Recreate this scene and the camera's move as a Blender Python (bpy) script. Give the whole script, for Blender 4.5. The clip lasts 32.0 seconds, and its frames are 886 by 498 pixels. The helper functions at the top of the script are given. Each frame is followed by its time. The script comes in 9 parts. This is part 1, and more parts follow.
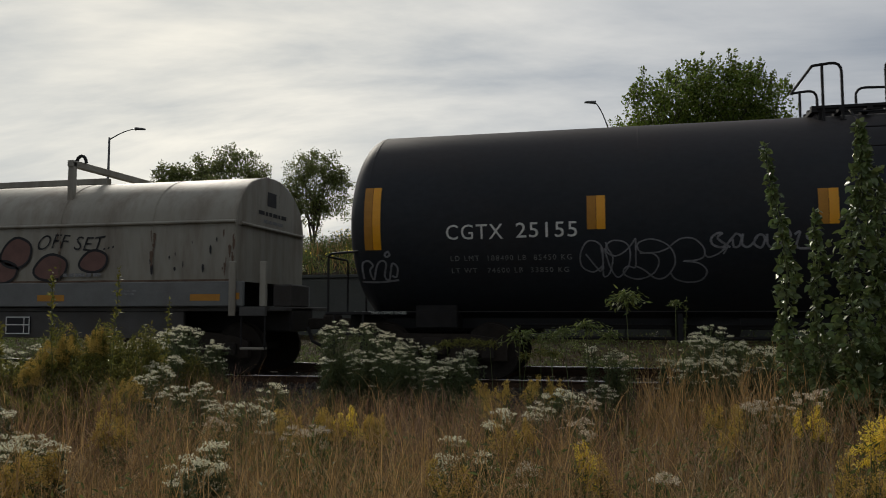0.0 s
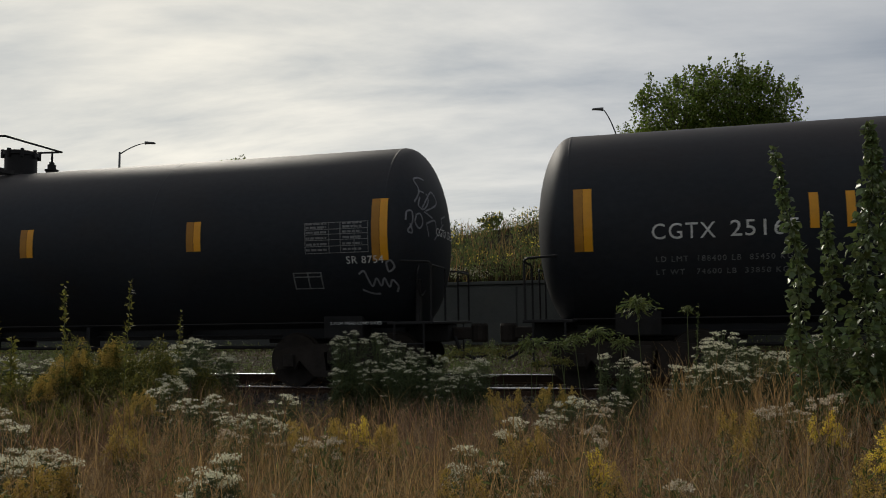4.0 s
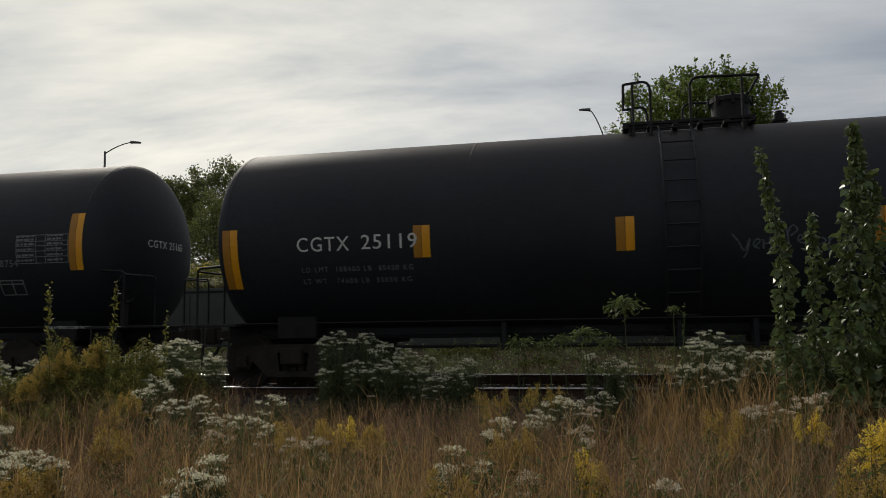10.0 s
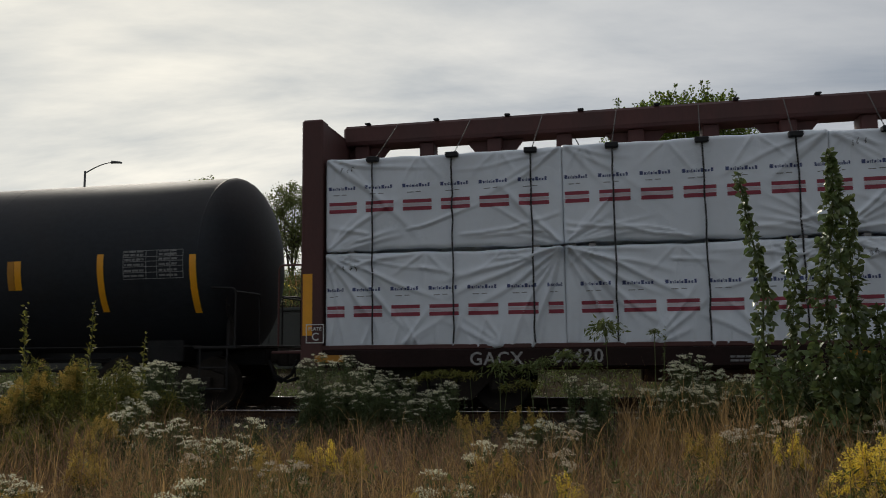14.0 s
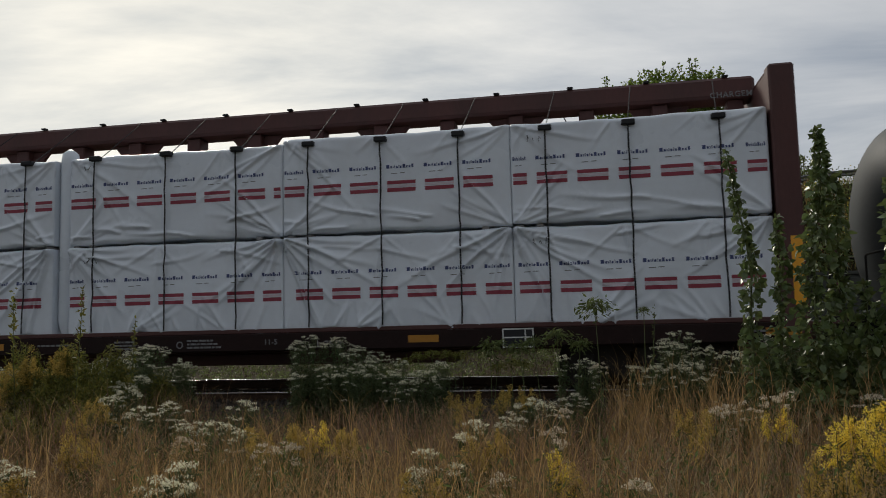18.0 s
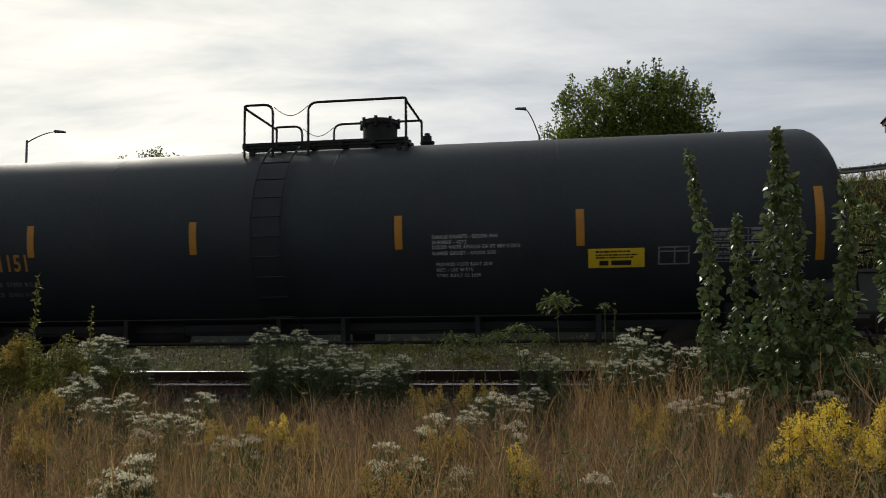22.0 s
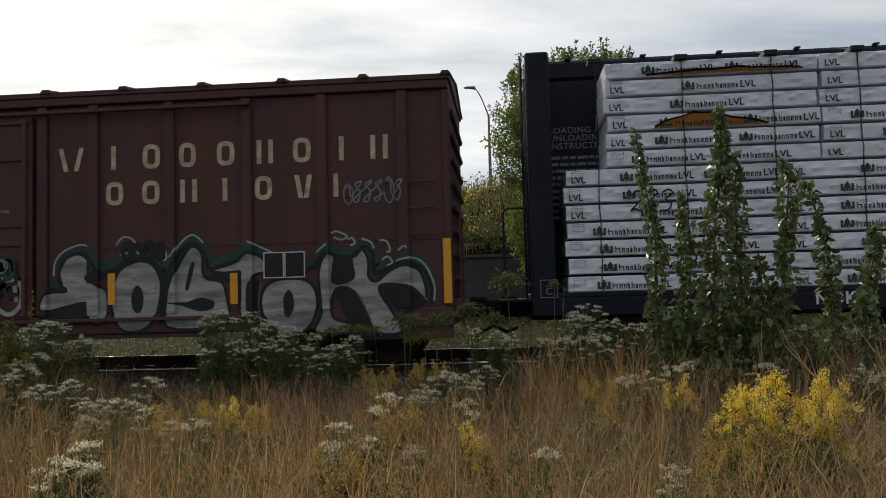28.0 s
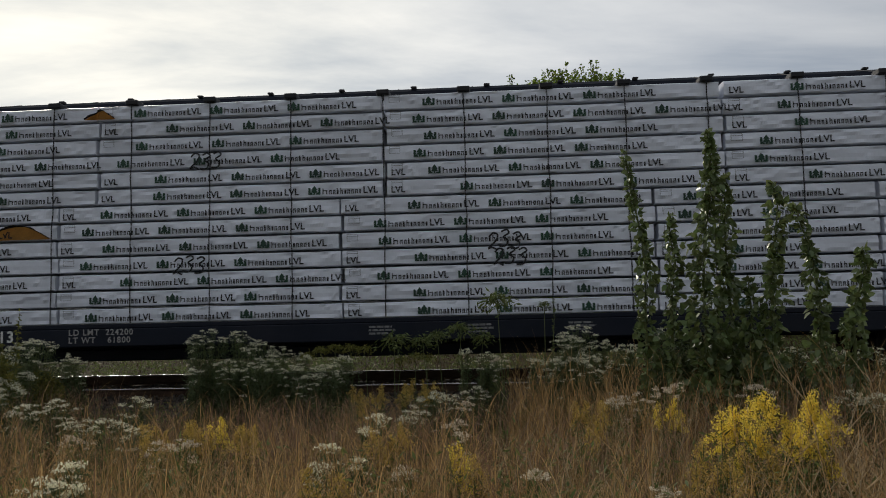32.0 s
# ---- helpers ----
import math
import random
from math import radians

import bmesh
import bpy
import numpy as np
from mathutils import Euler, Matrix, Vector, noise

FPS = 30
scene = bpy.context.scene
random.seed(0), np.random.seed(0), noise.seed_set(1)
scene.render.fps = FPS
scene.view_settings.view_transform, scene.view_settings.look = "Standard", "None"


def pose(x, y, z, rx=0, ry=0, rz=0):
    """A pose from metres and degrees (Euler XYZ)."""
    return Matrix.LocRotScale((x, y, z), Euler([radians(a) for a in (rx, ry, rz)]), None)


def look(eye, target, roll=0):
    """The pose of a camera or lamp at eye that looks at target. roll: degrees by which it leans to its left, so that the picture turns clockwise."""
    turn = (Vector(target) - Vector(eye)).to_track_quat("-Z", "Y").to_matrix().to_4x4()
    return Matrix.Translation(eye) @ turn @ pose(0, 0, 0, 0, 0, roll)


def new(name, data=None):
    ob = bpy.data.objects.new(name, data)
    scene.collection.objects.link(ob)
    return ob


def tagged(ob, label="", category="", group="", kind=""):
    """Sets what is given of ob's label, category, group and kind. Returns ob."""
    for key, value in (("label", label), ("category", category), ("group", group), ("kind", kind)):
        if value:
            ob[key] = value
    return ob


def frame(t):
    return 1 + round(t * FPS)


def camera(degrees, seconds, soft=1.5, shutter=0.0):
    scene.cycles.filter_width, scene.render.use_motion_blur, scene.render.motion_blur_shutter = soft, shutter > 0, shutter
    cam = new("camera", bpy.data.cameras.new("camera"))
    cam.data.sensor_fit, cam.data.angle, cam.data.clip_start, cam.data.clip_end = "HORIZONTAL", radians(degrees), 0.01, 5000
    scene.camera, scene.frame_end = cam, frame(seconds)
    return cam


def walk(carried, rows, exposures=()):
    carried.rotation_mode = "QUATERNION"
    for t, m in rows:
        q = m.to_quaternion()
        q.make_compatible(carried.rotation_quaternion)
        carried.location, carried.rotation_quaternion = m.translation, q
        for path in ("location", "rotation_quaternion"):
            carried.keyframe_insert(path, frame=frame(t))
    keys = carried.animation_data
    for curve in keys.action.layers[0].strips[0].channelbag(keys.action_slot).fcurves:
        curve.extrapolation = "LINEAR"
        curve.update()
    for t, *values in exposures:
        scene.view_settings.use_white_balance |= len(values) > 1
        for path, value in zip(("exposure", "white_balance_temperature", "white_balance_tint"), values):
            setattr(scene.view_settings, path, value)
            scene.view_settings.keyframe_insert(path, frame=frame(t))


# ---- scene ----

EYE_Z = 1.62
# seconds, yaw, pitch, roll of the hand-held camera
PATH = [
    (0.0, 12.98, 4.6, 0.03), (0.5, 13.14, 4.71, 0.58), (1.0, 13.06, 4.57, 0.73), (1.5, 13.17, 4.76, 0.77), (2.0, 13.48, 4.98, 0.78),
    (2.5, 13.95, 5.31, 0.78), (3.0, 13.85, 5.4, 0.7), (3.5, 13.62, 5.34, 0.8), (5.5, 14.43, 5.13, 0.73), (6.0, 14.23, 5.27, 0.58),
    (6.5, 14.2, 5.5, 0.61), (7.0, 14.08, 5.45, 0.66), (7.5, 13.99, 5.66, 0.73), (8.0, 13.6, 5.77, 0.86), (8.5, 13.16, 5.71, 0.81),
    (9.0, 13.09, 5.6, 0.58), (9.5, 13.02, 5.39, 0.76), (10.0, 12.84, 5.26, 0.86), (10.5, 12.74, 5.23, 0.72), (11.0, 12.62, 5.68, 0.39),
    (11.5, 12.04, 6.18, 0.84), (12.0, 11.33, 6.22, 0.91), (12.5, 11.4, 6.28, 0.92), (13.0, 11.76, 6.62, 1.11), (13.5, 11.85, 6.97, 0.75),
    (15.5, 10.24, 5.83, 1.07), (16.0, 10.14, 5.46, 1.19), (16.5, 10.19, 5.14, 1.68), (17.0, 10.48, 5.18, 1.69), (17.5, 10.75, 5.36, 1.79),
    (18.0, 10.84, 5.44, 1.39), (18.5, 10.57, 5.16, 1.69), (19.0, 10.21, 4.7, 1.38), (19.5, 10.53, 4.01, 1.33), (20.0, 11.55, 3.88, 0.89),
    (20.5, 11.74, 3.98, -0.25), (21.0, 10.88, 4.17, 0.28), (21.5, 9.51, 4.45, 0.31), (22.0, 8.16, 4.94, 0.75), (22.5, 7.12, 5.15, 0.8),
    (23.0, 6.6, 5.16, 1.08), (23.5, 6.42, 4.99, 0.83), (24.0, 6.43, 4.84, 0.97), (24.5, 6.51, 4.71, 1.48), (26.5, 5.14, 3.37, 1.85),
    (27.0, 4.72, 3.59, 1.76), (27.5, 4.59, 3.57, 1.57), (28.0, 4.63, 3.4, 1.58), (28.5, 4.54, 3.79, 1.55), (29.0, 4.58, 3.93, 1.93),
    (29.5, 4.52, 3.85, 1.52), (30.0, 4.64, 4.23, 1.15), (30.5, 4.57, 4.62, 1.0), (31.0, 4.16, 4.46, 1.09), (31.5, 4.09, 4.76, 0.84),
    (32.0, 3.92, 4.84, 1.33),
]
# the train's way along the track at each full second, in metres
TRAVEL = [
    -0.115, -4.269, -8.417, -12.559, -16.695, -20.825, -24.949, -29.067, -33.176, -37.274, -41.362,
    -45.44, -49.508, -53.567, -57.615, -61.652, -65.68, -69.698, -73.706, -77.705, -81.693, -85.673,
    -89.642, -93.593, -97.514, -101.407, -105.271, -109.106, -112.908, -116.671, -120.396, -124.082, -127.73,
]
cam = camera(58.5, 32.0, 0.9, 0.12)
walk(cam, [(t, pose(0, 0, EYE_Z, 90 + p, r, w)) for t, w, p, r in PATH],
     exposures=[(0, 0.03), (13.5, 0.08), (16.0, 0.12), (18.0, 0.2), (20.0, 0.36), (24.0, 0.38), (27.0, 0.62), (29.0, 0.60), (30.0, 0.68), (31.0, 0.45), (32.0, 0.36)])

# ---- sky and sun ----
SUN_AZ, SUN_EL = radians(36), radians(33)      # to the left of the view's heading, low behind thin cloud
SUN_DIR = Vector((-math.sin(SUN_AZ) * math.cos(SUN_EL), math.cos(SUN_AZ) * math.cos(SUN_EL), math.sin(SUN_EL)))

GLOW_DIR = Vector((-0.537, 0.739, 0.407))      # the thinnest cloud, a little below the sun


def make_world():
    world = bpy.data.worlds.new("overcast_sky")
    scene.world = world
    world.use_nodes = True
    nt = world.node_tree
    nt.nodes.clear()
    N, Lk = nt.nodes.new, nt.links.new
    out, bg = N("ShaderNodeOutputWorld"), N("ShaderNodeBackground")
    sky = N("ShaderNodeTexSky")
    sky.sky_type, sky.sun_disc = "NISHITA", False
    sky.sun_elevation, sky.sun_rotation = SUN_EL, -SUN_AZ
    tc = N("ShaderNodeTexCoord")
    sep = N("ShaderNodeSeparateXYZ")
    Lk(tc.outputs["Generated"], sep.inputs[0])

    def maths(op, a, b=None, clamp=False):
        n = N("ShaderNodeMath")
        n.operation, n.use_clamp = op, clamp
        for i, v in enumerate((a, b)):
            if v is None:
                continue
            if isinstance(v, (int, float)):
                n.inputs[i].default_value = v
            else:
                Lk(v, n.inputs[i])
        return n.outputs[0]

    # cloud deck: directions flattened on to a level sheet, so that the bands close up towards the horizon
    zc = maths("ADD", maths("MAXIMUM", sep.outputs[2], 0.0), 0.16)
    comb = N("ShaderNodeCombineXYZ")
    Lk(maths("DIVIDE", sep.outputs[0], zc), comb.inputs[0])
    Lk(maths("DIVIDE", sep.outputs[1], zc), comb.inputs[1])
    mp = N("ShaderNodeMapping")
    mp.inputs["Rotation"].default_value = (0, 0, radians(12))
    mp.inputs["Scale"].default_value = (0.55, 1.25, 1)
    Lk(comb.outputs[0], mp.inputs[0])
    n1 = N("ShaderNodeTexNoise")
    n1.inputs["Scale"].default_value, n1.inputs["Detail"].default_value, n1.inputs["Roughness"].default_value = 0.9, 8, 0.6
    n1.inputs["Distortion"].default_value = 0.5
    Lk(mp.outputs[0], n1.inputs["Vector"])
    n2 = N("ShaderNodeTexNoise")
    n2.inputs["Scale"].default_value, n2.inputs["Detail"].default_value = 3.2, 5
    Lk(mp.outputs[0], n2.inputs["Vector"])
    cover = maths("ADD", maths("MULTIPLY", n1.outputs[0], 0.76), maths("MULTIPLY", n2.outputs[0], 0.24))
    ramp = N("ShaderNodeValToRGB")
    ramp.color_ramp.elements[0].position, ramp.color_ramp.elements[1].position = 0.38, 0.61
    ramp.color_ramp.elements[0].color = (0.38, 0.42, 0.48, 1)
    ramp.color_ramp.elements[1].color = (0.72, 0.73, 0.74, 1)
    Lk(cover, ramp.inputs[0])
    # thin cloud glows round the hidden sun
    dot = N("ShaderNodeVectorMath")
    dot.operation = "DOT_PRODUCT"
    dot.inputs[1].default_value = GLOW_DIR
    Lk(tc.outputs["Generated"], dot.inputs[0])
    near_sun = maths("POWER", maths("MAXIMUM", dot.outputs["Value"], 0.0), 7.0)
    glow = N("ShaderNodeMix")
    glow.data_type, glow.blend_type = "RGBA", "MIX"
    glow.inputs["A"].default_value, glow.inputs["B"].default_value = (1, 1, 1, 1), (1.44, 1.34, 1.12, 1)
    Lk(near_sun, glow.inputs["Factor"])
    # the deck is thicker away from the sun
    side = maths("MULTIPLY", maths("ADD", dot.outputs["Value"], 1.0), 0.5)
    level = maths("ADD", maths("MULTIPLY", maths("POWER", side, 3.0), 0.53), 0.44)
    mul = N("ShaderNodeMix")
    mul.data_type, mul.blend_type = "RGBA", "MULTIPLY"
    mul.inputs["Factor"].default_value = 1.0
    Lk(ramp.outputs[0], mul.inputs["A"])
    lev = N("ShaderNodeMix")
    lev.data_type, lev.blend_type = "RGBA", "MULTIPLY"
    lev.inputs["Factor"].default_value = 1.0
    Lk(glow.outputs["Result"], lev.inputs["A"])
    Lk(level, lev.inputs["B"])
    Lk(lev.outputs["Result"], mul.inputs["B"])
    skys = N("ShaderNodeMix")
    skys.data_type, skys.blend_type = "RGBA", "MULTIPLY"
    skys.inputs["Factor"].default_value = 1.0
    skys.inputs["B"].default_value = (0.09, 0.09, 0.09, 1)
    Lk(sky.outputs[0], skys.inputs["A"])
    mix = N("ShaderNodeMix")
    mix.data_type = "RGBA"
    mix.inputs["Factor"].default_value = 0.9
    Lk(skys.outputs["Result"], mix.inputs["A"])
    Lk(mul.outputs["Result"], mix.inputs["B"])
    Lk(mix.outputs["Result"], bg.inputs[0])
    bg.inputs[1].default_value = 1.0
    Lk(bg.outputs[0], out.inputs[0])


make_world()
sun = new("sun", bpy.data.lights.new("sun", "SUN"))
sun.data.energy, sun.data.angle, sun.data.color = 1.75, radians(12), (1.0, 0.93, 0.81)
sun.matrix_basis = look(SUN_DIR * 200, (0, 0, 0))


# ---- materials ----
def material(name, base, rough=0.7, metal=0.0, vary=0.15, scale=3.0, fine=40.0, bump=0.2, dirt=None, dirt_amount=0.35, dirt_scale=1.2,
             per_object=0.0, per_island=0.0, stretch=(1, 1, 1), translucent=0.0, hue=0.0, specular=0.5, dust=None):
    m = bpy.data.materials.new(name)
    m.use_nodes = True
    nt = m.node_tree
    N, Lk = nt.nodes.new, nt.links.new
    bsdf = nt.nodes["Principled BSDF"]
    bsdf.inputs["Metallic"].default_value = metal
    bsdf.inputs["Specular IOR Level"].default_value = specular
    tc, mp = N("ShaderNodeTexCoord"), N("ShaderNodeMapping")
    mp.inputs["Scale"].default_value = stretch
    Lk(tc.outputs["Object"], mp.inputs[0])
    big, small = N("ShaderNodeTexNoise"), N("ShaderNodeTexNoise")
    big.inputs["Scale"].default_value, big.inputs["Detail"].default_value = scale, 5
    small.inputs["Scale"].default_value, small.inputs["Detail"].default_value = fine, 3
    Lk(mp.outputs[0], big.inputs[0]), Lk(mp.outputs[0], small.inputs[0])
    add = N("ShaderNodeMath")
    add.operation = "ADD"
    half = N("ShaderNodeMath")
    half.operation, half.inputs[1].default_value = "MULTIPLY", 0.5
    Lk(small.outputs[0], half.inputs[0])
    Lk(big.outputs[0], add.inputs[0]), Lk(half.outputs[0], add.inputs[1])
    rng = N("ShaderNodeMapRange")
    rng.inputs["From Min"].default_value, rng.inputs["From Max"].default_value = 0.45, 1.05
    rng.inputs["To Min"].default_value, rng.inputs["To Max"].default_value = 1 - vary, 1 + vary
    Lk(add.outputs[0], rng.inputs["Value"])
    value = rng.outputs[0]
    hsv = N("ShaderNodeHueSaturation")
    hsv.inputs["Color"].default_value = (*base, 1)
    for amount, node, socket in ((per_object, "ShaderNodeObjectInfo", "Random"), (per_island, "ShaderNodeNewGeometry", "Random Per Island")):
        if amount:
            src, r2, mm = N(node), N("ShaderNodeMapRange"), N("ShaderNodeMath")
            r2.inputs["To Min"].default_value, r2.inputs["To Max"].default_value = 1 - amount, 1 + amount
            mm.operation = "MULTIPLY"
            Lk(src.outputs[socket], r2.inputs["Value"])
            Lk(value, mm.inputs[0]), Lk(r2.outputs[0], mm.inputs[1])
            value = mm.outputs[0]
            if hue:
                r3, wn = N("ShaderNodeMapRange"), N("ShaderNodeTexWhiteNoise")
                wn.noise_dimensions = "1D"
                Lk(src.outputs[socket], wn.inputs["W"])
                r3.inputs["To Min"].default_value, r3.inputs["To Max"].default_value = 0.5 - hue, 0.5 + hue
                Lk(wn.outputs[0], r3.inputs["Value"])
                Lk(r3.outputs[0], hsv.inputs["Hue"])
    Lk(value, hsv.inputs["Value"])
    colour = hsv.outputs[0]
    if dirt:
        dn, dr, dm = N("ShaderNodeTexNoise"), N("ShaderNodeMapRange"), N("ShaderNodeMix")
        dn.inputs["Scale"].default_value, dn.inputs["Detail"].default_value, dn.inputs["Roughness"].default_value = dirt_scale, 8, 0.65
        Lk(mp.outputs[0], dn.inputs[0])
        dr.inputs["From Min"].default_value, dr.inputs["From Max"].default_value = 0.45, 0.72
        dr.inputs["To Max"].default_value = dirt_amount
        Lk(dn.outputs[0], dr.inputs["Value"])
        dm.data_type = "RGBA"
        dm.inputs["B"].default_value = (*dirt, 1)
        Lk(colour, dm.inputs["A"]), Lk(dr.outputs[0], dm.inputs["Factor"])
        colour = dm.outputs["Result"]
    if dust:
        # dry dust settled on the upper part, broken up by noise
        sp, zr, dm2, mm2 = N("ShaderNodeSeparateXYZ"), N("ShaderNodeMapRange"), N("ShaderNodeMix"), N("ShaderNodeMath")
        Lk(tc.outputs["Object"], sp.inputs[0])
        zr.inputs["From Min"].default_value, zr.inputs["From Max"].default_value = dust[0], dust[1]
        Lk(sp.outputs[2], zr.inputs["Value"])
        mm2.operation = "MULTIPLY"
        Lk(zr.outputs[0], mm2.inputs[0]), Lk(big.outputs[0], mm2.inputs[1])
        dm2.data_type = "RGBA"
        dm2.inputs["B"].default_value = (*dust[2], 1)
        Lk(colour, dm2.inputs["A"]), Lk(mm2.outputs[0], dm2.inputs["Factor"])
        colour = dm2.outputs["Result"]
    Lk(colour, bsdf.inputs["Base Color"])
    rr = N("ShaderNodeMapRange")
    rr.inputs["To Min"].default_value, rr.inputs["To Max"].default_value = max(0.05, rough - 0.12), min(1, rough + 0.12)
    Lk(big.outputs[0], rr.inputs["Value"])
    Lk(rr.outputs[0], bsdf.inputs["Roughness"])
    if bump:
        b = N("ShaderNodeBump")
        b.inputs["Strength"].default_value, b.inputs["Distance"].default_value = bump, 0.01
        Lk(add.outputs[0], b.inputs["Height"])
        Lk(b.outputs[0], bsdf.inputs["Normal"])
    if translucent:
        tr, mx = N("ShaderNodeBsdfTranslucent"), N("ShaderNodeMixShader")
        Lk(colour, tr.inputs[0])
        mx.inputs[0].default_value = translucent
        Lk(bsdf.outputs[0], mx.inputs[1]), Lk(tr.outputs[0], mx.inputs[2])
        Lk(mx.outputs[0], nt.nodes["Material Output"].inputs[0])
    return m


M_TANK = material("black_tank_paint", (0.0216, 0.025, 0.0305), 0.62, vary=0.35, scale=0.7, fine=14, bump=0.12, dirt=(0.05, 0.035, 0.025), dirt_amount=0.2, stretch=(0.6, 1, 1), specular=0.24, dust=(3.2, 4.1, (0.055, 0.038, 0.032)))
M_TANK_GREY = material("dark_grey_tank_paint", (0.0235, 0.031, 0.037), 0.6, vary=0.3, scale=0.7, fine=14, bump=0.12, specular=0.32, dirt=(0.06, 0.05, 0.04), dirt_amount=0.2)
M_BLACK = material("black_steel", (0.022, 0.0215, 0.022), 0.6, vary=0.4, scale=4, dirt=(0.03, 0.02, 0.015), dirt_amount=0.4, specular=0.2)
M_TRUCK = material("dirty_cast_steel", (0.034, 0.029, 0.025), 0.8, vary=0.4, scale=5, dirt=(0.035, 0.024, 0.016), dirt_amount=0.5, specular=0.15)
M_ORANGE = material("orange_reflective_tape", (0.85, 0.38, 0.015), 0.35, vary=0.08, scale=6, bump=0.0)
M_ORANGE_DULL = material("dulled_orange_tape", (0.45, 0.20, 0.016), 0.5, vary=0.15, scale=6, bump=0.0)
M_WHITE = material("white_stencil_paint", (0.68, 0.68, 0.65), 0.7, vary=0.25, scale=14, bump=0.0)
M_STENCIL = material("greyed_stencil_paint", (0.34, 0.33, 0.32), 0.8, vary=0.4, scale=16, bump=0.0)
M_FADED = material("faded_stencil_paint", (0.20, 0.20, 0.20), 0.8, vary=0.5, scale=20, bump=0.0)
M_YELLOW = material("yellow_decal", (0.75, 0.52, 0.02), 0.5, vary=0.1, scale=6, bump=0.0)
M_NATX = material("yellow_orange_stencil", (0.36, 0.17, 0.03), 0.6, vary=0.25, scale=16, bump=0.0)
M_BROWN = material("oxide_brown_paint", (0.085, 0.030, 0.026), 0.62, vary=0.22, scale=1.3, fine=24, bump=0.15, dirt=(0.045, 0.022, 0.018), dirt_amount=0.55, stretch=(1, 1, 0.35))
# side sill of the brown flat car, darker than its paint
M_SILL = material("dark_brown_sill", (0.024, 0.013, 0.012), 0.75, vary=0.35, scale=2.0, fine=24, bump=0.2, dirt=(0.02, 0.014, 0.012), dirt_amount=0.6, specular=0.15)
M_BROWN_OLD = material("faded_boxcar_brown", (0.089, 0.035, 0.029), 0.72, vary=0.22, scale=1.1, fine=22, bump=0.15, dirt=(0.045, 0.024, 0.02), dirt_amount=0.6, stretch=(1, 1, 0.3))
M_CREAM = material("cream_lettering", (0.60, 0.50, 0.34), 0.7, vary=0.25, scale=9, dirt=(0.10, 0.04, 0.03), dirt_amount=0.6, dirt_scale=6, bump=0.0)
M_BLUE = material("dark_blue_paint", (0.007, 0.010, 0.019), 0.55, specular=0.22, vary=0.3, scale=1.5, dirt=(0.03, 0.03, 0.035), dirt_amount=0.3)
M_COIL = material("pale_grey_hood", (0.29, 0.272, 0.225), 0.6, vary=0.12, scale=1.0, fine=12, bump=0.1, dirt=(0.12, 0.082, 0.052), dirt_amount=0.7, dirt_scale=2.6, stretch=(1, 1, 0.2))
# hood grey darkened to paint in the shade on the lower parts, with dirt patches
M_COIL_DARK = material("shaded_grimy_grey", (0.095, 0.092, 0.088), 0.75, vary=0.3, scale=1.5, bump=0.15, dirt=(0.06, 0.045, 0.035), dirt_amount=0.6, specular=0.2)
M_RUSTY = material("rust_streaked_grey", (0.17, 0.12, 0.09), 0.85, vary=0.5, scale=5, bump=0.3, dirt=(0.07, 0.035, 0.02), dirt_amount=0.8, specular=0.1)
M_WRAP = material("white_plastic_wrap", (0.76, 0.81, 0.87), 0.3, vary=0.06, scale=1.2, fine=9, bump=0.1, dirt=(0.5, 0.5, 0.5), dirt_amount=0.25)
M_LVL = material("white_bundle_wrap", (0.76, 0.79, 0.86), 0.4, vary=0.08, scale=2.5, fine=18, bump=0.3, dirt=(0.45, 0.46, 0.5), dirt_amount=0.3, per_object=0.07)
M_WOODEND = material("orange_torn_paper", (0.55, 0.28, 0.06), 0.8, vary=0.25, scale=4)
M_RED = material("dull_red_print", (0.29, 0.04, 0.065), 0.6, vary=0.1, scale=5, bump=0)
M_PINK = material("pale_pink_print", (0.62, 0.54, 0.58), 0.6, vary=0.1, scale=5, bump=0)
M_SPACER = material("grey_weathered_timber", (0.30, 0.29, 0.28), 0.85, vary=0.3, scale=6, stretch=(0.2, 1, 1))
M_NAVY = material("navy_print", (0.055, 0.075, 0.19), 0.6, vary=0.15, scale=9, bump=0)
M_GREENPRINT = material("dark_green_print", (0.012, 0.05, 0.028), 0.6, vary=0.3, scale=9, bump=0, per_object=0.3)
M_INK = material("black_ink", (0.012, 0.012, 0.014), 0.7, vary=0.2, scale=9, bump=0)
M_SILVER = material("silver_spray_paint", (0.36, 0.36, 0.33), 0.5, vary=0.5, scale=3.5, fine=30, dirt=(0.07, 0.065, 0.06), dirt_amount=0.8, dirt_scale=2.2, stretch=(0.5, 1, 2.6))
M_TEAL = material("dark_green_spray", (0.012, 0.055, 0.042), 0.6, vary=0.3, scale=4, bump=0)
M_TAG = material("chalky_white_spray", (0.22, 0.22, 0.235), 0.8, vary=0.4, scale=10, bump=0)
M_EDGE = material("white_spray_line", (0.34, 0.38, 0.36), 0.8, vary=0.3, scale=10, bump=0)
M_RAIL = material("worn_rail_head", (0.62, 0.60, 0.58), 0.22, metal=1.0, vary=0.1, scale=3, bump=0.03)
M_RUST = material("rusty_rail_side", (0.06, 0.036, 0.024), 0.85, specular=0.15, vary=0.3, scale=8)
M_TIE = material("creosoted_timber", (0.045, 0.036, 0.028), 0.9, specular=0.1, vary=0.35, scale=6, stretch=(1, 0.2, 1), per_object=0.25)
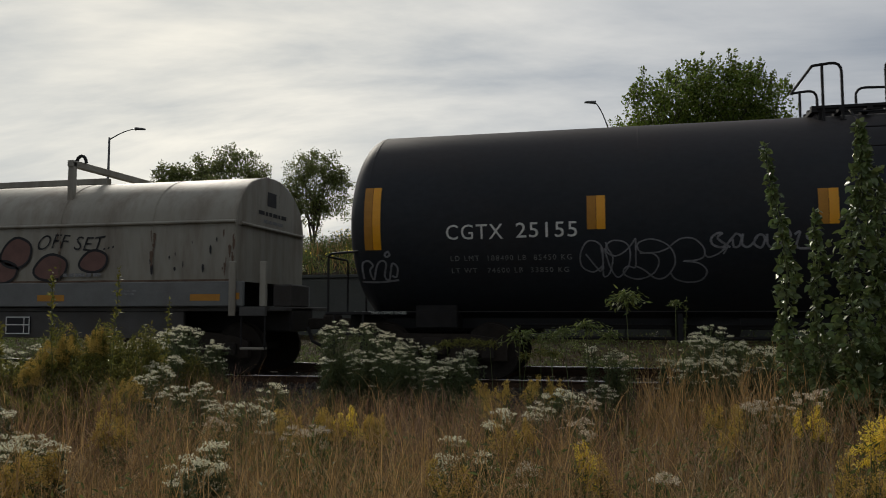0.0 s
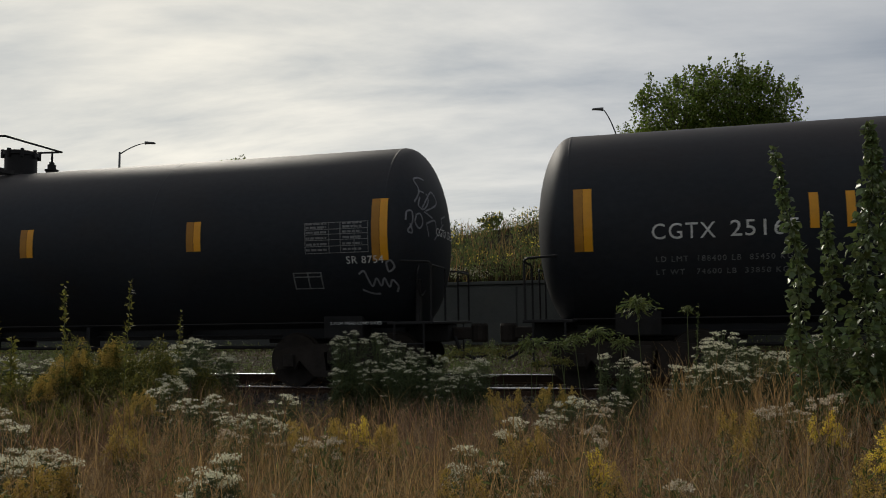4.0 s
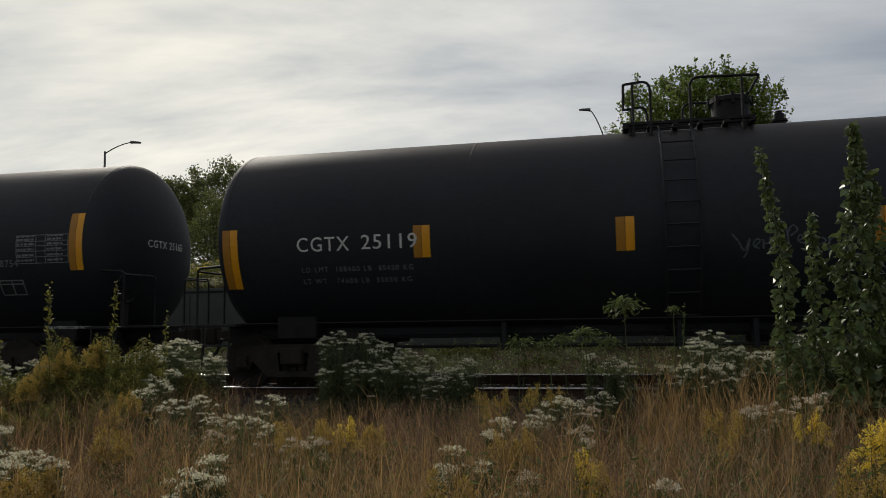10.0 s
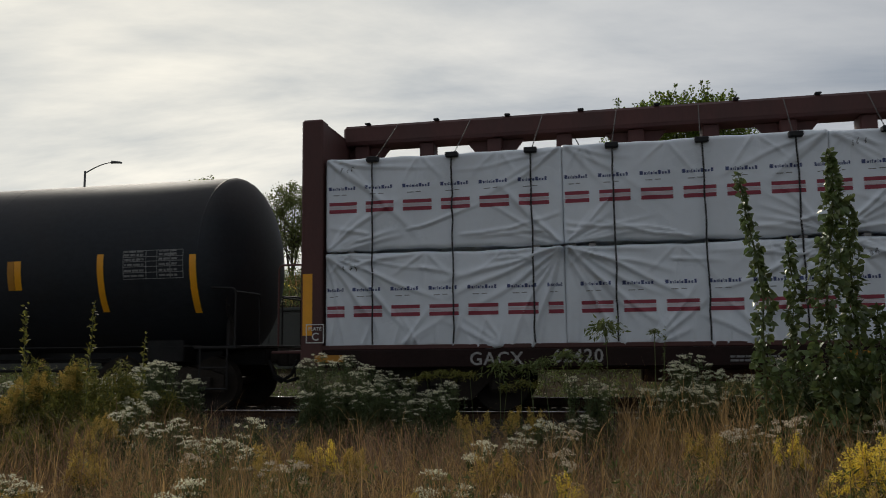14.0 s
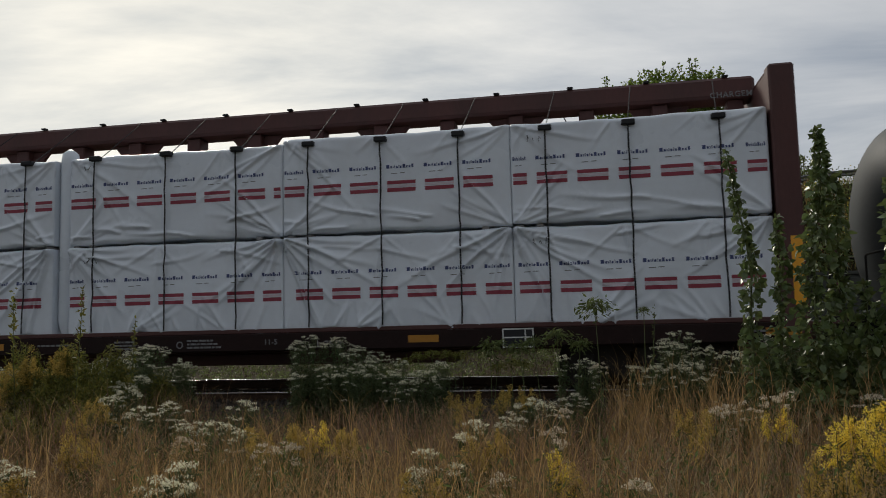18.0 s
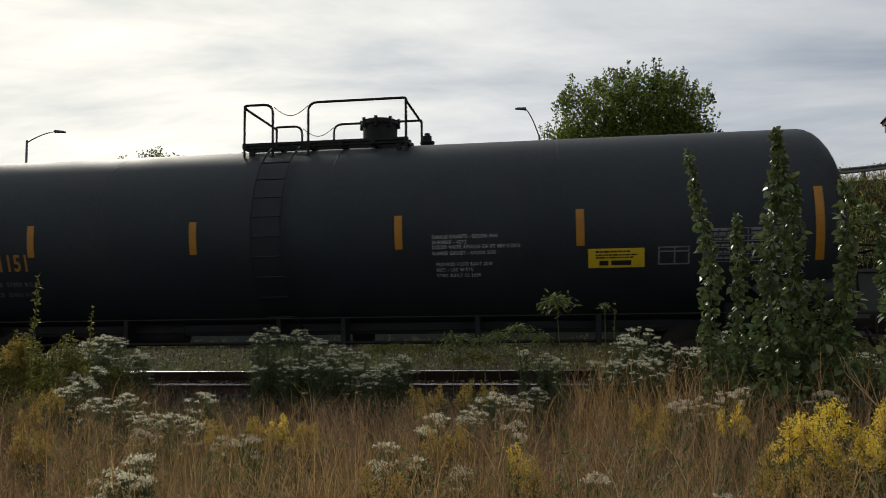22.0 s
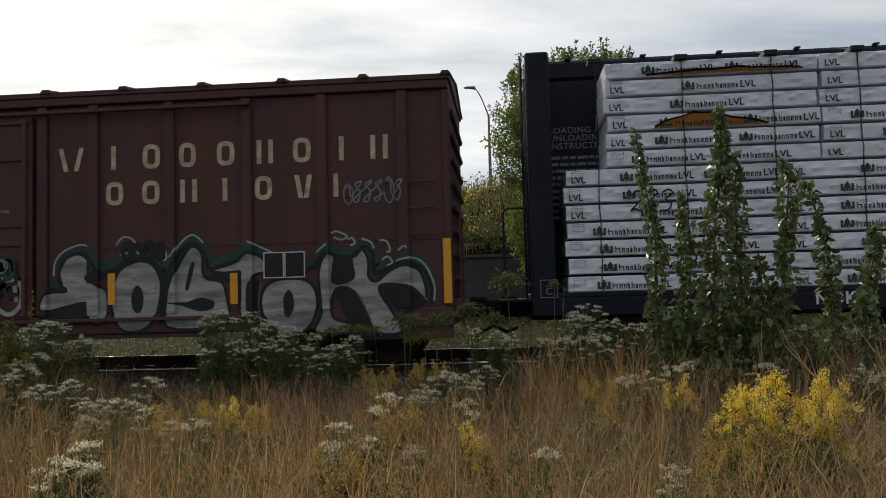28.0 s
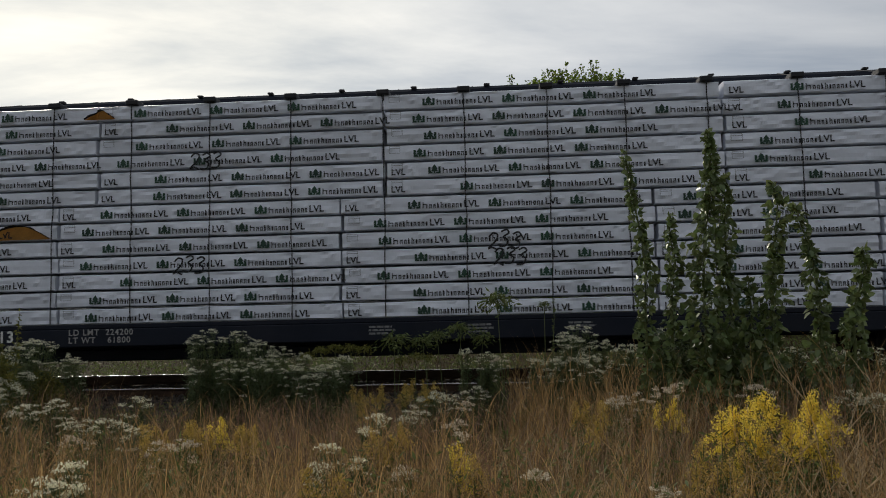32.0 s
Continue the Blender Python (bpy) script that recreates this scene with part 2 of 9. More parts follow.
M_SOIL = material("thatch_and_soil", (0.050, 0.036, 0.018), 0.95, specular=0.05, vary=0.45, scale=1.5, fine=22, bump=0.8, dirt=(0.045, 0.05, 0.018), dirt_amount=0.6)
M_BALLAST = material("dark_ballast_stone", (0.070, 0.060, 0.052), 0.95, specular=0.1, vary=0.4, scale=9, fine=30, bump=0.9, per_island=0.5)
M_HILL = material("dry_meadow_ground", (0.023, 0.018, 0.0085), 0.95, specular=0.04, vary=0.4, scale=0.5, fine=8, bump=0.8, dirt=(0.058, 0.037, 0.014), dirt_amount=0.6, dirt_scale=0.3)
M_CONCRETE = material("weathered_concrete", (0.080, 0.083, 0.077), 0.9, specular=0.08, vary=0.18, scale=0.8, fine=14, dirt=(0.10, 0.10, 0.085), dirt_amount=0.5)
M_GALV = material("galvanised_steel", (0.16, 0.16, 0.16), 0.5, metal=0.6, vary=0.2, scale=4)
M_GRASS_DRY = material("dry_grass_blades", (0.43, 0.265, 0.100), 0.75, vary=0.25, scale=0.8, fine=6, bump=0, per_island=0.6, hue=0.02, translucent=0.4, dirt=(0.27, 0.20, 0.08), dirt_amount=0.8, dirt_scale=0.55)
M_GRASS_RED = material("red_brown_stems", (0.215, 0.132, 0.080), 0.8, vary=0.2, scale=0.9, fine=6, bump=0, per_island=0.4, hue=0.02, translucent=0.25)
M_GRASS_GREEN = material("green_grass_blades", (0.15, 0.165, 0.045), 0.7, vary=0.25, scale=0.8, fine=6, bump=0, per_island=0.45, hue=0.03, translucent=0.4)
M_MEADOW = material("dull_meadow_grass", (0.050, 0.050, 0.018), 0.9, specular=0.05, vary=0.3, scale=0.5, fine=6, bump=0, per_island=0.4, hue=0.02, translucent=0.15)
M_MEADOW_DRY = material("dull_meadow_straw", (0.056, 0.041, 0.017), 0.9, specular=0.05, vary=0.3, scale=0.5, fine=6, bump=0, per_island=0.4, translucent=0.15)
M_LEAF_BUSH = material("yellow_green_leaf", (0.185, 0.18, 0.042), 0.6, specular=0.2, vary=0.3, scale=3, bump=0, per_island=0.45, hue=0.02, translucent=0.4)
M_FLUFF = material("tan_seed_fluff", (0.42, 0.30, 0.17), 0.9, specular=0.1, vary=0.2, scale=2, bump=0, per_island=0.3, translucent=0.5)
M_TANSTEM = material("tan_weed_stem", (0.38, 0.245, 0.105), 0.8, specular=0.2, vary=0.35, scale=1.2, bump=0, per_island=0.6, translucent=0.3)
M_STEM = material("green_stem", (0.085, 0.105, 0.03), 0.7, vary=0.25, scale=10, bump=0)
M_DEADSTEM = material("bleached_stem", (0.44, 0.33, 0.19), 0.8, vary=0.25, scale=8, bump=0, per_object=0.2)
M_LEAF = material("weed_leaf", (0.125, 0.155, 0.05), 0.62, specular=0.2, vary=0.25, scale=6, bump=0.1, per_island=0.4, hue=0.02, translucent=0.35)
M_LEAF_ASTER = material("dark_aster_leaf", (0.088, 0.115, 0.052), 0.65, specular=0.15, vary=0.25, scale=6, bump=0.1, per_island=0.4, hue=0.02, translucent=0.3)
M_GRASS_BROWN = material("brown_dead_grass", (0.14, 0.085, 0.038), 0.85, specular=0.1, vary=0.3, scale=0.9, fine=6, bump=0, per_island=0.6, hue=0.02, translucent=0.3)
M_LEAF_TALL = material("broad_grey_green_leaf", (0.125, 0.165, 0.058), 0.33, vary=0.25, scale=6, bump=0.15, per_island=0.35, hue=0.02, translucent=0.3)
M_LEAF_TREE = material("tree_leaf", (0.135, 0.185, 0.032), 0.5, specular=0.2, vary=0.25, scale=1, bump=0, per_island=0.5, hue=0.02, translucent=0.5)
M_BARK = material("grey_bark", (0.075, 0.062, 0.048), 0.9, vary=0.35, scale=6, bump=0.6, stretch=(1, 1, 0.25))
M_WHITEFLOWER = material("white_aster_petals", (0.75, 0.73, 0.55), 0.7, vary=0.1, scale=20, bump=0, per_island=0.2, translucent=0.5)
M_PALEFLOWER = material("fading_aster_heads", (0.66, 0.58, 0.44), 0.8, vary=0.2, scale=20, bump=0, per_island=0.35, translucent=0.25)
M_GOLD = material("goldenrod_plume", (0.84, 0.66, 0.10), 0.7, vary=0.15, scale=14, bump=0, per_island=0.25, translucent=0.45)
M_GOLD_DULL = material("browning_goldenrod_plume", (0.52, 0.37, 0.085), 0.75, vary=0.2, scale=14, bump=0, per_island=0.35, translucent=0.3)


# ---- mesh helpers ----
def part(name, bm, mat, parent=None, label=""):
    me = bpy.data.meshes.new(name)
    bm.to_mesh(me)
    bm.free()
    me.materials.append(mat)
    ob = new(name, me)
    if parent is not None:
        ob.parent = parent
    if label:
        ob["label"] = label
    return ob


def mesh_part(name, me, mat, parent=None, label="", m=None):
    if not me.materials:
        me.materials.append(mat)
    ob = new(name, me)
    if parent is not None:
        ob.parent = parent
    if m is not None:
        ob.matrix_basis = m
    if label:
        ob["label"] = label
    return ob


def smooth(ob, angle=None):
    me = ob.data
    me.polygons.foreach_set("use_smooth", [True] * len(me.polygons))
    if angle:
        me.set_sharp_from_angle(angle=radians(angle))
    return ob


def box(bm, x0, y0, z0, x1, y1, z1, bevel=0.0):
    vs = [bm.verts.new((x, y, z)) for x in (x0, x1) for y in (y0, y1) for z in (z0, z1)]
    fs = [bm.faces.new([vs[i] for i in f]) for f in ((0, 1, 3, 2), (4, 6, 7, 5), (0, 4, 5, 1), (2, 3, 7, 6), (0, 2, 6, 4), (1, 5, 7, 3))]
    if bevel:
        es = list({e for f in fs for e in f.edges})
        bmesh.ops.bevel(bm, geom=es, offset=bevel, segments=1, affect="EDGES", profile=0.5)
    return bm


def boxes(*rows, bevel=0.0):
    bm = bmesh.new()
    for r in rows:
        box(bm, *r, bevel=bevel)
    return bm


def tube(bm, pts, r, sides=8, closed=False, taper=None):
    pts = [Vector(p) for p in pts]
    rings = []
    for i, p in enumerate(pts):
        a, b = pts[max(i - 1, 0)], pts[min(i + 1, len(pts) - 1)]
        d = (b - a).normalized()
        side = d.cross(Vector((0, 0, 1)))
        if side.length < 0.05:
            side = d.cross(Vector((0, 1, 0)))
        side.normalize()
        up = side.cross(d)
        rad = r if taper is None else r + (taper - r) * i / max(1, len(pts) - 1)
        rings.append([bm.verts.new(p + rad * (math.cos(k * 2 * math.pi / sides) * side + math.sin(k * 2 * math.pi / sides) * up)) for k in range(sides)])
    for q, w in zip(rings, rings[1:]):
        for k in range(sides):
            bm.faces.new((q[k], q[(k + 1) % sides], w[(k + 1) % sides], w[k]))
    bm.faces.new(rings[0][::-1]), bm.faces.new(rings[-1])
    return bm


def lathe(bm, profile, axis="X", sides=48, centre=(0, 0, 0)):
    """Turns (along, radius) round an axis through centre."""
    c = Vector(centre)
    rings = []
    for al, r in profile:
        ring = []
        for k in range(sides if r > 1e-6 else 1):
            a = 2 * math.pi * k / sides
            u, v = r * math.cos(a), r * math.sin(a)
            ring.append(bm.verts.new(c + Vector({"X": (al, u, v), "Y": (u, al, v), "Z": (u, v, al)}[axis])))
        rings.append(ring)
    for q, w in zip(rings, rings[1:]):
        for k in range(sides):
            k2 = (k + 1) % sides
            if len(q) == 1 and len(w) == 1:
                continue
            if len(q) == 1:
                bm.faces.new((q[0], w[k2], w[k]))
            elif len(w) == 1:
                bm.faces.new((q[k], q[k2], w[0]))
            else:
                bm.faces.new((q[k], q[k2], w[k2], w[k]))
    for ring, flip in ((rings[0], False), (rings[-1], True)):
        if len(ring) > 1:
            bm.faces.new(ring if flip else ring[::-1])
    bmesh.ops.recalc_face_normals(bm, faces=bm.faces)
    return bm


def arrays_mesh(name, verts, faces):
    """A mesh from numpy arrays: verts n x 3, faces m x k."""
    me = bpy.data.meshes.new(name)
    n, k = faces.shape
    me.vertices.add(len(verts)), me.loops.add(n * k), me.polygons.add(n)
    me.vertices.foreach_set("co", verts.astype(np.float32).ravel())
    me.loops.foreach_set("vertex_index", faces.astype(np.int32).ravel())
    me.polygons.foreach_set("loop_start", np.arange(0, n * k, k, dtype=np.int32))
    me.update(calc_edges=True)
    return me


_letters = {}


def text_mesh(body, size=1.0, spacing=1.0, bold=0.0):
    """Flat lettering in the xy plane, its lower left corner at the origin, size = height of the capitals."""
    key = (body, size, spacing, bold)
    if key not in _letters:
        cu = bpy.data.curves.new("lettering", "FONT")
        cu.body, cu.size, cu.space_character, cu.offset = body, size / 0.69, spacing, bold
        cu.resolution_u = 3
        ob = bpy.data.objects.new("lettering", cu)
        scene.collection.objects.link(ob)
        bpy.context.view_layer.update()
        me = bpy.data.meshes.new_from_object(ob.evaluated_get(bpy.context.evaluated_depsgraph_get()))
        bpy.data.objects.remove(ob)
        bpy.data.curves.remove(cu)
        co = np.array([v.co[:] for v in me.vertices])
        co -= co.min(axis=0)
        me.vertices.foreach_set("co", co.ravel())
        _letters[key] = (me, co[:, 0].max())
    me, width = _letters[key]
    return me.copy(), width


def strokes(bm, pts, width, z=0.0, closed=False):
    """A flat painted line of even width through pts, in the xy plane."""
    n = len(pts)
    pts = [Vector((p[0], p[1], z)) for p in pts]
    left, right = [], []
    for i in range(n):
        a, b = (pts[i - 1], pts[(i + 1) % n]) if closed else (pts[max(i - 1, 0)], pts[min(i + 1, n - 1)])
        d = (b - a)
        d = d.normalized() if d.length > 1e-9 else Vector((1, 0, 0))
        s = Vector((-d.y, d.x, 0)) * width / 2
        left.append(bm.verts.new(pts[i] + s)), right.append(bm.verts.new(pts[i] - s))
    for i in range(n if closed else n - 1):
        j = (i + 1) % n
        bm.faces.new((left[i], right[i], right[j], left[j]))
    return bm


def curve_points(ctrl, steps=6, closed=False):
    """A smooth line (Catmull-Rom) through ctrl."""
    n, out = len(ctrl), []
    get = (lambda i: ctrl[i % n]) if closed else (lambda i: ctrl[min(max(i, 0), n - 1)])
    for i in range(n if closed else n - 1):
        p0, p1, p2, p3 = (get(i + k) for k in (-1, 0, 1, 2))
        for s in range(steps):
            t = s / steps
            out.append(tuple(0.5 * (2 * p1[k] + (p2[k] - p0[k]) * t + (2 * p0[k] - 5 * p1[k] + 4 * p2[k] - p3[k]) * t * t
                                    + (3 * p1[k] - p0[k] - 3 * p2[k] + p3[k]) * t ** 3) for k in (0, 1)))
    if not closed:
        out.append(tuple(ctrl[-1]))
    return out


def face_of(bm, pts, z=0.0):
    """A filled flat shape with the outline pts."""
    vs = [bm.verts.new((p[0], p[1], z)) for p in pts]
    es = [bm.edges.new((a, b)) for a, b in zip(vs, vs[1:] + vs[:1])]
    bmesh.ops.triangle_fill(bm, use_beauty=True, edges=es)
    return bm


# ---- lie of the land (x along the track, y away from the camera) ----
RAIL_Z, TRACK_Y, CANT = 0.565, 13.4, 0.11
WALL_Y, CREST_Y = 34.0, 43.0


def ground_z(x, y):
    pts = ((-400, 0.4), (-6, 0.05), (0, 0.0), (8.5, 0.0), (10.6, 0.12), (11.55, 0.36), (12.1, 0.395), (14.6, 0.5), (15.4, 0.34), (16.2, 0.3), (20.4, 0.32), (26, 0.42), (33.9, 0.58),
           (34.3, 0.6))
    if y <= pts[0][0]:
        return pts[0][1]
    for (a, za), (b, zb) in zip(pts, pts[1:]):
        if y <= b:
            z = za + (zb - za) * (y - a) / (b - a)
            break
    else:
        crest = 7.6 + (0.13 if x < 0 else 0.05) * max(-36, min(45, x))
        top = 3.15
        t = min(1, (y - 34.3) / (CREST_Y - 34.3))
        z = top + (crest - top) * (t ** 0.85)
        if y > CREST_Y + 9:
            z = crest
    wob = 0.06 if y < 11 or 20 < y < 34 else (0.25 if y > 35 else 0.0)
    return z + wob * noise.noise(Vector((x * 0.35, y * 0.35, 0)))


def make_ground():
    xs = [-2500, -900, -400, -200, -120, -80] + [-60 + 1.5 * i for i in range(81)] + [80, 120, 200, 400, 900, 2500]
    ys = ([-2500, -800, -300, -100, -40, -20, -10, -6, -3, 0, 1.5, 3, 4, 5, 6, 7, 8, 8.5, 9.2, 10, 10.6, 11.1, 11.55, 12.1, 13, 14, 14.6, 15.4, 15.6, 16.2, 18, 20.4, 22, 24,
           26, 28, 30, 32, 33.9, 34.3, 34.32, 35, 36, 37, 38, 39.5, 41, 42, 43, 44, 46, 50, 52, 56, 65, 80, 110, 160, 260, 420, 800, 2600])
    V = np.array([(x, y, ground_z(x, y)) for y in ys for x in xs])
    w = len(xs)
    F = np.array([(j * w + i, j * w + i + 1, (j + 1) * w + i + 1, (j + 1) * w + i) for j in range(len(ys) - 1) for i in range(w - 1)])
    me = arrays_mesh("ground", V, F)
    me.materials.append(M_SOIL), me.materials.append(M_BALLAST), me.materials.append(M_HILL)
    idx = []
    for j in range(len(ys) - 1):
        k = 1 if 10.6 <= ys[j] < 15.6 else (2 if ys[j] >= 15.6 or ys[j] < -3 else 0)
        idx += [k] * (w - 1)
    me.polygons.foreach_set("material_index", idx)
    ob = new("ground", me)
    tagged(ob, "rough weedy ground rising to an earth bank", "ground", kind="structure")
    return smooth(ob)


make_ground()


def make_wall():
    bm = bmesh.new()
    box(bm, -70, WALL_Y, 0.3, 70, WALL_Y + 0.3, 3.2, 0.03)
    wall = part("retaining_wall", bm, M_CONCRETE)
    tagged(wall, "low weathered grey concrete retaining wall below a bank", "wall", kind="structure")
    for i in range(-13, 14):
        p = part("panel", boxes((i * 5.0 + 0.02, WALL_Y - 0.05, 0.35, i * 5.0 + 4.96, WALL_Y - 0.003, 3.1), bevel=0.02), M_CONCRETE, wall)
    part("coping", boxes((-70, WALL_Y - 0.1, 3.203, 70, WALL_Y + 0.4, 3.35), bevel=0.02), M_CONCRETE, wall)


make_wall()


# ---- tracks ----
def rail_section(x0, x1, y, top):
    bm = bmesh.new()
    prof = [(-0.07, -0.171), (0.07, -0.171), (0.07, -0.158), (0.012, -0.135), (0.010, -0.05), (0.036, -0.038), (0.036, -0.006), (-0.036, -0.006), (-0.036, -0.038), (-0.010, -0.05),
            (-0.012, -0.135), (-0.07, -0.158)]
    a = [bm.verts.new((x0, y + p, top + q)) for p, q in prof]
    b = [bm.verts.new((x1, y + p, top + q)) for p, q in prof]
    for i in range(len(prof)):
        j = (i + 1) % len(prof)
        bm.faces.new((a[i], b[i], b[j], a[j]))
    bm.faces.new(a), bm.faces.new(b[::-1])
    return bm


def make_track(name, yc, top, x0, x1, label, ties):
    track = new(name)
    track.location = (0, yc, top - 0.19)
    tagged(track, label, "railway track", kind="structure")
    for side in (-0.755, 0.755):
        lift = CANT if side > 0 else 0.0
        r = part("rail", rail_section(x0, x1, side, 0.19 + lift), M_RUST, track, "rusty steel rail")
        b = bmesh.new()
        crown = [(-0.0375, -0.016), (-0.036, -0.009), (-0.031, -0.0035), (-0.02, -0.0008), (0.0, 0.0), (0.02, -0.0008), (0.031, -0.0035), (0.036, -0.009), (0.0375, -0.016)]
        ends = [[b.verts.new((x, side + p, 0.191 + lift + q)) for p, q in crown] for x in (x0, x1)]
        for i in range(len(crown) - 1):
            b.faces.new((ends[0][i], ends[1][i], ends[1][i + 1], ends[0][i + 1]))
        smooth(part("rail_head", b, M_RAIL, r, "polished running surface"))
    bm = boxes((-0.11, -1.28, -0.16, 0.11, 1.28, 0.012), bevel=0.012)
    tie_me = bpy.data.meshes.new("tie")
    bm.to_mesh(tie_me), bm.free()
    pl = boxes((-0.09, -0.9, 0.0122, 0.09, -0.61, 0.024), (-0.09, 0.61, 0.0122, 0.09, 0.9, 0.024))
    plate_me = bpy.data.meshes.new("tie_plate")
    pl.to_mesh(plate_me), pl.free()
    n = ties
    for i in range(-n, n + 1):
        tie = mesh_part("tie", tie_me, M_TIE, track, m=pose(i * 0.53 + random.uniform(-0.03, 0.03), random.uniform(-0.04, 0.04), CANT / 2 - 0.004, math.degrees(math.atan2(CANT, 1.51)), 0, random.uniform(-1.5, 1.5)))
        mesh_part("tie_plate", plate_me, M_RUST, tie)


make_track("track_1", TRACK_Y, RAIL_Z, -90, 90, "railway track with rusty rails on timber ties", 45)


# ---- rolling stock: each car's origin is at its middle, on the track's centre line, at rail height ----
CARS, WHEELSETS = [], []      # (car, its place along the train), wheelsets that turn
WHEEL_R = 0.44


def make_car(name, place, label, category):
    car = new(name)
    car.location = (place, TRACK_Y, RAIL_Z)
    tagged(car, label, category, group="freight train")
    CARS.append((car, place, TRACK_Y, RAIL_Z))
    return car


def load_on(ob, place, y, z):
    """A thing that rides on a car and goes along with it."""
    ob.location = (place, y, z)
    CARS.append((ob, place, y, z))
    return ob


_truck = {}


def truck_meshes():
    if _truck:
        return _truck

    def keep(name, bm, mat, sm=None):
        me = bpy.data.meshes.new(name)
        bm.to_mesh(me), bm.free()
        me.materials.append(mat)
        if sm:
            me.polygons.foreach_set("use_smooth", [True] * len(me.polygons))
            me.set_sharp_from_angle(angle=radians(sm))
        _truck[name] = me

    keep("bolster", boxes((-0.2, -1.15, 0.38, 0.2, 1.15, 0.66), bevel=0.03), M_TRUCK)
    # side frame: arched top chord, pedestal jaws, spring opening
    bm = bmesh.new()
    out = [(-1.18, 0.30), (-1.18, 0.58), (-0.95, 0.66), (-0.5, 0.72), (0.5, 0.72), (0.95, 0.66), (1.18, 0.58), (1.18, 0.30), (0.80, 0.30), (0.72, 0.44), (0.46, 0.18), (-0.46, 0.18), (-0.72, 0.44), (-0.80, 0.30)]
    hole = [(-0.24, 0.28), (0.24, 0.28), (0.28, 0.58), (-0.28, 0.58)]
    for y in (-1.06, -0.95):
        vs = [bm.verts.new((x, y, z)) for x, z in out]
        hs = [bm.verts.new((x, y, z)) for x, z in hole]
        es = [bm.edges.new((a, b)) for L in (vs, hs) for a, b in zip(L, L[1:] + L[:1])]
        bmesh.ops.triangle_fill(bm, use_beauty=True, edges=es)
    bm.verts.ensure_lookup_table()
    n, m = len(out), len(hole)
    for base, k in ((0, n), (n, m)):
        for i in range(k):
            j = (i + 1) % k
            bm.faces.new([bm.verts[base + i], bm.verts[base + j], bm.verts[n + m + base + j], bm.verts[n + m + base + i]])
    bmesh.ops.recalc_face_normals(bm, faces=bm.faces)
    keep("side_frame", bm, M_TRUCK)
    bm = bmesh.new()
    for dx in (-0.13, 0.0, 0.13):
        lathe(bm, [(0.28 + 0.3 * i / 12, 0.055 + 0.012 * (i % 2)) for i in range(13)], "Z", 10, (dx, -1.0, 0))
    keep("spring_nest", bm, M_TRUCK)
    bm = bmesh.new()
    lathe(bm, [(-1.10, 0.0), (-1.10, 0.075), (-1.02, 0.085), (-0.98, 0.06), (-0.80, 0.07), (0.80, 0.07), (0.98, 0.06), (1.02, 0.085), (1.10, 0.075), (1.10, 0)], "Y", 16)
    for sgn in (-1, 1):
        rows = [(-0.80, 0.10), (-0.83, 0.13), (-0.815, 0.30), (-0.835, 0.36), (-0.835, WHEEL_R - 0.003), (-0.735, WHEEL_R + 0.002), (-0.715, WHEEL_R + 0.027), (-0.70, WHEEL_R + 0.022), (-0.70, 0.36), (-0.735, 0.30), (-0.735, 0.10)]
        lathe(bm, [(sgn * a, r) for a, r in rows], "Y", 40)
    keep("wheelset", bm, M_TRUCK, 35)
    bm = bmesh.new()
    box(bm, -0.09, -1.14, -0.10, 0.09, -1.068, 0.11, 0.015)
    for dx, dz in ((-0.045, 0.03), (0.045, 0.03), (0, -0.05)):
        lathe(bm, [(-1.165, 0.0), (-1.165, 0.016), (-1.135, 0.016)], "Y", 6, (dx, 0, dz))
    keep("bearing_cap", bm, M_TRUCK)
    keep("brake_beam", boxes((-0.36, -0.75, 0.30, -0.28, 0.75, 0.40), (0.28, -0.75, 0.30, 0.36, 0.75, 0.40), bevel=0.01), M_TRUCK)
    return _truck


def add_truck(car, x):
    T = truck_meshes()
    truck = mesh_part("truck", T["bolster"], M_TRUCK, car, "dark dirty cast steel wheel truck", pose(x, 0, 0))
    for turn in (0, 180):
        f = mesh_part("side_frame", T["side_frame"], M_TRUCK, truck, m=pose(0, 0, 0, 0, 0, turn))
        mesh_part("spring_nest", T["spring_nest"], M_TRUCK, truck, m=pose(0, 0, 0, 0, 0, turn))
        for ax in (-0.89, 0.89):
            mesh_part("bearing_cap", T["bearing_cap"], M_TRUCK, truck, m=pose(ax, 0, WHEEL_R, 0, 0, turn))
    mesh_part("brake_beam", T["brake_beam"], M_TRUCK, truck)
    for ax in (-0.89, 0.89):
        w = mesh_part("wheelset", T["wheelset"], M_TRUCK, truck, m=pose(ax, 0, WHEEL_R))
        WHEELSETS.append((w, ax))


def add_coupler(car, x, way, z=0.86):
    bm = bmesh.new()
    box(bm, min(x, x + way * 0.42), -0.09, z - 0.1, max(x, x + way * 0.42), 0.09, z + 0.1, 0.02)
    c = part("coupler", bm, M_TRUCK, car, "rusty knuckle coupler")
    k = bmesh.new()
    lathe(k, [(z - 0.16, 0.0), (z - 0.16, 0.13), (z - 0.12, 0.15), (z + 0.12, 0.15), (z + 0.16, 0.13), (z + 0.16, 0.0)], "Z", 12, (x + way * 0.46, 0.0, 0))
    part("knuckle", k, M_TRUCK, c)
    h = bmesh.new()
    tube(h, [(x + way * 0.1, -0.35, z - 0.05), (x + way * 0.2, -0.36, z - 0.3), (x + way * 0.42, -0.3, z - 0.42), (x + way * 0.6, -0.2, z - 0.36)], 0.03, 8)
    part("air_hose", h, M_BLACK, car)


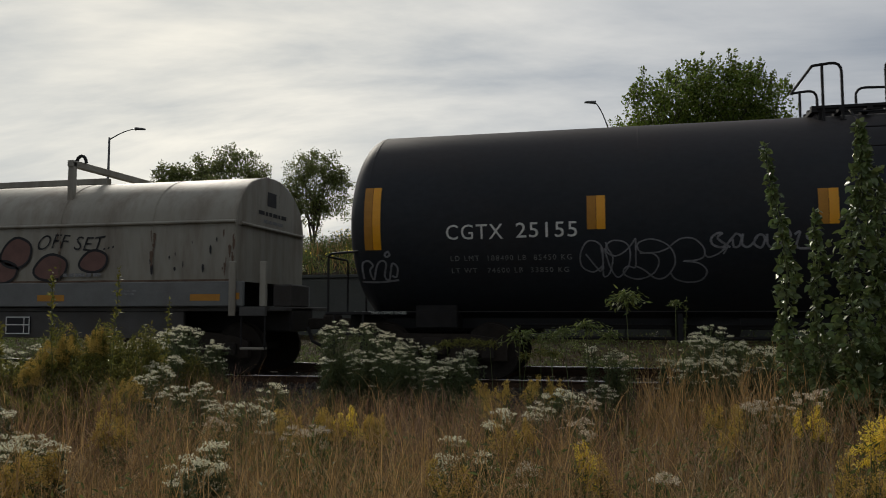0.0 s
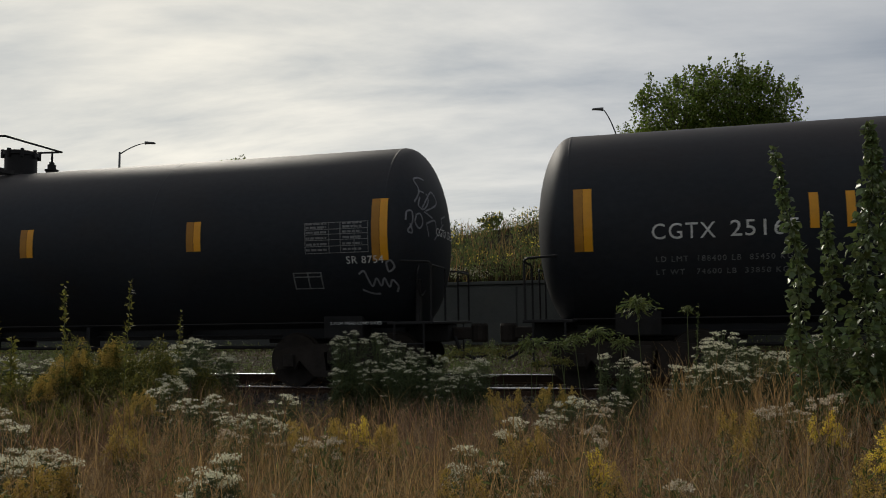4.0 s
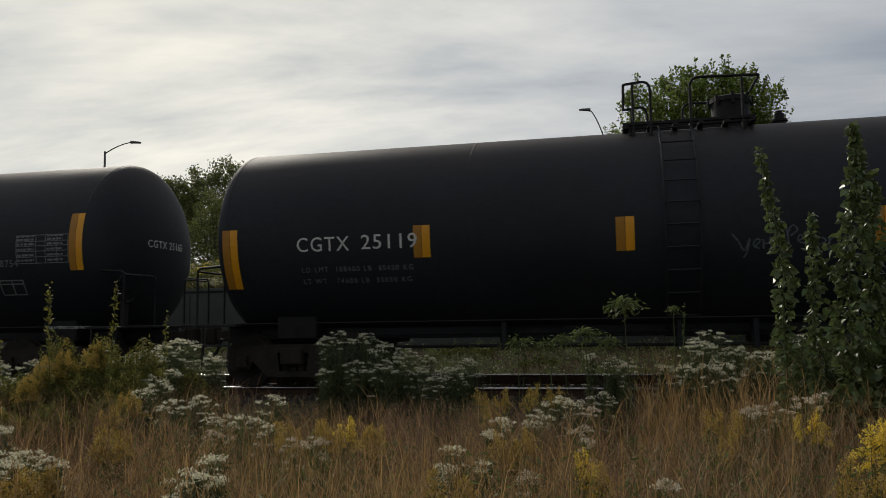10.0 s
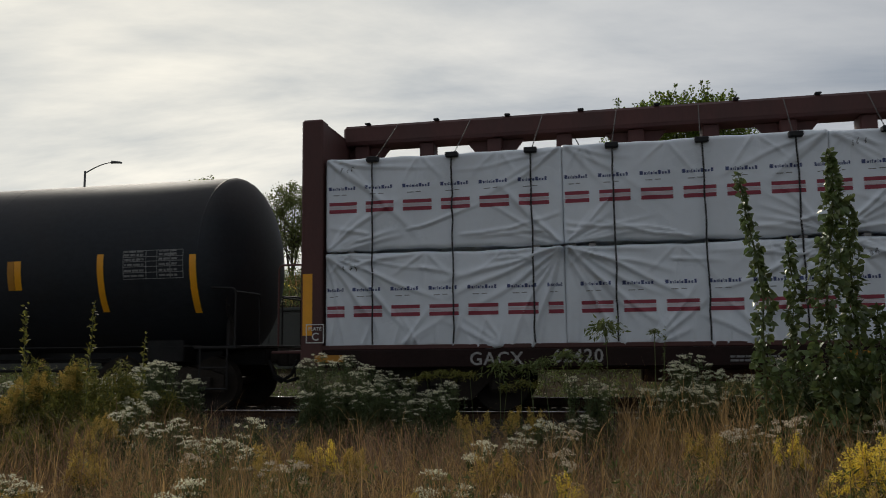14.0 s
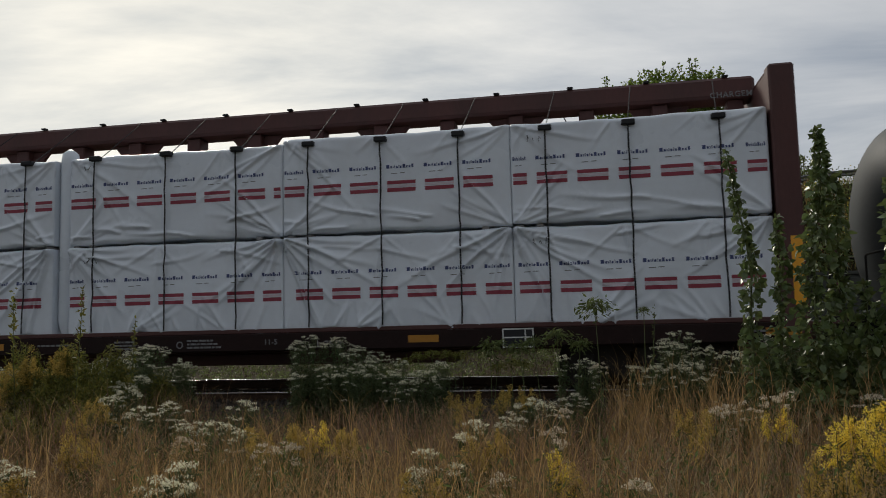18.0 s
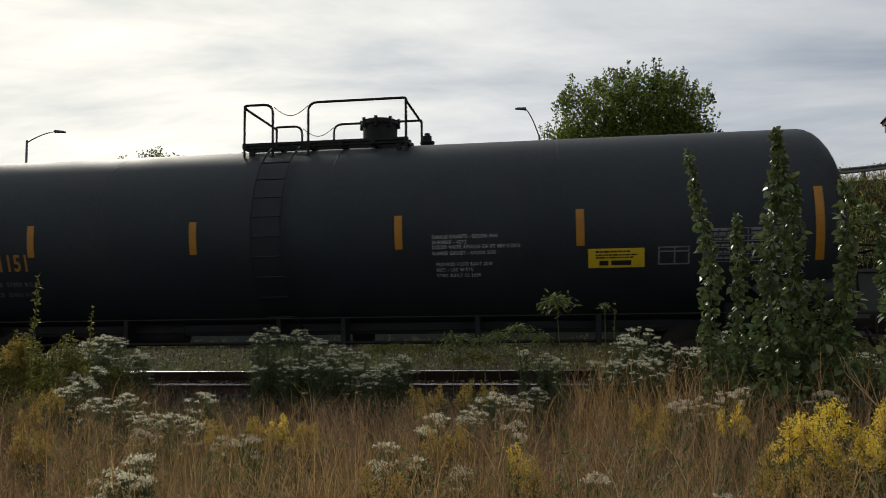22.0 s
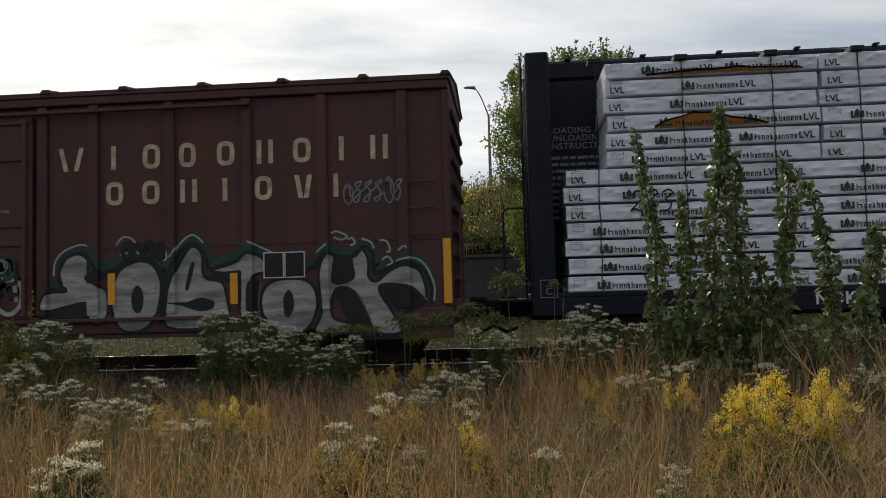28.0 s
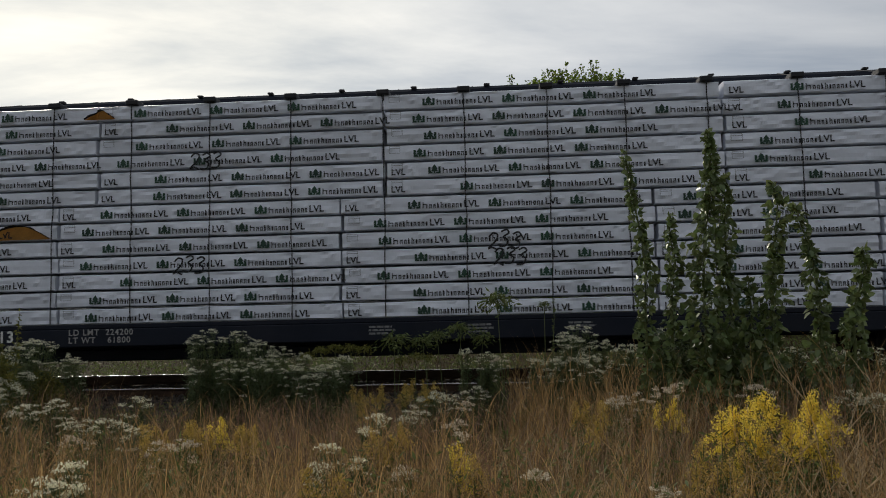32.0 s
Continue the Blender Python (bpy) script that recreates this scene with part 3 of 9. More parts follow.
def flat_on_side(me_or_bm, name, mat, car, x, z, y=-1.52, label="", parent=None):
    """Paint or a decal, drawn in the xy plane, set upright on the car's near side."""
    if isinstance(me_or_bm, bmesh.types.BMesh):
        me = bpy.data.meshes.new(name)
        me_or_bm.to_mesh(me), me_or_bm.free()
    else:
        me = me_or_bm
    me.materials.clear()
    return mesh_part(name, me, mat, parent or car, label, pose(x, y, z, 90, 0, 0))


def wrap_on_tank(me_or_bm, name, mat, car, x, z, R, zc, lift=0.008, label=""):
    """Paint or a decal, drawn in the xy plane round (0, 0), laid on the tank's near side."""
    if isinstance(me_or_bm, bmesh.types.BMesh):
        bm = me_or_bm
    else:
        bm = bmesh.new()
        bm.from_mesh(me_or_bm)
    th0 = math.asin(max(-0.99, min(0.99, (z - zc) / R)))
    for v in bm.verts:
        th = th0 + v.co.y / R
        d = R + lift + v.co.z
        v.co = Vector((x + v.co.x, -d * math.cos(th), zc + d * math.sin(th)))
    me = bpy.data.meshes.new(name)
    bm.to_mesh(me), bm.free()
    return mesh_part(name, me, mat, car, label)


def strip(w, h, n=8, x=0.0, y=0.0, lift=0.0):
    bm = bmesh.new()
    L = [bm.verts.new((x - w / 2, y - h / 2 + h * i / n, lift)) for i in range(n + 1)]
    Rr = [bm.verts.new((x + w / 2, y - h / 2 + h * i / n, lift)) for i in range(n + 1)]
    for i in range(n):
        bm.faces.new((L[i], Rr[i], Rr[i + 1], L[i + 1]))
    return bm


def frame_lines(w, h, t, cols=(), rows=()):
    """Outline of a stencilled panel with inner lines."""
    bm = bmesh.new()

    def bar(x0, y0, x1, y1):
        n = max(1, int((y1 - y0) / 0.12))
        for i in range(n):
            a, b = y0 + (y1 - y0) * i / n, y0 + (y1 - y0) * (i + 1) / n
            bm.faces.new([bm.verts.new(p) for p in ((x0, a, 0), (x1, a, 0), (x1, b, 0), (x0, b, 0))])
    for y in (-h / 2, h / 2 - t, *rows):
        bar(-w / 2, y, w / 2, y + t)
    for x in (-w / 2, w / 2 - t, *cols):
        bar(x, -h / 2 + t, x + t, h / 2 - t)
    return bm


def word_bars(rows, seed, x=0.0, lift=0.0):
    """Unreadable small lettering: (y, height, width) rows, broken into words."""
    rnd, bm = random.Random(seed), bmesh.new()
    for y, h, w in rows:
        a = 0.0
        while a < w:
            b = min(w, a + rnd.uniform(1.2, 4.0) * h)
            bm.faces.new([bm.verts.new((x + p, q, lift)) for p, q in ((a, y), (b, y), (b, y + h), (a, y + h))])
            a = b + 0.5 * h
    return bm


def scribble(seed, w, h, loops, width):
    """A sprayed scrawl: a running line of loops and spikes inside w x h."""
    rnd, bm = random.Random(seed), bmesh.new()
    ctrl = []
    for i in range(loops):
        x = w * (i + 0.5) / loops
        s = w / loops
        kind = rnd.choice("ooose")
        if kind == "o":
            top = h * rnd.uniform(0.75, 1)
            ctrl += [(x - 0.5 * s, h * 0.4), (x - 0.1 * s, top), (x + 0.45 * s, top * 0.7), (x + 0.4 * s, h * 0.2), (x, 0.0), (x - 0.4 * s, h * 0.25), (x - 0.3 * s, top * 0.75), (x + 0.15 * s, top * 0.85), (x + 0.3 * s, h * 0.3)]
        elif kind == "s":
            ctrl += [(x + 0.35 * s, h * 0.85), (x - 0.3 * s, h * 0.75), (x + 0.2 * s, h * 0.45), (x - 0.1 * s, h * 0.08), (x - 0.4 * s, h * 0.2)]
        else:
            ctrl += [(x - 0.4 * s, h * 0.45), (x + 0.3 * s, h * 0.55), (x + 0.1 * s, h * 0.95), (x - 0.35 * s, h * 0.6), (x - 0.2 * s, h * 0.1), (x + 0.4 * s, h * 0.15)]
    strokes(bm, curve_points(ctrl, 5), width)
    return bm


def rail_loop(bm, pts, r=0.022):
    return tube(bm, pts, r, 8)


def rounded(pts, r=0.18, n=4):
    """Round the inner corners of a line of points."""
    out = [Vector(pts[0])]
    for a, b, c in zip(pts, pts[1:], pts[2:]):
        a, b, c = Vector(a), Vector(b), Vector(c)
        k = min(r, (a - b).length * 0.45, (c - b).length * 0.45)
        p, q = b + (a - b).normalized() * k, b + (c - b).normalized() * k
        for i in range(n + 1):
            t = i / n
            out.append((1 - t) ** 2 * p + 2 * t * (1 - t) * b + t * t * q)
    out.append(Vector(pts[-1]))
    return out


def tank_car(place, label, R, zc, tangent, apex, paint, marks, plat, tape2=True):
    """marks: (x, z, height, strips); plat: 1 with the manway to the right of the platform's middle, -1 to the left, 2 the long platform."""
    car = make_car("tank_car", place, label, "tank car")
    bm = bmesh.new()
    prof = [(-apex, 0.0)]
    dep = apex - tangent
    for i in range(1, 13):
        a = math.radians(7.5 * i)
        prof.append((-tangent - dep * math.cos(a), R * math.sin(a)))
    prof += [(x, r) for x in np.linspace(-tangent, tangent, 13)[1:-1] for r in (R,)]
    prof += [(-x, r) for x, r in prof[12::-1]]
    lathe(bm, prof, "X", 96, (0, 0, zc))
    smooth(part("tank", bm, paint, car), 60)
    # girth welds and head seams
    for x in (-tangent, -tangent * 0.5, tangent * 0.02, tangent * 0.5, tangent):
        bm = bmesh.new()
        lathe(bm, [(x - 0.03, R - 0.01), (x - 0.015, R + 0.0015), (x + 0.015, R + 0.0015), (x + 0.03, R - 0.01)], "X", 72, (0, 0, zc))
        smooth(part("weld_seam", bm, paint, car))
    # saddles, stub sills, added dark webs, sill flanges, end platforms
    for s in (-1, 1):
        x = s * (tangent - 0.95)
        bm = bmesh.new()
        box(bm, x - 0.35, -0.9, 0.80, x + 0.35, 0.9, zc - R * 0.78, 0.02)
        part("saddle", bm, M_BLACK, car)
        add_truck(car, x)
        part("stub_sill", boxes((min(s * (tangent - 2.6), s * (apex + 0.12)), -0.30, 0.72, max(s * (tangent - 2.6), s * (apex + 0.12)), 0.30, 1.02), bevel=0.02), M_BLACK, car)
        part("end_platform", boxes((min(s * (apex - 0.62), s * (apex + 0.14)), -1.45, 1.02, max(s * (apex - 0.62), s * (apex + 0.14)), 1.45, 1.07), bevel=0.01), M_BLACK, car)
        # railing round each end platform
        for sy in (-1, 1):
            bm = bmesh.new()
            rail_loop(bm, rounded([(s * (apex - 0.75), sy * 1.42, 2.05), (s * (apex + 0.1), sy * 1.42, 2.0), (s * (apex + 0.1), sy * 1.42, 1.05)], 0.08), 0.02)
            rail_loop(bm, rounded([(s * (apex + 0.1), sy * 1.42, 1.95), (s * (apex + 0.1), sy * 0.5, 1.95), (s * (apex + 0.1), sy * 0.5, 1.05)], 0.08), 0.018)
            part("hand_rail", bm, M_BLACK, car)
            bm = bmesh.new()
            for z in (0.38, 0.72):
                tube(bm, [(s * (apex - 0.5), sy * 1.45, z), (s * (apex - 0.02), sy * 1.45, z)], 0.016, 6)
            for dx in (-0.5, -0.02):
                tube(bm, [(s * (apex + dx), sy * 1.45, 1.03), (s * (apex + dx), sy * 1.45, 0.36)], 0.018, 6)
            part("step_iron", bm, M_BLACK, car)
        add_coupler(car, s * (apex + 0.12), s)
    for sy in (-1, 1):
        # inset ink-black web, added to fill the shaded band below the belly
        part("side_sill", boxes((-apex + 0.6, sy * 0.42 - 0.05, 0.79, apex - 0.6, sy * 0.42 + 0.05, 0.98), bevel=0.01), M_INK, car)
        part("sill_flange", boxes((-apex + 0.6, sy * 1.22 - 0.04, 1.062, apex - 0.6, sy * 1.22 + 0.04, 1.08)), M_BLACK, car)
    # hand brake wheel and stand on one end
    bm = bmesh.new()
    ring = [(0.03 * 0 + apex - 0.2, -0.9 + 0.26 * math.cos(a), 1.75 + 0.26 * math.sin(a)) for a in np.linspace(0, 2 * math.pi, 21)]
    tube(bm, ring, 0.016, 6)
    for k in range(4):
        a = k * math.pi / 2
        tube(bm, [(apex - 0.2, -0.9, 1.75), (apex - 0.2, -0.9 + 0.26 * math.cos(a), 1.75 + 0.26 * math.sin(a))], 0.01, 5)
    part("brake_wheel", bm, M_BLACK, car)
    part("brake_stand", boxes((apex - 0.28, -0.98, 1.07, apex - 0.21, -0.82, 2.0), bevel=0.01), M_BLACK, car)
    # piping, outlet valve and reservoir below the shell
    bm = bmesh.new()
    tube(bm, [(-tangent + 2.2, -0.75, 0.66), (tangent - 2.2, -0.75, 0.66)], 0.03, 6)
    tube(bm, [(-tangent + 2.2, -0.6, 0.86), (tangent - 2.2, -0.6, 0.86)], 0.022, 6)
    part("brake_pipe", bm, M_BLACK, car)
    for x in (-3.6, -0.9, 0.2, 2.4, 4.3):
        part("pipe_hanger", boxes((x - 0.04, -0.8, 0.6, x + 0.04, -0.5, zc - R + 0.14), bevel=0.005), M_INK, car)
    bm = bmesh.new()
    lathe(bm, [(0.62, 0.0), (0.62, 0.16), (0.7, 0.2), (0.95, 0.2), (0.98, 0.28), (1.15, 0.28)], "Z", 14, (0.35, 0, 0))
    part("outlet_valve", bm, M_BLACK, car)
    bm = bmesh.new()
    lathe(bm, [(-0.55, 0.0), (-0.5, 0.17), (-0.4, 0.21), (0.4, 0.21), (0.5, 0.17), (0.55, 0.0)], "X", 16, (-3.2, -0.35, 0.83))
    smooth(part("air_reservoir", bm, M_BLACK, car), 50)
    # ladder from sill to platform
    lx = {1: -0.85, -1: 0.62, 2: -0.82}[plat]
    bm = bmesh.new()

    def on_shell(x, z, off):
        th = math.asin(max(-1, min(1, (z - zc) / (R + off))))
        return (x, -(R + off) * math.cos(th), z)
    for dx in (-0.24, 0.24):
        tube(bm, [on_shell(lx + dx, z, 0.10) for z in np.linspace(0.75, zc + R * 0.97, 16)], 0.018, 6)
    for z in np.linspace(0.78, zc + R * 0.94, 11):
        tube(bm, [on_shell(lx - 0.24, z, 0.10), on_shell(lx + 0.24, z, 0.10)], 0.014, 6)
    part("ladder", bm, M_INK, car)
    # top platform, manway, railings
    top = zc + R
    p0, p1 = {1: (-1.64, 0.35), -1: (-0.57, 1.42), 2: (-1.55, 1.3)}[plat]
    walkway = part("top_platform", boxes((p0, -0.3, top - 0.06, p1, -0.2, top + 0.02)), M_BLACK, car)
    for y in (-0.8, -0.55, 0.2, 0.45, 0.7):
        part("platform_plank", boxes((p0, y, top - 0.02, p1, y + 0.1, top + 0.02)), M_BLACK, walkway)
    for x in np.linspace(p0, p1 - 0.08, 6):
        part("platform_bearer", boxes((x, -0.8, top - 0.07, x + 0.08, 0.8, top - 0.021)), M_BLACK, walkway)
    for x in (p0 + 0.1, p1 - 0.2):
        for y in (-0.75, 0.67):
            part("platform_leg", boxes((x, y, top - 0.34, x + 0.08, y + 0.08, top - 0.071)), M_BLACK, walkway)
    mx = {1: 0.09, -1: -0.19, 2: 0.66}[plat]
    bm = bmesh.new()
    lathe(bm, [(top - 0.1, 0.30), (top + 0.41, 0.30), (top + 0.41, 0.33), (top + 0.48, 0.33), (top + 0.50, 0.30), (top + 0.51, 0.0)], "Z", 32, (mx, 0, 0))
    man = smooth(part("manway", bm, M_BLACK, car), 40)
    for k in range(8):
        a = k * math.pi / 4
        bm = bmesh.new()
        box(bm, mx + 0.33 * math.cos(a) - 0.025, 0.33 * math.sin(a) - 0.025, top + 0.35, mx + 0.33 * math.cos(a) + 0.025, 0.33 * math.sin(a) + 0.025, top + 0.52)
        part("eye_bolt", bm, M_BLACK, man)
    vx = {1: 0.83, -1: -0.93, 2: 1.5}[plat]
    bm = bmesh.new()
    lathe(bm, [(top - 0.05, 0.10), (top + 0.05, 0.10), (top + 0.06, 0.13), (top + 0.09, 0.13), (top + 0.1, 0.08), (top + 0.19, 0.08), (top + 0.2, 0.05), (top + 0.24, 0.05), (top + 0.24, 0)], "Z", 14, (vx, 0.0, 0))
    part("safety_valve", bm, M_BLACK, car)
    for i, x in enumerate((mx - (0.62 if plat > 0 else -0.75), mx - (0.95 if plat > 0 else -1.0), mx - (1.2 if plat > 0 else -1.2))):
        bm = bmesh.new()
        lathe(bm, [(top - 0.02, 0.09), (top + 0.03, 0.09), (top + 0.06 + 0.03 * i, 0.05), (top + 0.12 + 0.02 * i, 0.05), (top + 0.12 + 0.02 * i, 0.0)], "Z", 10, (x, -0.1, 0))
        part("fitting", bm, M_BLACK, car)
    # railings along both sides, joined across the ends
    hy, zh = 0.78, top + 0.68
    z0 = zc + math.sqrt(R * R - hy * hy) - 0.03
    corners = {1: ((-1.61, -1.47, -1.2), (0.42, 0.17, -0.60)), -1: ((-0.64, -0.42, 0.31), (1.46, 1.2, 0.97)), 2: ((-1.52, -1.52, -1.02), (1.27, 1.27, -0.40))}[plat]
    for outer, post, inner in corners:
        for sy in (-hy, hy):
            bm = bmesh.new()
            rail_loop(bm, rounded([(inner, sy, z0), (inner, sy, zh), (outer, sy, zh - (0.04 if plat != 2 else 0.0)), (outer, sy * 0.9, zh - 0.05)], 0.16))
            rail_loop(bm, [(post, sy, zh - 0.01), (post, sy, z0)])
            part("platform_rail", bm, M_BLACK, car)
        bm = bmesh.new()
        rail_loop(bm, [(outer, -hy * 0.95, zh - 0.045), (outer, hy * 0.95, zh - 0.045)])
        part("cross_rail", bm, M_BLACK, car)
    for x in (corners[0][2], corners[1][2]):
        part("rail_bracket", boxes((x - 0.04, -hy - 0.03, z0 - 0.05, x + 0.04, hy + 0.03, z0 + 0.03), bevel=0.005), M_BLACK, walkway)
    if plat == 2:
        for sy in (-hy, hy):
            bm = bmesh.new()
            tube(bm, [(-1.0 + 0.6 * t, sy, zh - 0.05 - 0.16 * math.sin(math.pi * t)) for t in np.linspace(0, 1, 9)], 0.007, 5)
            part("safety_chain", bm, M_BLACK, car)
    # reflective tape
    for x, z, h, n in marks:
        if n == 2:
            wrap_on_tank(strip(0.13, h, 8), "reflector", M_ORANGE_DULL, car, x - 0.068, z, R, zc, label="dulled orange reflective strip")
            wrap_on_tank(strip(0.13, h, 8), "reflector", M_ORANGE, car, x + 0.068, z, R, zc, label="bright orange reflective strip")
        else:
            wrap_on_tank(strip(0.12, h, 8), "reflector", M_ORANGE if tape2 else M_ORANGE_DULL, car, x, z, R, zc, label="orange reflective strip")
    return car


def islands(bm):
    """The separate pieces of a bmesh, each as one of its own."""
    bm.verts.index_update()
    left, out = set(bm.faces), []
    while left:
        todo, piece = [left.pop()], []
        while todo:
            f = todo.pop()
            piece.append(f)
            for e in f.edges:
                for g in e.link_faces:
                    if g in left:
                        left.discard(g)
                        todo.append(g)
        b, seen = bmesh.new(), {}
        for f in piece:
            for v in f.verts:
                if v not in seen:
                    seen[v] = b.verts.new(v.co)
            b.faces.new([seen[v] for v in f.verts])
        out.append(b)
    bm.free()
    return out


def tank_text(car, body, x, z, size, R, zc, mat, spacing=1.08, bold=0.0, label="", width=0.0):
    me, w = text_mesh(body, size, spacing, bold)
    if width:
        me.transform(Matrix.Diagonal((width / w, 1, 1, 1)))
    if size < 0.1:
        return tagged(wrap_on_tank(me, "lettering", mat, car, x, z, R, zc, 0.009, label), kind="stuff")
    bm = bmesh.new()
    bm.from_mesh(me)
    for b in islands(bm):
        wrap_on_tank(b, "letter", mat, car, x, z, R, zc, 0.009, label)


K = 0.96


def at(s, c):
    return K * (s - c)


TR, TZC = 1.61, 2.51
C1, C2, C3, C4 = 4.71, 25.05, 44.88, 89.57
z_mark = 2.53
tank1 = tank_car(K * C1, "black tank car with faded white graffiti and orange reflectors", TR, TZC, 8.35, 8.96, M_TANK,
                 [(at(-3.9, C1), z_mark, 1.0, 2), (at(-0.3, C1), z_mark, 0.5, 2), (at(3.0, C1), z_mark, 0.5, 2), (at(6.5, C1), z_mark, 0.5, 2), (at(9.93, C1), z_mark, 0.5, 2), (at(13.33, C1), z_mark, 1.0, 2)], 1)
tank2 = tank_car(K * C2, "black tank car with orange reflectors and a yellow notice", TR, TZC, 8.29, 8.9, M_TANK,
                 [(at(16.63, C2), z_mark, 0.95, 2), (at(19.93, C2), z_mark, 0.5, 1), (at(20.42, C2), z_mark, 0.5, 1), (at(23.2, C2), z_mark, 0.5, 2), (at(26.82, C2), z_mark, 0.5, 2), (at(30.04, C2), z_mark, 0.5, 2),
                  (at(33.56, C2), z_mark, 1.0, 2)], -1)
tank3 = tank_car(K * C3, "black tank car with orange reflectors and chalky tags", TR, TZC, 8.05, 8.55, M_TANK,
                 [(at(36.58, C3), 2.1, 1.0, 2), (at(39.95, C3), 2.3, 0.5, 2), (at(43.15, C3), 2.3, 0.5, 2), (at(46.75, C3), 2.3, 0.5, 2), (at(49.7, C3), 2.3, 0.5, 2), (at(51.42, C3), 2.12, 1.0, 1), (at(53.18, C3), 2.07, 1.0, 1)], 1)
R4, Z4 = 1.54, 2.47
tank4 = tank_car(K * C4, "dark grey tank car with narrow orange reflectors", R4, Z4, 7.48, 8.13, M_TANK_GREY,
                 [(at(81.85, C4), 2.35, 1.0, 1), (at(84.48, C4), 2.38, 0.52, 1), (at(87.42, C4), 2.36, 0.52, 1), (at(90.9, C4), 2.36, 0.52, 1), (at(93.77, C4), 2.36, 0.55, 1), (at(97.29, C4), 2.33, 1.08, 1)], 2, False)


# ---- markings on the tanks ----
def decal_on_tank(car, x, z, w, h, R, zc, mat, name="decal", label=""):
    return wrap_on_tank(strip(w, h, 6), name, mat, car, x, z, R, zc, 0.006, label)


def table_on_tank(car, x, z, w, h, R, zc, seed):
    wrap_on_tank(frame_lines(w, h, 0.012, [w * k for k in (-0.12, 0.06, 0.28)], [h * k for k in (-0.28, -0.08, 0.1, 0.26)]), "data_table", M_FADED, car, x, z, R, zc, 0.008, "faded white stencilled data table")
    rows = [(h * k + 0.012, 0.035, w * 0.33) for k in (-0.44, -0.26, -0.06, 0.12, 0.28, 0.4)]
    wrap_on_tank(word_bars(rows, seed, -w * 0.48), "lettering", M_FADED, car, x, z, R, zc, 0.009)
    wrap_on_tank(word_bars([(y, hh, w * 0.3) for y, hh, _ in rows], seed + 1, w * 0.1), "lettering", M_FADED, car, x, z, R, zc, 0.009)


def plate_on_tank(car, x, z, R, zc, w=0.5, h=0.3):
    wrap_on_tank(frame_lines(w, h, 0.022, [0.0], [0.0 if h > 0.35 else h * 0.2]), "stencil_frame", M_FADED, car, x, z, R, zc, 0.008, "white stencilled frame")


for car, number, nx, z0 in ((tank1, "25155", at(-2.56, C1) - 0.10, 2.17), (tank2, "25165", at(17.65, C2), 2.2), (tank3, "25119", at(37.8, C3), 2.2)):
    tank_text(car, "CGTX", nx, z0, 0.225, TR, TZC, M_WHITE, 1.15, 0.001, "white stencilled reporting mark", 0.88)
    tank_text(car, number, nx + 1.08, z0 + 0.01, 0.225, TR, TZC, M_WHITE, 1.1, 0.001, "white stencilled car number", 0.91)
    tank_text(car, "LD LMT  188400 LB  85450 KG", nx + 0.05, z0 - 0.32, 0.085, TR, TZC, M_FADED, 1.3, 0, "", 1.85)
    tank_text(car, "LT WT   74600 LB  33850 KG", nx + 0.05, z0 - 0.5, 0.085, TR, TZC, M_FADED, 1.3, 0, "", 1.8)
table_on_tank(tank1, 7.55, 2.42, 1.08, 0.5, TR, TZC, 3)
table_on_tank(tank2, 7.5, 2.42, 1.05, 0.5, TR, TZC, 4)
table_on_tank(tank3, 7.25, 2.42, 1.1, 0.48, TR, TZC, 5)
table_on_tank(tank4, 6.35, 2.05, 1.12, 0.5, R4, Z4, 6)
plate_on_tank(tank1, 7.0, 1.75, TR, TZC)
plate_on_tank(tank2, 6.8, 1.77, TR, TZC)
plate_on_tank(tank4, 5.38, 1.92, R4, Z4, 0.45, 0.28)
for car, x in ((tank1, 7.7), (tank2, 6.38)):
    tank_text(car, "SR 8754", x, 2.0 if car is tank1 else 2.13, 0.12, TR, TZC, M_WHITE if car is tank1 else M_FADED, 1.1)
for car, x in ((tank1, -8.5), (tank1, 7.5), (tank2, 7.6)):
    me, w = text_mesh("2 INCH TREAD COND SHOES", 0.045, 1.0, 0.0)
    flat_on_side(me, "lettering", M_WHITE, car, x - 0.12, 1.03, -1.413)
tank_text(tank4, "NATX", -6.50, 1.9, 0.27, R4, Z4, M_NATX, 1.12, 0.008, "yellow-orange stencilled reporting mark", 0.72)
tank_text(tank4, "51151", -5.68, 1.9, 0.27, R4, Z4, M_NATX, 1.05, 0.008, "yellow-orange stencilled car number", 0.70)
tank_text(tank4, "LD LMT 193700 LB  87800 KG", -6.42, 1.66, 0.08, R4, Z4, M_FADED, 1.2, 0, "", 1.45)
tank_text(tank4, "LT WT   73800 LB  33400 KG", -6.42, 1.5, 0.08, R4, Z4, M_FADED, 1.2, 0, "", 1.4)
for i, row in enumerate(("FLANGE GASKETS - GYLON 3545", "O-RINGS - 4273", "LIQUID VALVE APOLLO CA10T REV 2-2010", "FLANGE GASKET - GYLON 3545", "", "PRD-MOD AUTO BUILT 2010", "DOT - USC WITTE", "DTEC BUILT 02 2010")):
    if row:
        tank_text(tank4, row, 1.8 + (0.05 if i > 4 else 0), 2.25 - 0.082 * i, 0.055, R4, Z4, M_WHITE, 1.25, 0, "", 0.037 * len(row))
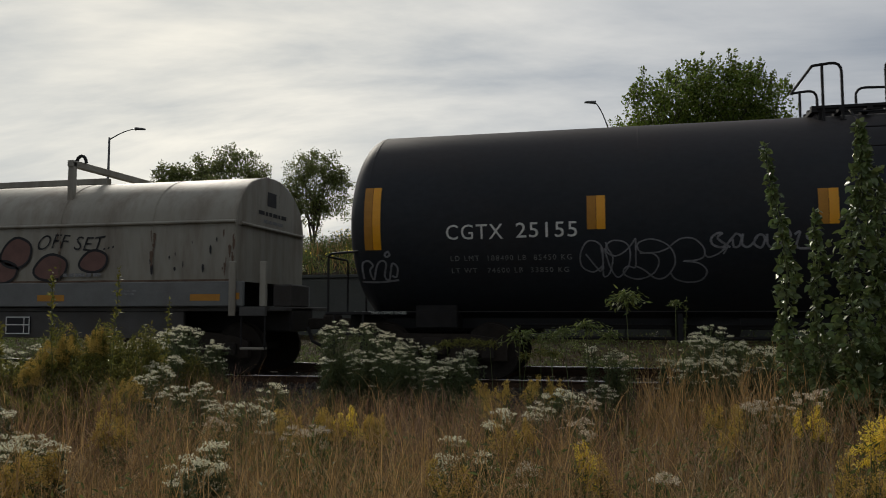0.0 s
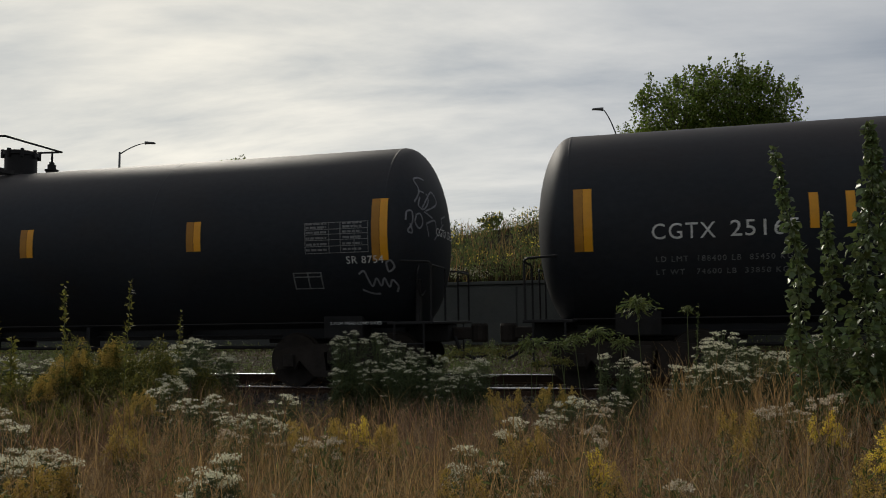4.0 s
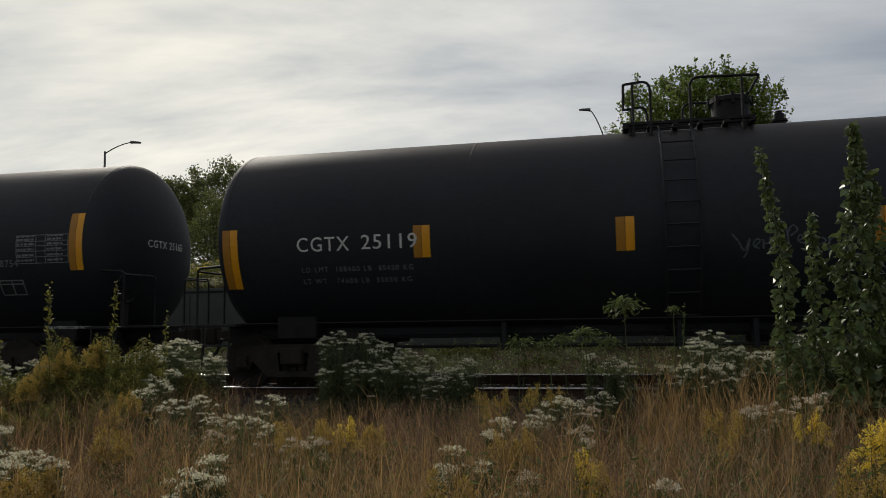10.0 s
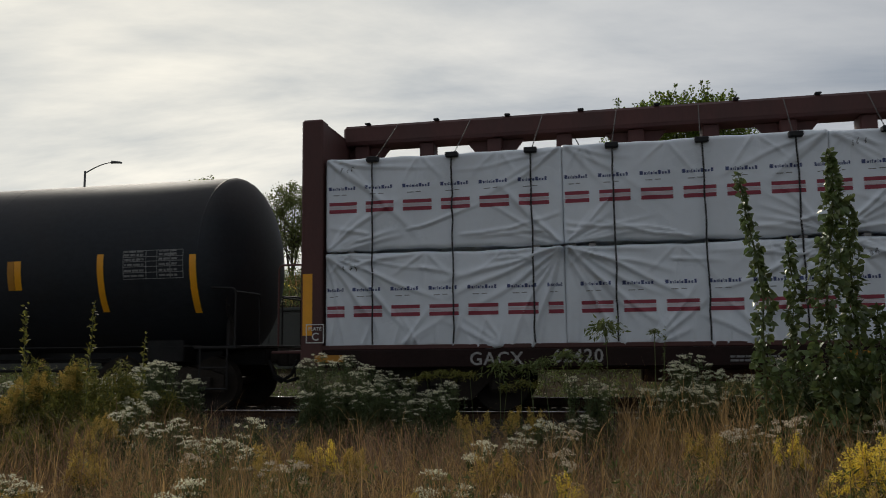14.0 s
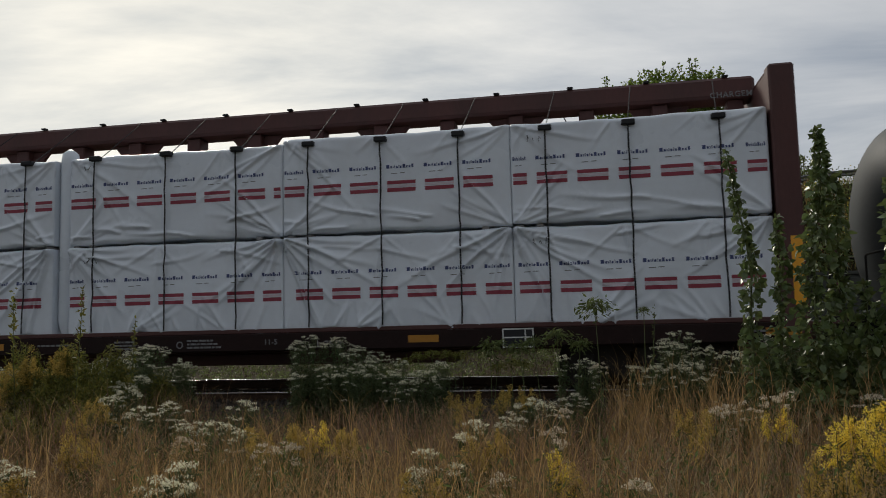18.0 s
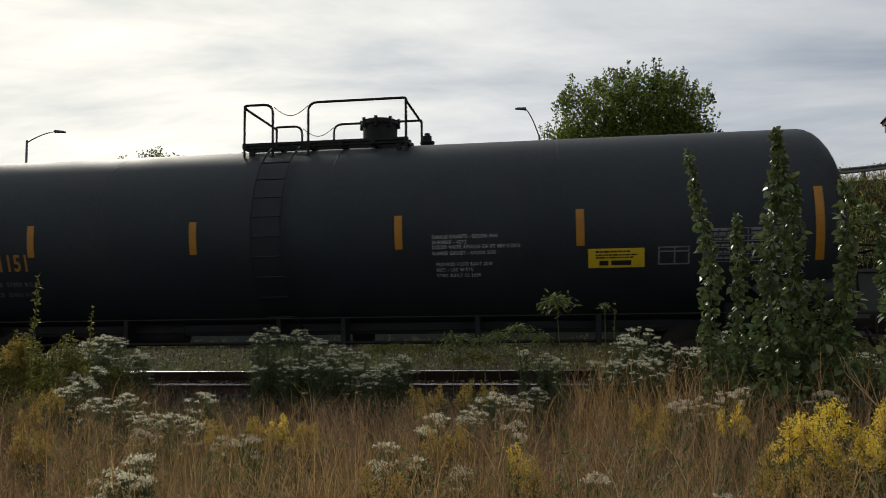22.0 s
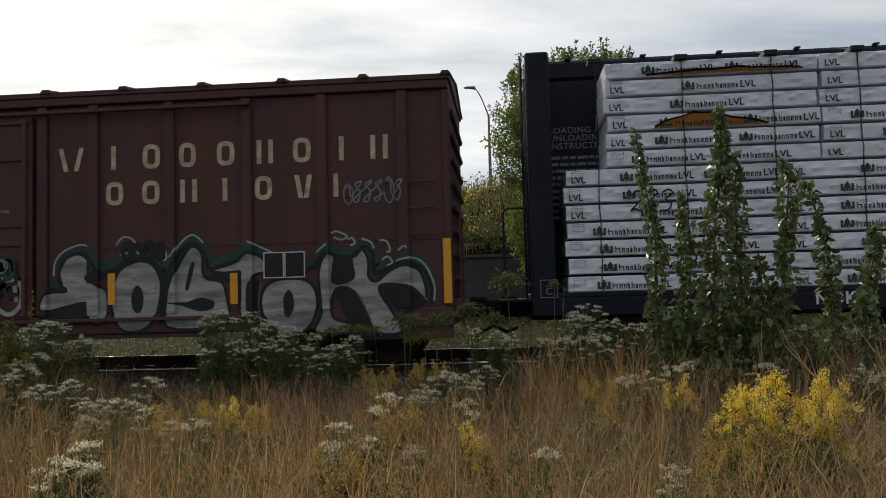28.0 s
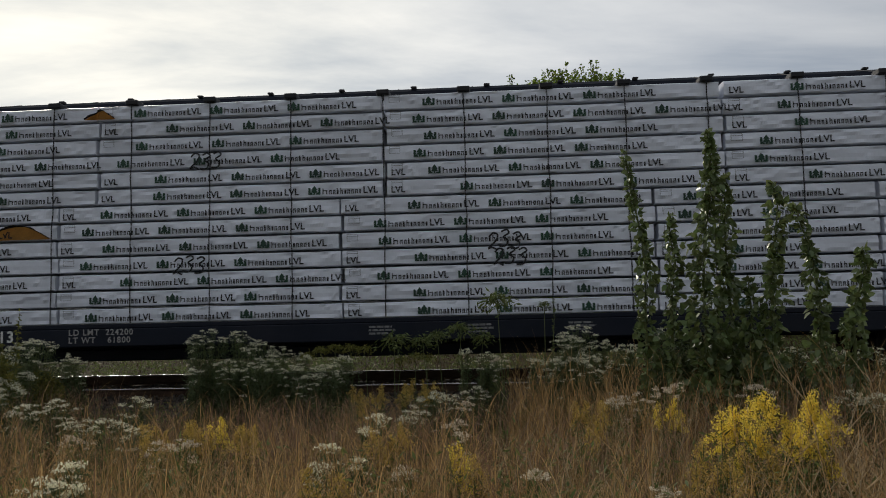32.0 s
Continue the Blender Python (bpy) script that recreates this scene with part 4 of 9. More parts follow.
# yellow emergency notices, their telephone numbers as bars
for car, x, z, w, h, R, zc, mat in ((tank4, 4.55, 1.9, 0.82, 0.30, R4, Z4, M_YELLOW), (tank2, 2.44, 2.12, 0.82, 0.33, TR, TZC, material("grimy_yellow_decal", (0.30, 0.19, 0.015), 0.6, vary=0.3, scale=9, bump=0))):
    decal_on_tank(car, x, z, w, h, R, zc, mat, "notice", "yellow emergency notice decal")
    wrap_on_tank(word_bars([(0.09, 0.025, 0.5), (0.04, 0.022, 0.62), (0.0, 0.022, 0.55)], 7, -0.3), "lettering", M_INK, car, x, z, R, zc, 0.010)
    wrap_on_tank(word_bars([(-0.11, 0.075, 0.5)], 8, -0.25), "number_bar", M_INK, car, x, z, R, zc, 0.010)
# diamond placard holder and a reservoir on the grey tank
bm = bmesh.new()
face_of(bm, [(-0.24, 0), (0, -0.24), (0.24, 0), (0, 0.24)], 0)
flat_on_side(bm, "placard", material("grey_placard", (0.022, 0.025, 0.027), 0.6, vary=0.2), tank4, 6.72, 1.42, -1.30, "grey diamond placard")
part("placard_bracket", boxes((6.5, -1.28, 0.98, 6.94, -1.2, 1.06), (6.68, -1.27, 1.06, 6.76, -1.22, 1.4), bevel=0.005), M_TANK_GREY, tank4)
bm = bmesh.new()
lathe(bm, [(-0.5, 0.0), (-0.47, 0.16), (-0.38, 0.2), (0.38, 0.2), (0.47, 0.16), (0.5, 0.0)], "X", 20, (7.42, -1.2, 1.33))
smooth(part("side_reservoir", bm, M_TANK_GREY, tank4, "grey steel air reservoir"), 50)
# sprayed tags: single lines drawn over the shell
def sprayed(car, R, zc, runs, width, mat):
    b = bmesh.new()
    for run in runs:
        strokes(b, curve_points(run, 5), width)
    for v in b.verts:
        v.co = Vector((v.co.x, -math.sqrt(max(0.01, (R + 0.008) ** 2 - (v.co.y - zc) ** 2)), v.co.y))
    part("graffiti_tag", b, mat, car, "thin chalky white sprayed tag")


M_FAINT = material("faint_spray", (0.10, 0.12, 0.13), 0.8, vary=0.4, scale=10, bump=0)
sprayed(tank1, TR, TZC, [[(-4.97, 1.92), (-4.83, 1.74), (-4.75, 1.68), (-4.72, 1.96), (-4.80, 2.09), (-4.95, 2.10), (-5.05, 1.92), (-5.03, 1.74), (-4.87, 1.66), (-4.74, 1.74)],
    [(-4.75, 2.03), (-4.72, 1.82), (-4.72, 1.60), (-4.63, 1.64), (-4.58, 1.86), (-4.65, 2.00), (-4.68, 2.09)],
    [(-4.70, 2.00), (-4.62, 1.73), (-4.51, 1.58), (-4.36, 1.73), (-4.33, 1.95), (-4.40, 2.08), (-4.57, 2.11), (-4.67, 2.04), (-4.65, 1.93), (-4.52, 1.89), (-4.36, 1.99), (-4.25, 2.14)]], 0.022, M_TAG)
sprayed(tank1, TR, TZC, [[(-4.25, 2.14), (-4.25, 1.90), (-4.26, 1.72), (-4.36, 1.74), (-4.43, 1.68), (-4.39, 1.60), (-4.21, 1.55), (-4.00, 1.63), (-3.92, 1.80), (-4.00, 1.91), (-4.19, 1.92)],
    [(-3.78, 1.99), (-3.95, 1.93), (-4.18, 1.94), (-4.22, 2.06), (-4.04, 2.12), (-3.84, 2.06), (-3.72, 1.93), (-3.70, 1.75), (-3.82, 1.58), (-3.97, 1.56), (-4.13, 1.68), (-4.26, 1.74)],
    [(-3.76, 2.02), (-3.61, 2.12), (-3.43, 2.11), (-3.30, 1.98), (-3.30, 1.86), (-3.41, 1.81), (-3.58, 1.80), (-3.37, 1.77), (-3.25, 1.66), (-3.32, 1.53), (-3.52, 1.50), (-3.69, 1.55), (-3.76, 1.64)],
    [(-3.29, 1.89), (-3.23, 1.85), (-3.11, 1.89), (-2.99, 1.98)],
    [(-3.05, 1.95), (-2.98, 1.98), (-3.03, 1.89)]], 0.022, M_TAG)
sprayed(tank1, TR, TZC, [[(-2.94, 1.98), (-3.11, 2.11), (-3.05, 2.18), (-3.12, 2.18), (-3.20, 2.11), (-3.17, 2.02), (-3.03, 1.99), (-2.91, 2.12), (-2.86, 2.17), (-2.79, 2.12), (-2.82, 2.00), (-2.89, 1.99), (-2.91, 2.10)],
    [(-2.77, 2.17), (-2.78, 2.03), (-2.71, 1.98), (-2.64, 2.03), (-2.57, 2.14), (-2.50, 2.14), (-2.48, 2.06), (-2.53, 1.97), (-2.62, 2.03), (-2.59, 2.13)],
    [(-2.45, 2.16), (-2.44, 2.02), (-2.38, 1.97), (-2.32, 2.03), (-2.29, 2.15), (-2.20, 2.22), (-2.14, 2.15), (-2.18, 2.05), (-2.27, 2.03), (-2.17, 1.94)],
    [(-2.09, 2.14), (-2.02, 2.18), (-2.06, 1.98), (-1.93, 1.95), (-1.74, 1.97), (-1.80, 2.03), (-1.92, 2.09), (-1.90, 2.17), (-1.79, 2.20), (-1.73, 2.13)]], 0.032, M_TAG)
sprayed(tank1, TR, TZC, [[(-0.13, 2.24), (-0.34, 2.19), (-0.45, 1.96), (-0.44, 1.68), (-0.28, 1.49), (-0.03, 1.46)],
    [(-0.35, 1.99), (-0.19, 1.83), (-0.07, 1.63), (-0.02, 1.83), (-0.10, 2.11), (-0.08, 1.95), (0.05, 1.62), (0.14, 1.64), (0.14, 1.94)],
    [(0.17, 2.22), (0.05, 2.11), (0.04, 1.99), (0.16, 1.91), (0.30, 1.95), (0.36, 2.10), (0.26, 2.21), (0.15, 2.22)],
    [(-0.72, 1.72), (-0.63, 1.64), (-0.55, 1.56), (-0.51, 1.76), (-0.44, 1.55), (-0.38, 1.70), (-0.32, 1.55), (-0.25, 1.67), (-0.17, 1.55), (-0.13, 1.66), (-0.05, 1.61), (-0.11, 1.50)]], 0.026, M_FAINT)
sprayed(tank1, TR, TZC, [[(-8.48, 1.59), (-8.47, 1.82), (-8.37, 1.87), (-8.30, 1.80), (-8.36, 1.72), (-8.32, 1.58), (-8.23, 1.80), (-8.14, 1.87), (-8.08, 1.82), (-8.13, 1.63), (-8.06, 1.58), (-7.98, 1.82), (-7.90, 1.76), (-7.94, 1.62), (-8.01, 1.64)],
    [(-8.52, 1.55), (-8.24, 1.54), (-7.91, 1.57)],
    [(-8.09, 1.97), (-8.03, 2.01), (-8.01, 1.95), (-8.07, 1.93), (-8.09, 1.97)]], 0.03, M_TAG)
sprayed(tank1, TR, TZC, [[(7.88, 1.83), (7.97, 1.88), (8.02, 1.77), (8.08, 1.64), (8.17, 1.76), (8.23, 1.64), (8.30, 1.76), (8.36, 1.62), (8.43, 1.73), (8.51, 1.63), (8.47, 1.54)],
    [(7.90, 1.59), (8.05, 1.53), (8.19, 1.52)],
    [(8.36, 2.00), (8.44, 2.03), (8.49, 1.93), (8.39, 1.86), (8.36, 2.00)]], 0.03, M_TAG)
sprayed(tank3, TR, TZC, [[(-0.19, 2.24), (-0.10, 2.13), (-0.02, 2.00), (0.05, 2.16), (0.02, 2.00), (-0.03, 1.90)],
    [(0.11, 2.04), (0.19, 2.13), (0.14, 2.15), (0.10, 2.07), (0.18, 2.02)],
    [(0.23, 2.15), (0.24, 2.02), (0.23, 2.08), (0.31, 2.10), (0.32, 2.18), (0.34, 2.03)],
    [(0.45, 2.18), (0.38, 2.15), (0.45, 2.08), (0.38, 2.03)],
    [(0.53, 2.33), (0.57, 2.07), (0.56, 2.24), (0.63, 2.33), (0.68, 2.26), (0.59, 2.18)],
    [(0.69, 2.11), (0.76, 2.15), (0.71, 2.19), (0.69, 2.11), (0.78, 2.07)]], 0.022, M_FAINT)
sprayed(tank3, TR, TZC, [[(0.80, 2.24), (0.81, 2.07), (0.90, 2.15)],
    [(0.95, 2.15), (0.88, 2.10), (0.96, 2.05), (1.05, 2.10), (0.99, 2.15)],
    [(1.09, 2.15), (1.10, 1.90), (1.10, 2.10), (1.21, 2.16), (1.22, 2.06), (1.13, 2.03)],
    [(1.28, 2.10), (1.34, 2.06), (1.39, 2.12), (1.31, 2.14)],
    [(1.45, 2.15), (1.30, 1.97), (1.20, 1.74)],
    [(2.18, 1.73), (2.26, 1.61), (2.32, 1.71), (2.40, 1.58), (2.45, 1.74), (2.53, 1.61), (2.58, 1.75)]], 0.022, M_FAINT)
# lettering and scrawls low on the tank heads
for car, apex, way, seed in ((tank1, 8.96, 1, 21), (tank2, 8.9, 1, 22)):
    R_, zc_ = TR, TZC
    tang = apex - 0.61

    def on_head(bm, z0, y0):
        for v in bm.verts:
            y, z = y0 + v.co.x, z0 + v.co.y
            r = min(0.995, math.hypot(y, z - zc_) / R_)
            v.co = Vector((way * (tang + (apex - tang) * math.sqrt(max(0.0, 1 - r * r)) + 0.012), y, z))
        return bm
    me, w = text_mesh("CGTX 25155" if car is tank1 else "CGTX 25165", 0.135, 1.1, 0.002)
    b = bmesh.new()
    b.from_mesh(me)
    part("lettering", on_head(b, 2.5, -0.55), M_WHITE, car)
    if car is tank1:
        for runs in ([[(-1.18, 3.00), (-0.99, 3.21), (-1.05, 3.38), (-0.91, 3.44), (-0.75, 3.42)],
                      [(-1.02, 3.21), (-0.86, 3.19)],
                      [(-1.01, 3.10), (-1.09, 2.95), (-0.95, 2.90), (-0.76, 3.06), (-0.80, 3.19)],
                      [(-0.90, 2.88), (-0.43, 3.06), (-0.60, 3.24), (-1.00, 2.92)],
                      [(-0.95, 2.86), (-0.68, 2.78)],
                      [(-1.41, 2.68), (-1.37, 2.82), (-1.27, 2.83), (-1.28, 2.66), (-1.38, 2.51), (-1.29, 2.49), (-1.33, 2.63)],
                      [(-1.17, 2.80), (-1.22, 2.66), (-1.12, 2.57), (-1.02, 2.68), (-1.07, 2.81), (-1.16, 2.80)]],
                     [[(-0.91, 2.67), (-0.84, 2.46)],
                      [(-0.91, 2.67), (-0.59, 2.75), (-0.55, 2.57)],
                      [(-0.63, 2.42), (-0.38, 2.61), (-0.15, 2.74)],
                      [(-0.27, 2.82), (-0.23, 2.54)],
                      [(-0.27, 2.82), (-0.02, 2.89)],
                      [(0.74, 2.93), (0.82, 2.63)],
                      [(0.98, 3.04), (1.09, 2.75)],
                      [(1.33, 3.14), (1.44, 2.85)]]):
            b = bmesh.new()
            for run in runs:
                strokes(b, curve_points(run, 4), 0.03)
            part("graffiti_tag", on_head(b, 0, 0), M_TAG, car, "chalky white sprayed tag")


# ---- box car ----
def box_car(place):
    car = make_car("box_car", place, "faded red-brown box car with cream lettering and silver graffiti", "box car")
    half, y0, zb, zt = 8.28, -1.46, 0.92, 4.345
    part("body", boxes((-half + 0.03, y0 + 0.03, zb, half - 0.03, -y0 - 0.03, zt), bevel=0.01), M_BROWN_OLD, car)
    posts = [-7.55, -6.33, -5.08, -3.92, -2.71, -1.66, 1.80, 2.64, 3.88, 5.11, 6.3, 7.55]
    for sy in (-1, 1):
        edges = [-half] + posts + [half]
        for a, b in zip(edges, edges[1:]):
            if a < 0 < b:
                continue
            part("side_sheet", boxes((a + 0.005, min(sy * 1.46, sy * 1.44), zb - 0.02, b - 0.005, max(sy * 1.46, sy * 1.44), zt - 0.12), bevel=0.004), M_BROWN_OLD, car)
        for x in posts:
            part("side_post", boxes((x - 0.085, min(sy * 1.463, sy * 1.53), zb - 0.02, x + 0.085, max(sy * 1.463, sy * 1.53), zt - 0.12), bevel=0.02), M_BROWN_OLD, car)
        part("top_chord", boxes((-half, min(sy * 1.42, sy * 1.54), zt - 0.115, half, max(sy * 1.42, sy * 1.54), zt + 0.02), bevel=0.015), M_BROWN_OLD, car)
        part("side_sill", boxes((-half, min(sy * 1.38, sy * 1.50), 0.60, half, max(sy * 1.38, sy * 1.50), zb - 0.022), bevel=0.02), M_BROWN_OLD, car)
        for x in (-half + 0.06, half - 0.06):
            part("corner_post", boxes((x - 0.06, min(sy * 1.40, sy * 1.50), zb - 0.02, x + 0.06, max(sy * 1.40, sy * 1.50), zt - 0.12), bevel=0.02), M_BROWN_OLD, car)
    for x0, x1, dz in ((-half, -6.9, 0.36), (6.9, half, 0.36), (-4.6, 4.6, 0.14)):
        part("skirt_plate", boxes((x0 + 0.01, -1.46, 0.6 - dz * 0.5, x1 - 0.01, -1.42, 0.598), bevel=0.005), M_BROWN_OLD, car)
    # roof: low gable with cross ribs
    bm = bmesh.new()
    pr = [(-1.56, zt + 0.022), (-1.56, zt + 0.10), (0, zt + 0.36), (1.56, zt + 0.10), (1.56, zt + 0.022)]
    A = [bm.verts.new((-half - 0.03, y, z)) for y, z in pr]
    B = [bm.verts.new((half + 0.03, y, z)) for y, z in pr]
    for i in range(5):
        bm.faces.new((A[i], A[(i + 1) % 5], B[(i + 1) % 5], B[i]))
    bm.faces.new(A[::-1]), bm.faces.new(B)
    bmesh.ops.recalc_face_normals(bm, faces=bm.faces)
    roof = part("roof", bm, M_BROWN_OLD, car, "rusty brown ribbed steel roof")
    for i in range(14):
        x = -half + 0.03 + (2 * half - 0.06) * i / 13
        bm = bmesh.new()
        prev = None
        for y, z in ((-1.6, zt + 0.13), (0, zt + 0.385), (1.6, zt + 0.13)):
            ring = [bm.verts.new((x + dx, y, z + dz)) for dx, dz in ((-0.09, -0.05), (-0.05, 0.005), (0.05, 0.005), (0.09, -0.05))]
            if prev:
                for k in range(4):
                    bm.faces.new((prev[k], prev[(k + 1) % 4], ring[(k + 1) % 4], ring[k]))
            else:
                bm.faces.new(ring[::-1])
            prev = ring
        bm.faces.new(prev)
        part("roof_rib", bm, M_BROWN_OLD, roof)
    # ends with pressed ribs
    for s in (-1, 1):
        end = part("end_wall", boxes((min(s * (half - 0.03), s * half), -1.40, 0.62, max(s * (half - 0.03), s * half), 1.40, zt + 0.02), bevel=0.005), M_BROWN_OLD, car)
        for i in range(9):
            z = 0.95 + 0.37 * i
            bm = bmesh.new()
            ringa = [bm.verts.new((s * (half + dx), -1.3 + t, z + dz)) for t, dx, dz in ((0, 0, -0.02), (0, 0, 0.02))]
            tube(bm, [(s * half, -1.33, z), (s * half, -1.2, z), (s * half, 1.2, z), (s * half, 1.33, z)], 0.06, 8)
            smooth(part("end_rib", bm, M_BROWN_OLD, end))
        bm = bmesh.new()
        for y in (-1.36, -0.95):
            tube(bm, [(s * (half + 0.12), y, 0.6), (s * (half + 0.12), y, 2.3)], 0.017, 6)
        for z in np.arange(0.7, 2.3, 0.36):
            tube(bm, [(s * (half + 0.12), -1.36, z), (s * (half + 0.12), -0.95, z)], 0.014, 6)
        part("end_ladder", bm, M_BROWN_OLD, car)
        part("end_sill", boxes((min(s * half, s * (half + 0.14)), -1.4, 0.72, max(s * half, s * (half + 0.14)), 1.4, 0.95), bevel=0.02), M_BROWN_OLD, car)
        for z in (2.0, 2.4, 2.8):
            bm = bmesh.new()
            tube(bm, rounded([(s * (half - 0.25), y0 - 0.02, z), (s * (half - 0.25), y0 - 0.09, z), (s * (half - 0.65), y0 - 0.09, z), (s * (half - 0.65), y0 - 0.02, z)], 0.03), 0.012, 6)
            part("grab_iron", bm, M_BROWN_OLD, car)
        add_truck(car, s * 6.35)
        part("draft_sill", boxes((min(s * 5.2, s * (half + 0.4)), -0.3, 0.70, max(s * 5.2, s * (half + 0.4)), 0.3, 0.918), bevel=0.02), M_BLACK, car)
        add_coupler(car, s * (half + 0.36), s)
    part("centre_sill", boxes((-5.18, -0.33, 0.55, 5.18, 0.33, 0.918), bevel=0.02), M_BLACK, car)
    bm = bmesh.new()
    lathe(bm, [(-0.45, 0.0), (-0.4, 0.2), (0.4, 0.2), (0.45, 0.0)], "X", 16, (-1.5, -0.9, 0.55))
    part("brake_reservoir", bm, M_BLACK, car)
    # plug door
    door = part("plug_door", boxes((-1.5, -1.56, 0.86, 1.66, -1.48, 4.08), bevel=0.015), M_BROWN_OLD, car, "faded brown sliding plug door")
    for z in (0.95, 1.55, 2.05, 2.35, 3.4, 3.98):
        part("door_rib", boxes((-1.46, -1.59, z - 0.035, 1.62, -1.562, z + 0.035), bevel=0.01), M_BROWN_OLD, door)
    for x in (-1.4, -1.02, 0.1, 0.75, 1.56):
        part("door_bar", boxes((x - 0.035, -1.62, 0.9, x + 0.035, -1.592, 4.04 if x != 0.1 else 2.4), bevel=0.01), M_BROWN_OLD, door)
    for x in (-1.22, 0.75):
        b = bmesh.new()
        tube(b, [(x + 0.09, -1.63, 0.8), (x + 0.09, -1.63, 4.12)], 0.018, 8)
        part("lock_rod", b, M_BROWN_OLD, door)
    b = bmesh.new()
    ring = [(0.1 + 0.17 * math.cos(a), -1.66, 2.75 + 0.17 * math.sin(a)) for a in np.linspace(0, 2 * math.pi, 17)]
    tube(b, ring, 0.014, 6)
    for k in range(3):
        a = k * 2.094
        tube(b, [(0.1, -1.65, 2.75), (0.1 + 0.17 * math.cos(a), -1.66, 2.75 + 0.17 * math.sin(a))], 0.01, 5)
    part("door_wheel", b, M_BROWN_OLD, door)
    part("door_track", boxes((-1.9, -1.60, 0.80, 5.2, -1.54, 0.855), bevel=0.008), M_BROWN_OLD, car)
    part("door_rail", boxes((-1.9, -1.62, 4.085, 5.2, -1.545, 4.14), bevel=0.008), M_BROWN_OLD, car)
    # the line of the lower side panel
    part("panel_line", boxes((-half + 0.1, -1.472, 1.93, -1.8, -1.4605, 1.955)), M_BROWN_OLD, car)
    part("panel_line", boxes((1.95, -1.472, 1.93, half - 0.1, -1.4605, 1.955)), M_BROWN_OLD, car)
    # company name: plain cream shapes, one to a letter
    for i, (kind, x, w) in enumerate((("slant", 2.05, 0.42), ("bar", 2.92, 0.09), ("ring", 3.44, 0.27), ("ring", 4.03, 0.26), ("ring", 4.64, 0.27), ("pair", 5.27, 0.26), ("ring", 5.85, 0.27), ("bar", 6.57, 0.09), ("pair", 7.06, 0.27))):
        block_letter(car, x, 3.185, w, 0.375, kind)
    for i, (kind, x, w) in enumerate((("ring", 2.84, 0.27), ("ring", 3.43, 0.27), ("pair", 4.04, 0.27), ("bar", 4.72, 0.09), ("ring", 5.24, 0.26), ("slant", 5.86, 0.28), ("bar", 6.47, 0.09))):
        block_letter(car, x, 2.625, w, 0.36, kind)
    # shield outline with rows of small blocks
    b = bmesh.new()
    strokes(b, [(-5.76, 3.77), (-5.57, 3.97), (-5.36, 3.86), (-5.09, 3.96), (-4.86, 3.84), (-4.63, 3.97), (-4.42, 3.77), (-4.58, 3.51), (-4.57, 3.25), (-4.44, 2.99), (-4.49, 2.77), (-4.69, 2.65), (-4.95, 2.58), (-5.10, 2.51), (-5.29, 2.58), (-5.54, 2.66), (-5.71, 2.82), (-5.77, 3.04), (-5.64, 3.30), (-5.61, 3.52)], 0.04, 0, True)
    paint_on_side(b, "shield_outline", M_CREAM, car, 0, 0, 0.002, "cream painted shield outline")
    for x0, x1, z, n, hh in ((-5.62, -4.59, 3.5, 9, 0.14), (-5.61, -4.6, 3.13, 7, 0.15), (-5.34, -4.85, 2.74, 3, 0.15)):
        step = (x1 - x0) / n
        for k in range(n):
            b = bmesh.new()
            tall = hh * (1.45 if k == 0 else 1.0)
            for u in (0.1,) if k % 3 else (0.05, 0.5):
                b.faces.new([b.verts.new(p) for p in ((u * step, 0, 0), (u * step + 0.032, 0, 0), (u * step + 0.032, tall, 0), (u * step, tall, 0))])
            paint_on_side(b, "shield_block", M_CREAM, car, x0 + k * step, z - (tall - hh) * 0.5, 0.002)
    def note(body, x, z, size, mat, spacing=1.1, bold=0.002, y=-1.4665):
        me, w = text_mesh(body, size, spacing, bold)
        flat_on_side(me, "lettering", mat, car, x, z, y)
    note("WC", -7.13, 2.1, 0.2, M_WHITE, 1.25, 0.0)
    for body, x in (("275", -7.14), ("25", -6.11)):
        me, w = text_mesh(body, 0.25, 1.3, 0.004)
        b = bmesh.new()
        b.from_mesh(me)
        paint_on_side(b, "lettering", M_WHITE, car, x, 1.6, 0.0195, "white stencilled car number")
    for i, t in enumerate(("CLOSE AND LOCK", "DOORS BEFORE", "MOVING CAR")):
        note(t, -0.95 + 0.07 * i, 3.1 - 0.115 * i, 0.075, M_WHITE, 1.1, 0.003, -1.566)
    flat_on_side(word_bars([(0, 0.045, 0.95)], 41), "lettering", M_FADED, car, 0.35, 2.55, -1.566)
    b = bmesh.new()
    strokes(b, [(0.09 * math.cos(a), 0.09 * math.sin(a)) for a in np.linspace(0, 2 * math.pi, 20)[:-1]], 0.025, 0, True)
    strokes(b, [(0, -0.06), (0, 0.06)], 0.025)
    flat_on_side(b, "round_mark", M_WHITE, car, 0.08, 2.52, -1.5665, "white ring mark")
    part("route_card", boxes((-0.94, -1.57, 2.5, -0.67, -1.5625, 2.62)), M_WHITE, car, "white paper card")
    # reflectors
    for x, za, zb2 in ((-8.2, 1.0, 1.98), (-5.28, 1.1, 1.58), (-2.16, 1.08, 1.56), (0.5, 1.38, 1.86), (2.93, 1.06, 1.55), (4.89, 1.02, 1.5), (8.2, 0.95, 1.93)):
        b = strip(0.12, zb2 - za, 4)
        if abs(x) > 8:
            flat_on_side(b, "reflector", M_ORANGE, car, x, (za + zb2) / 2, -1.505, "orange reflective strip")
        else:
            paint_on_side(b, "reflector", M_ORANGE, car, x, (za + zb2) / 2, 0.024, "orange reflective strip")
    graffiti(car)
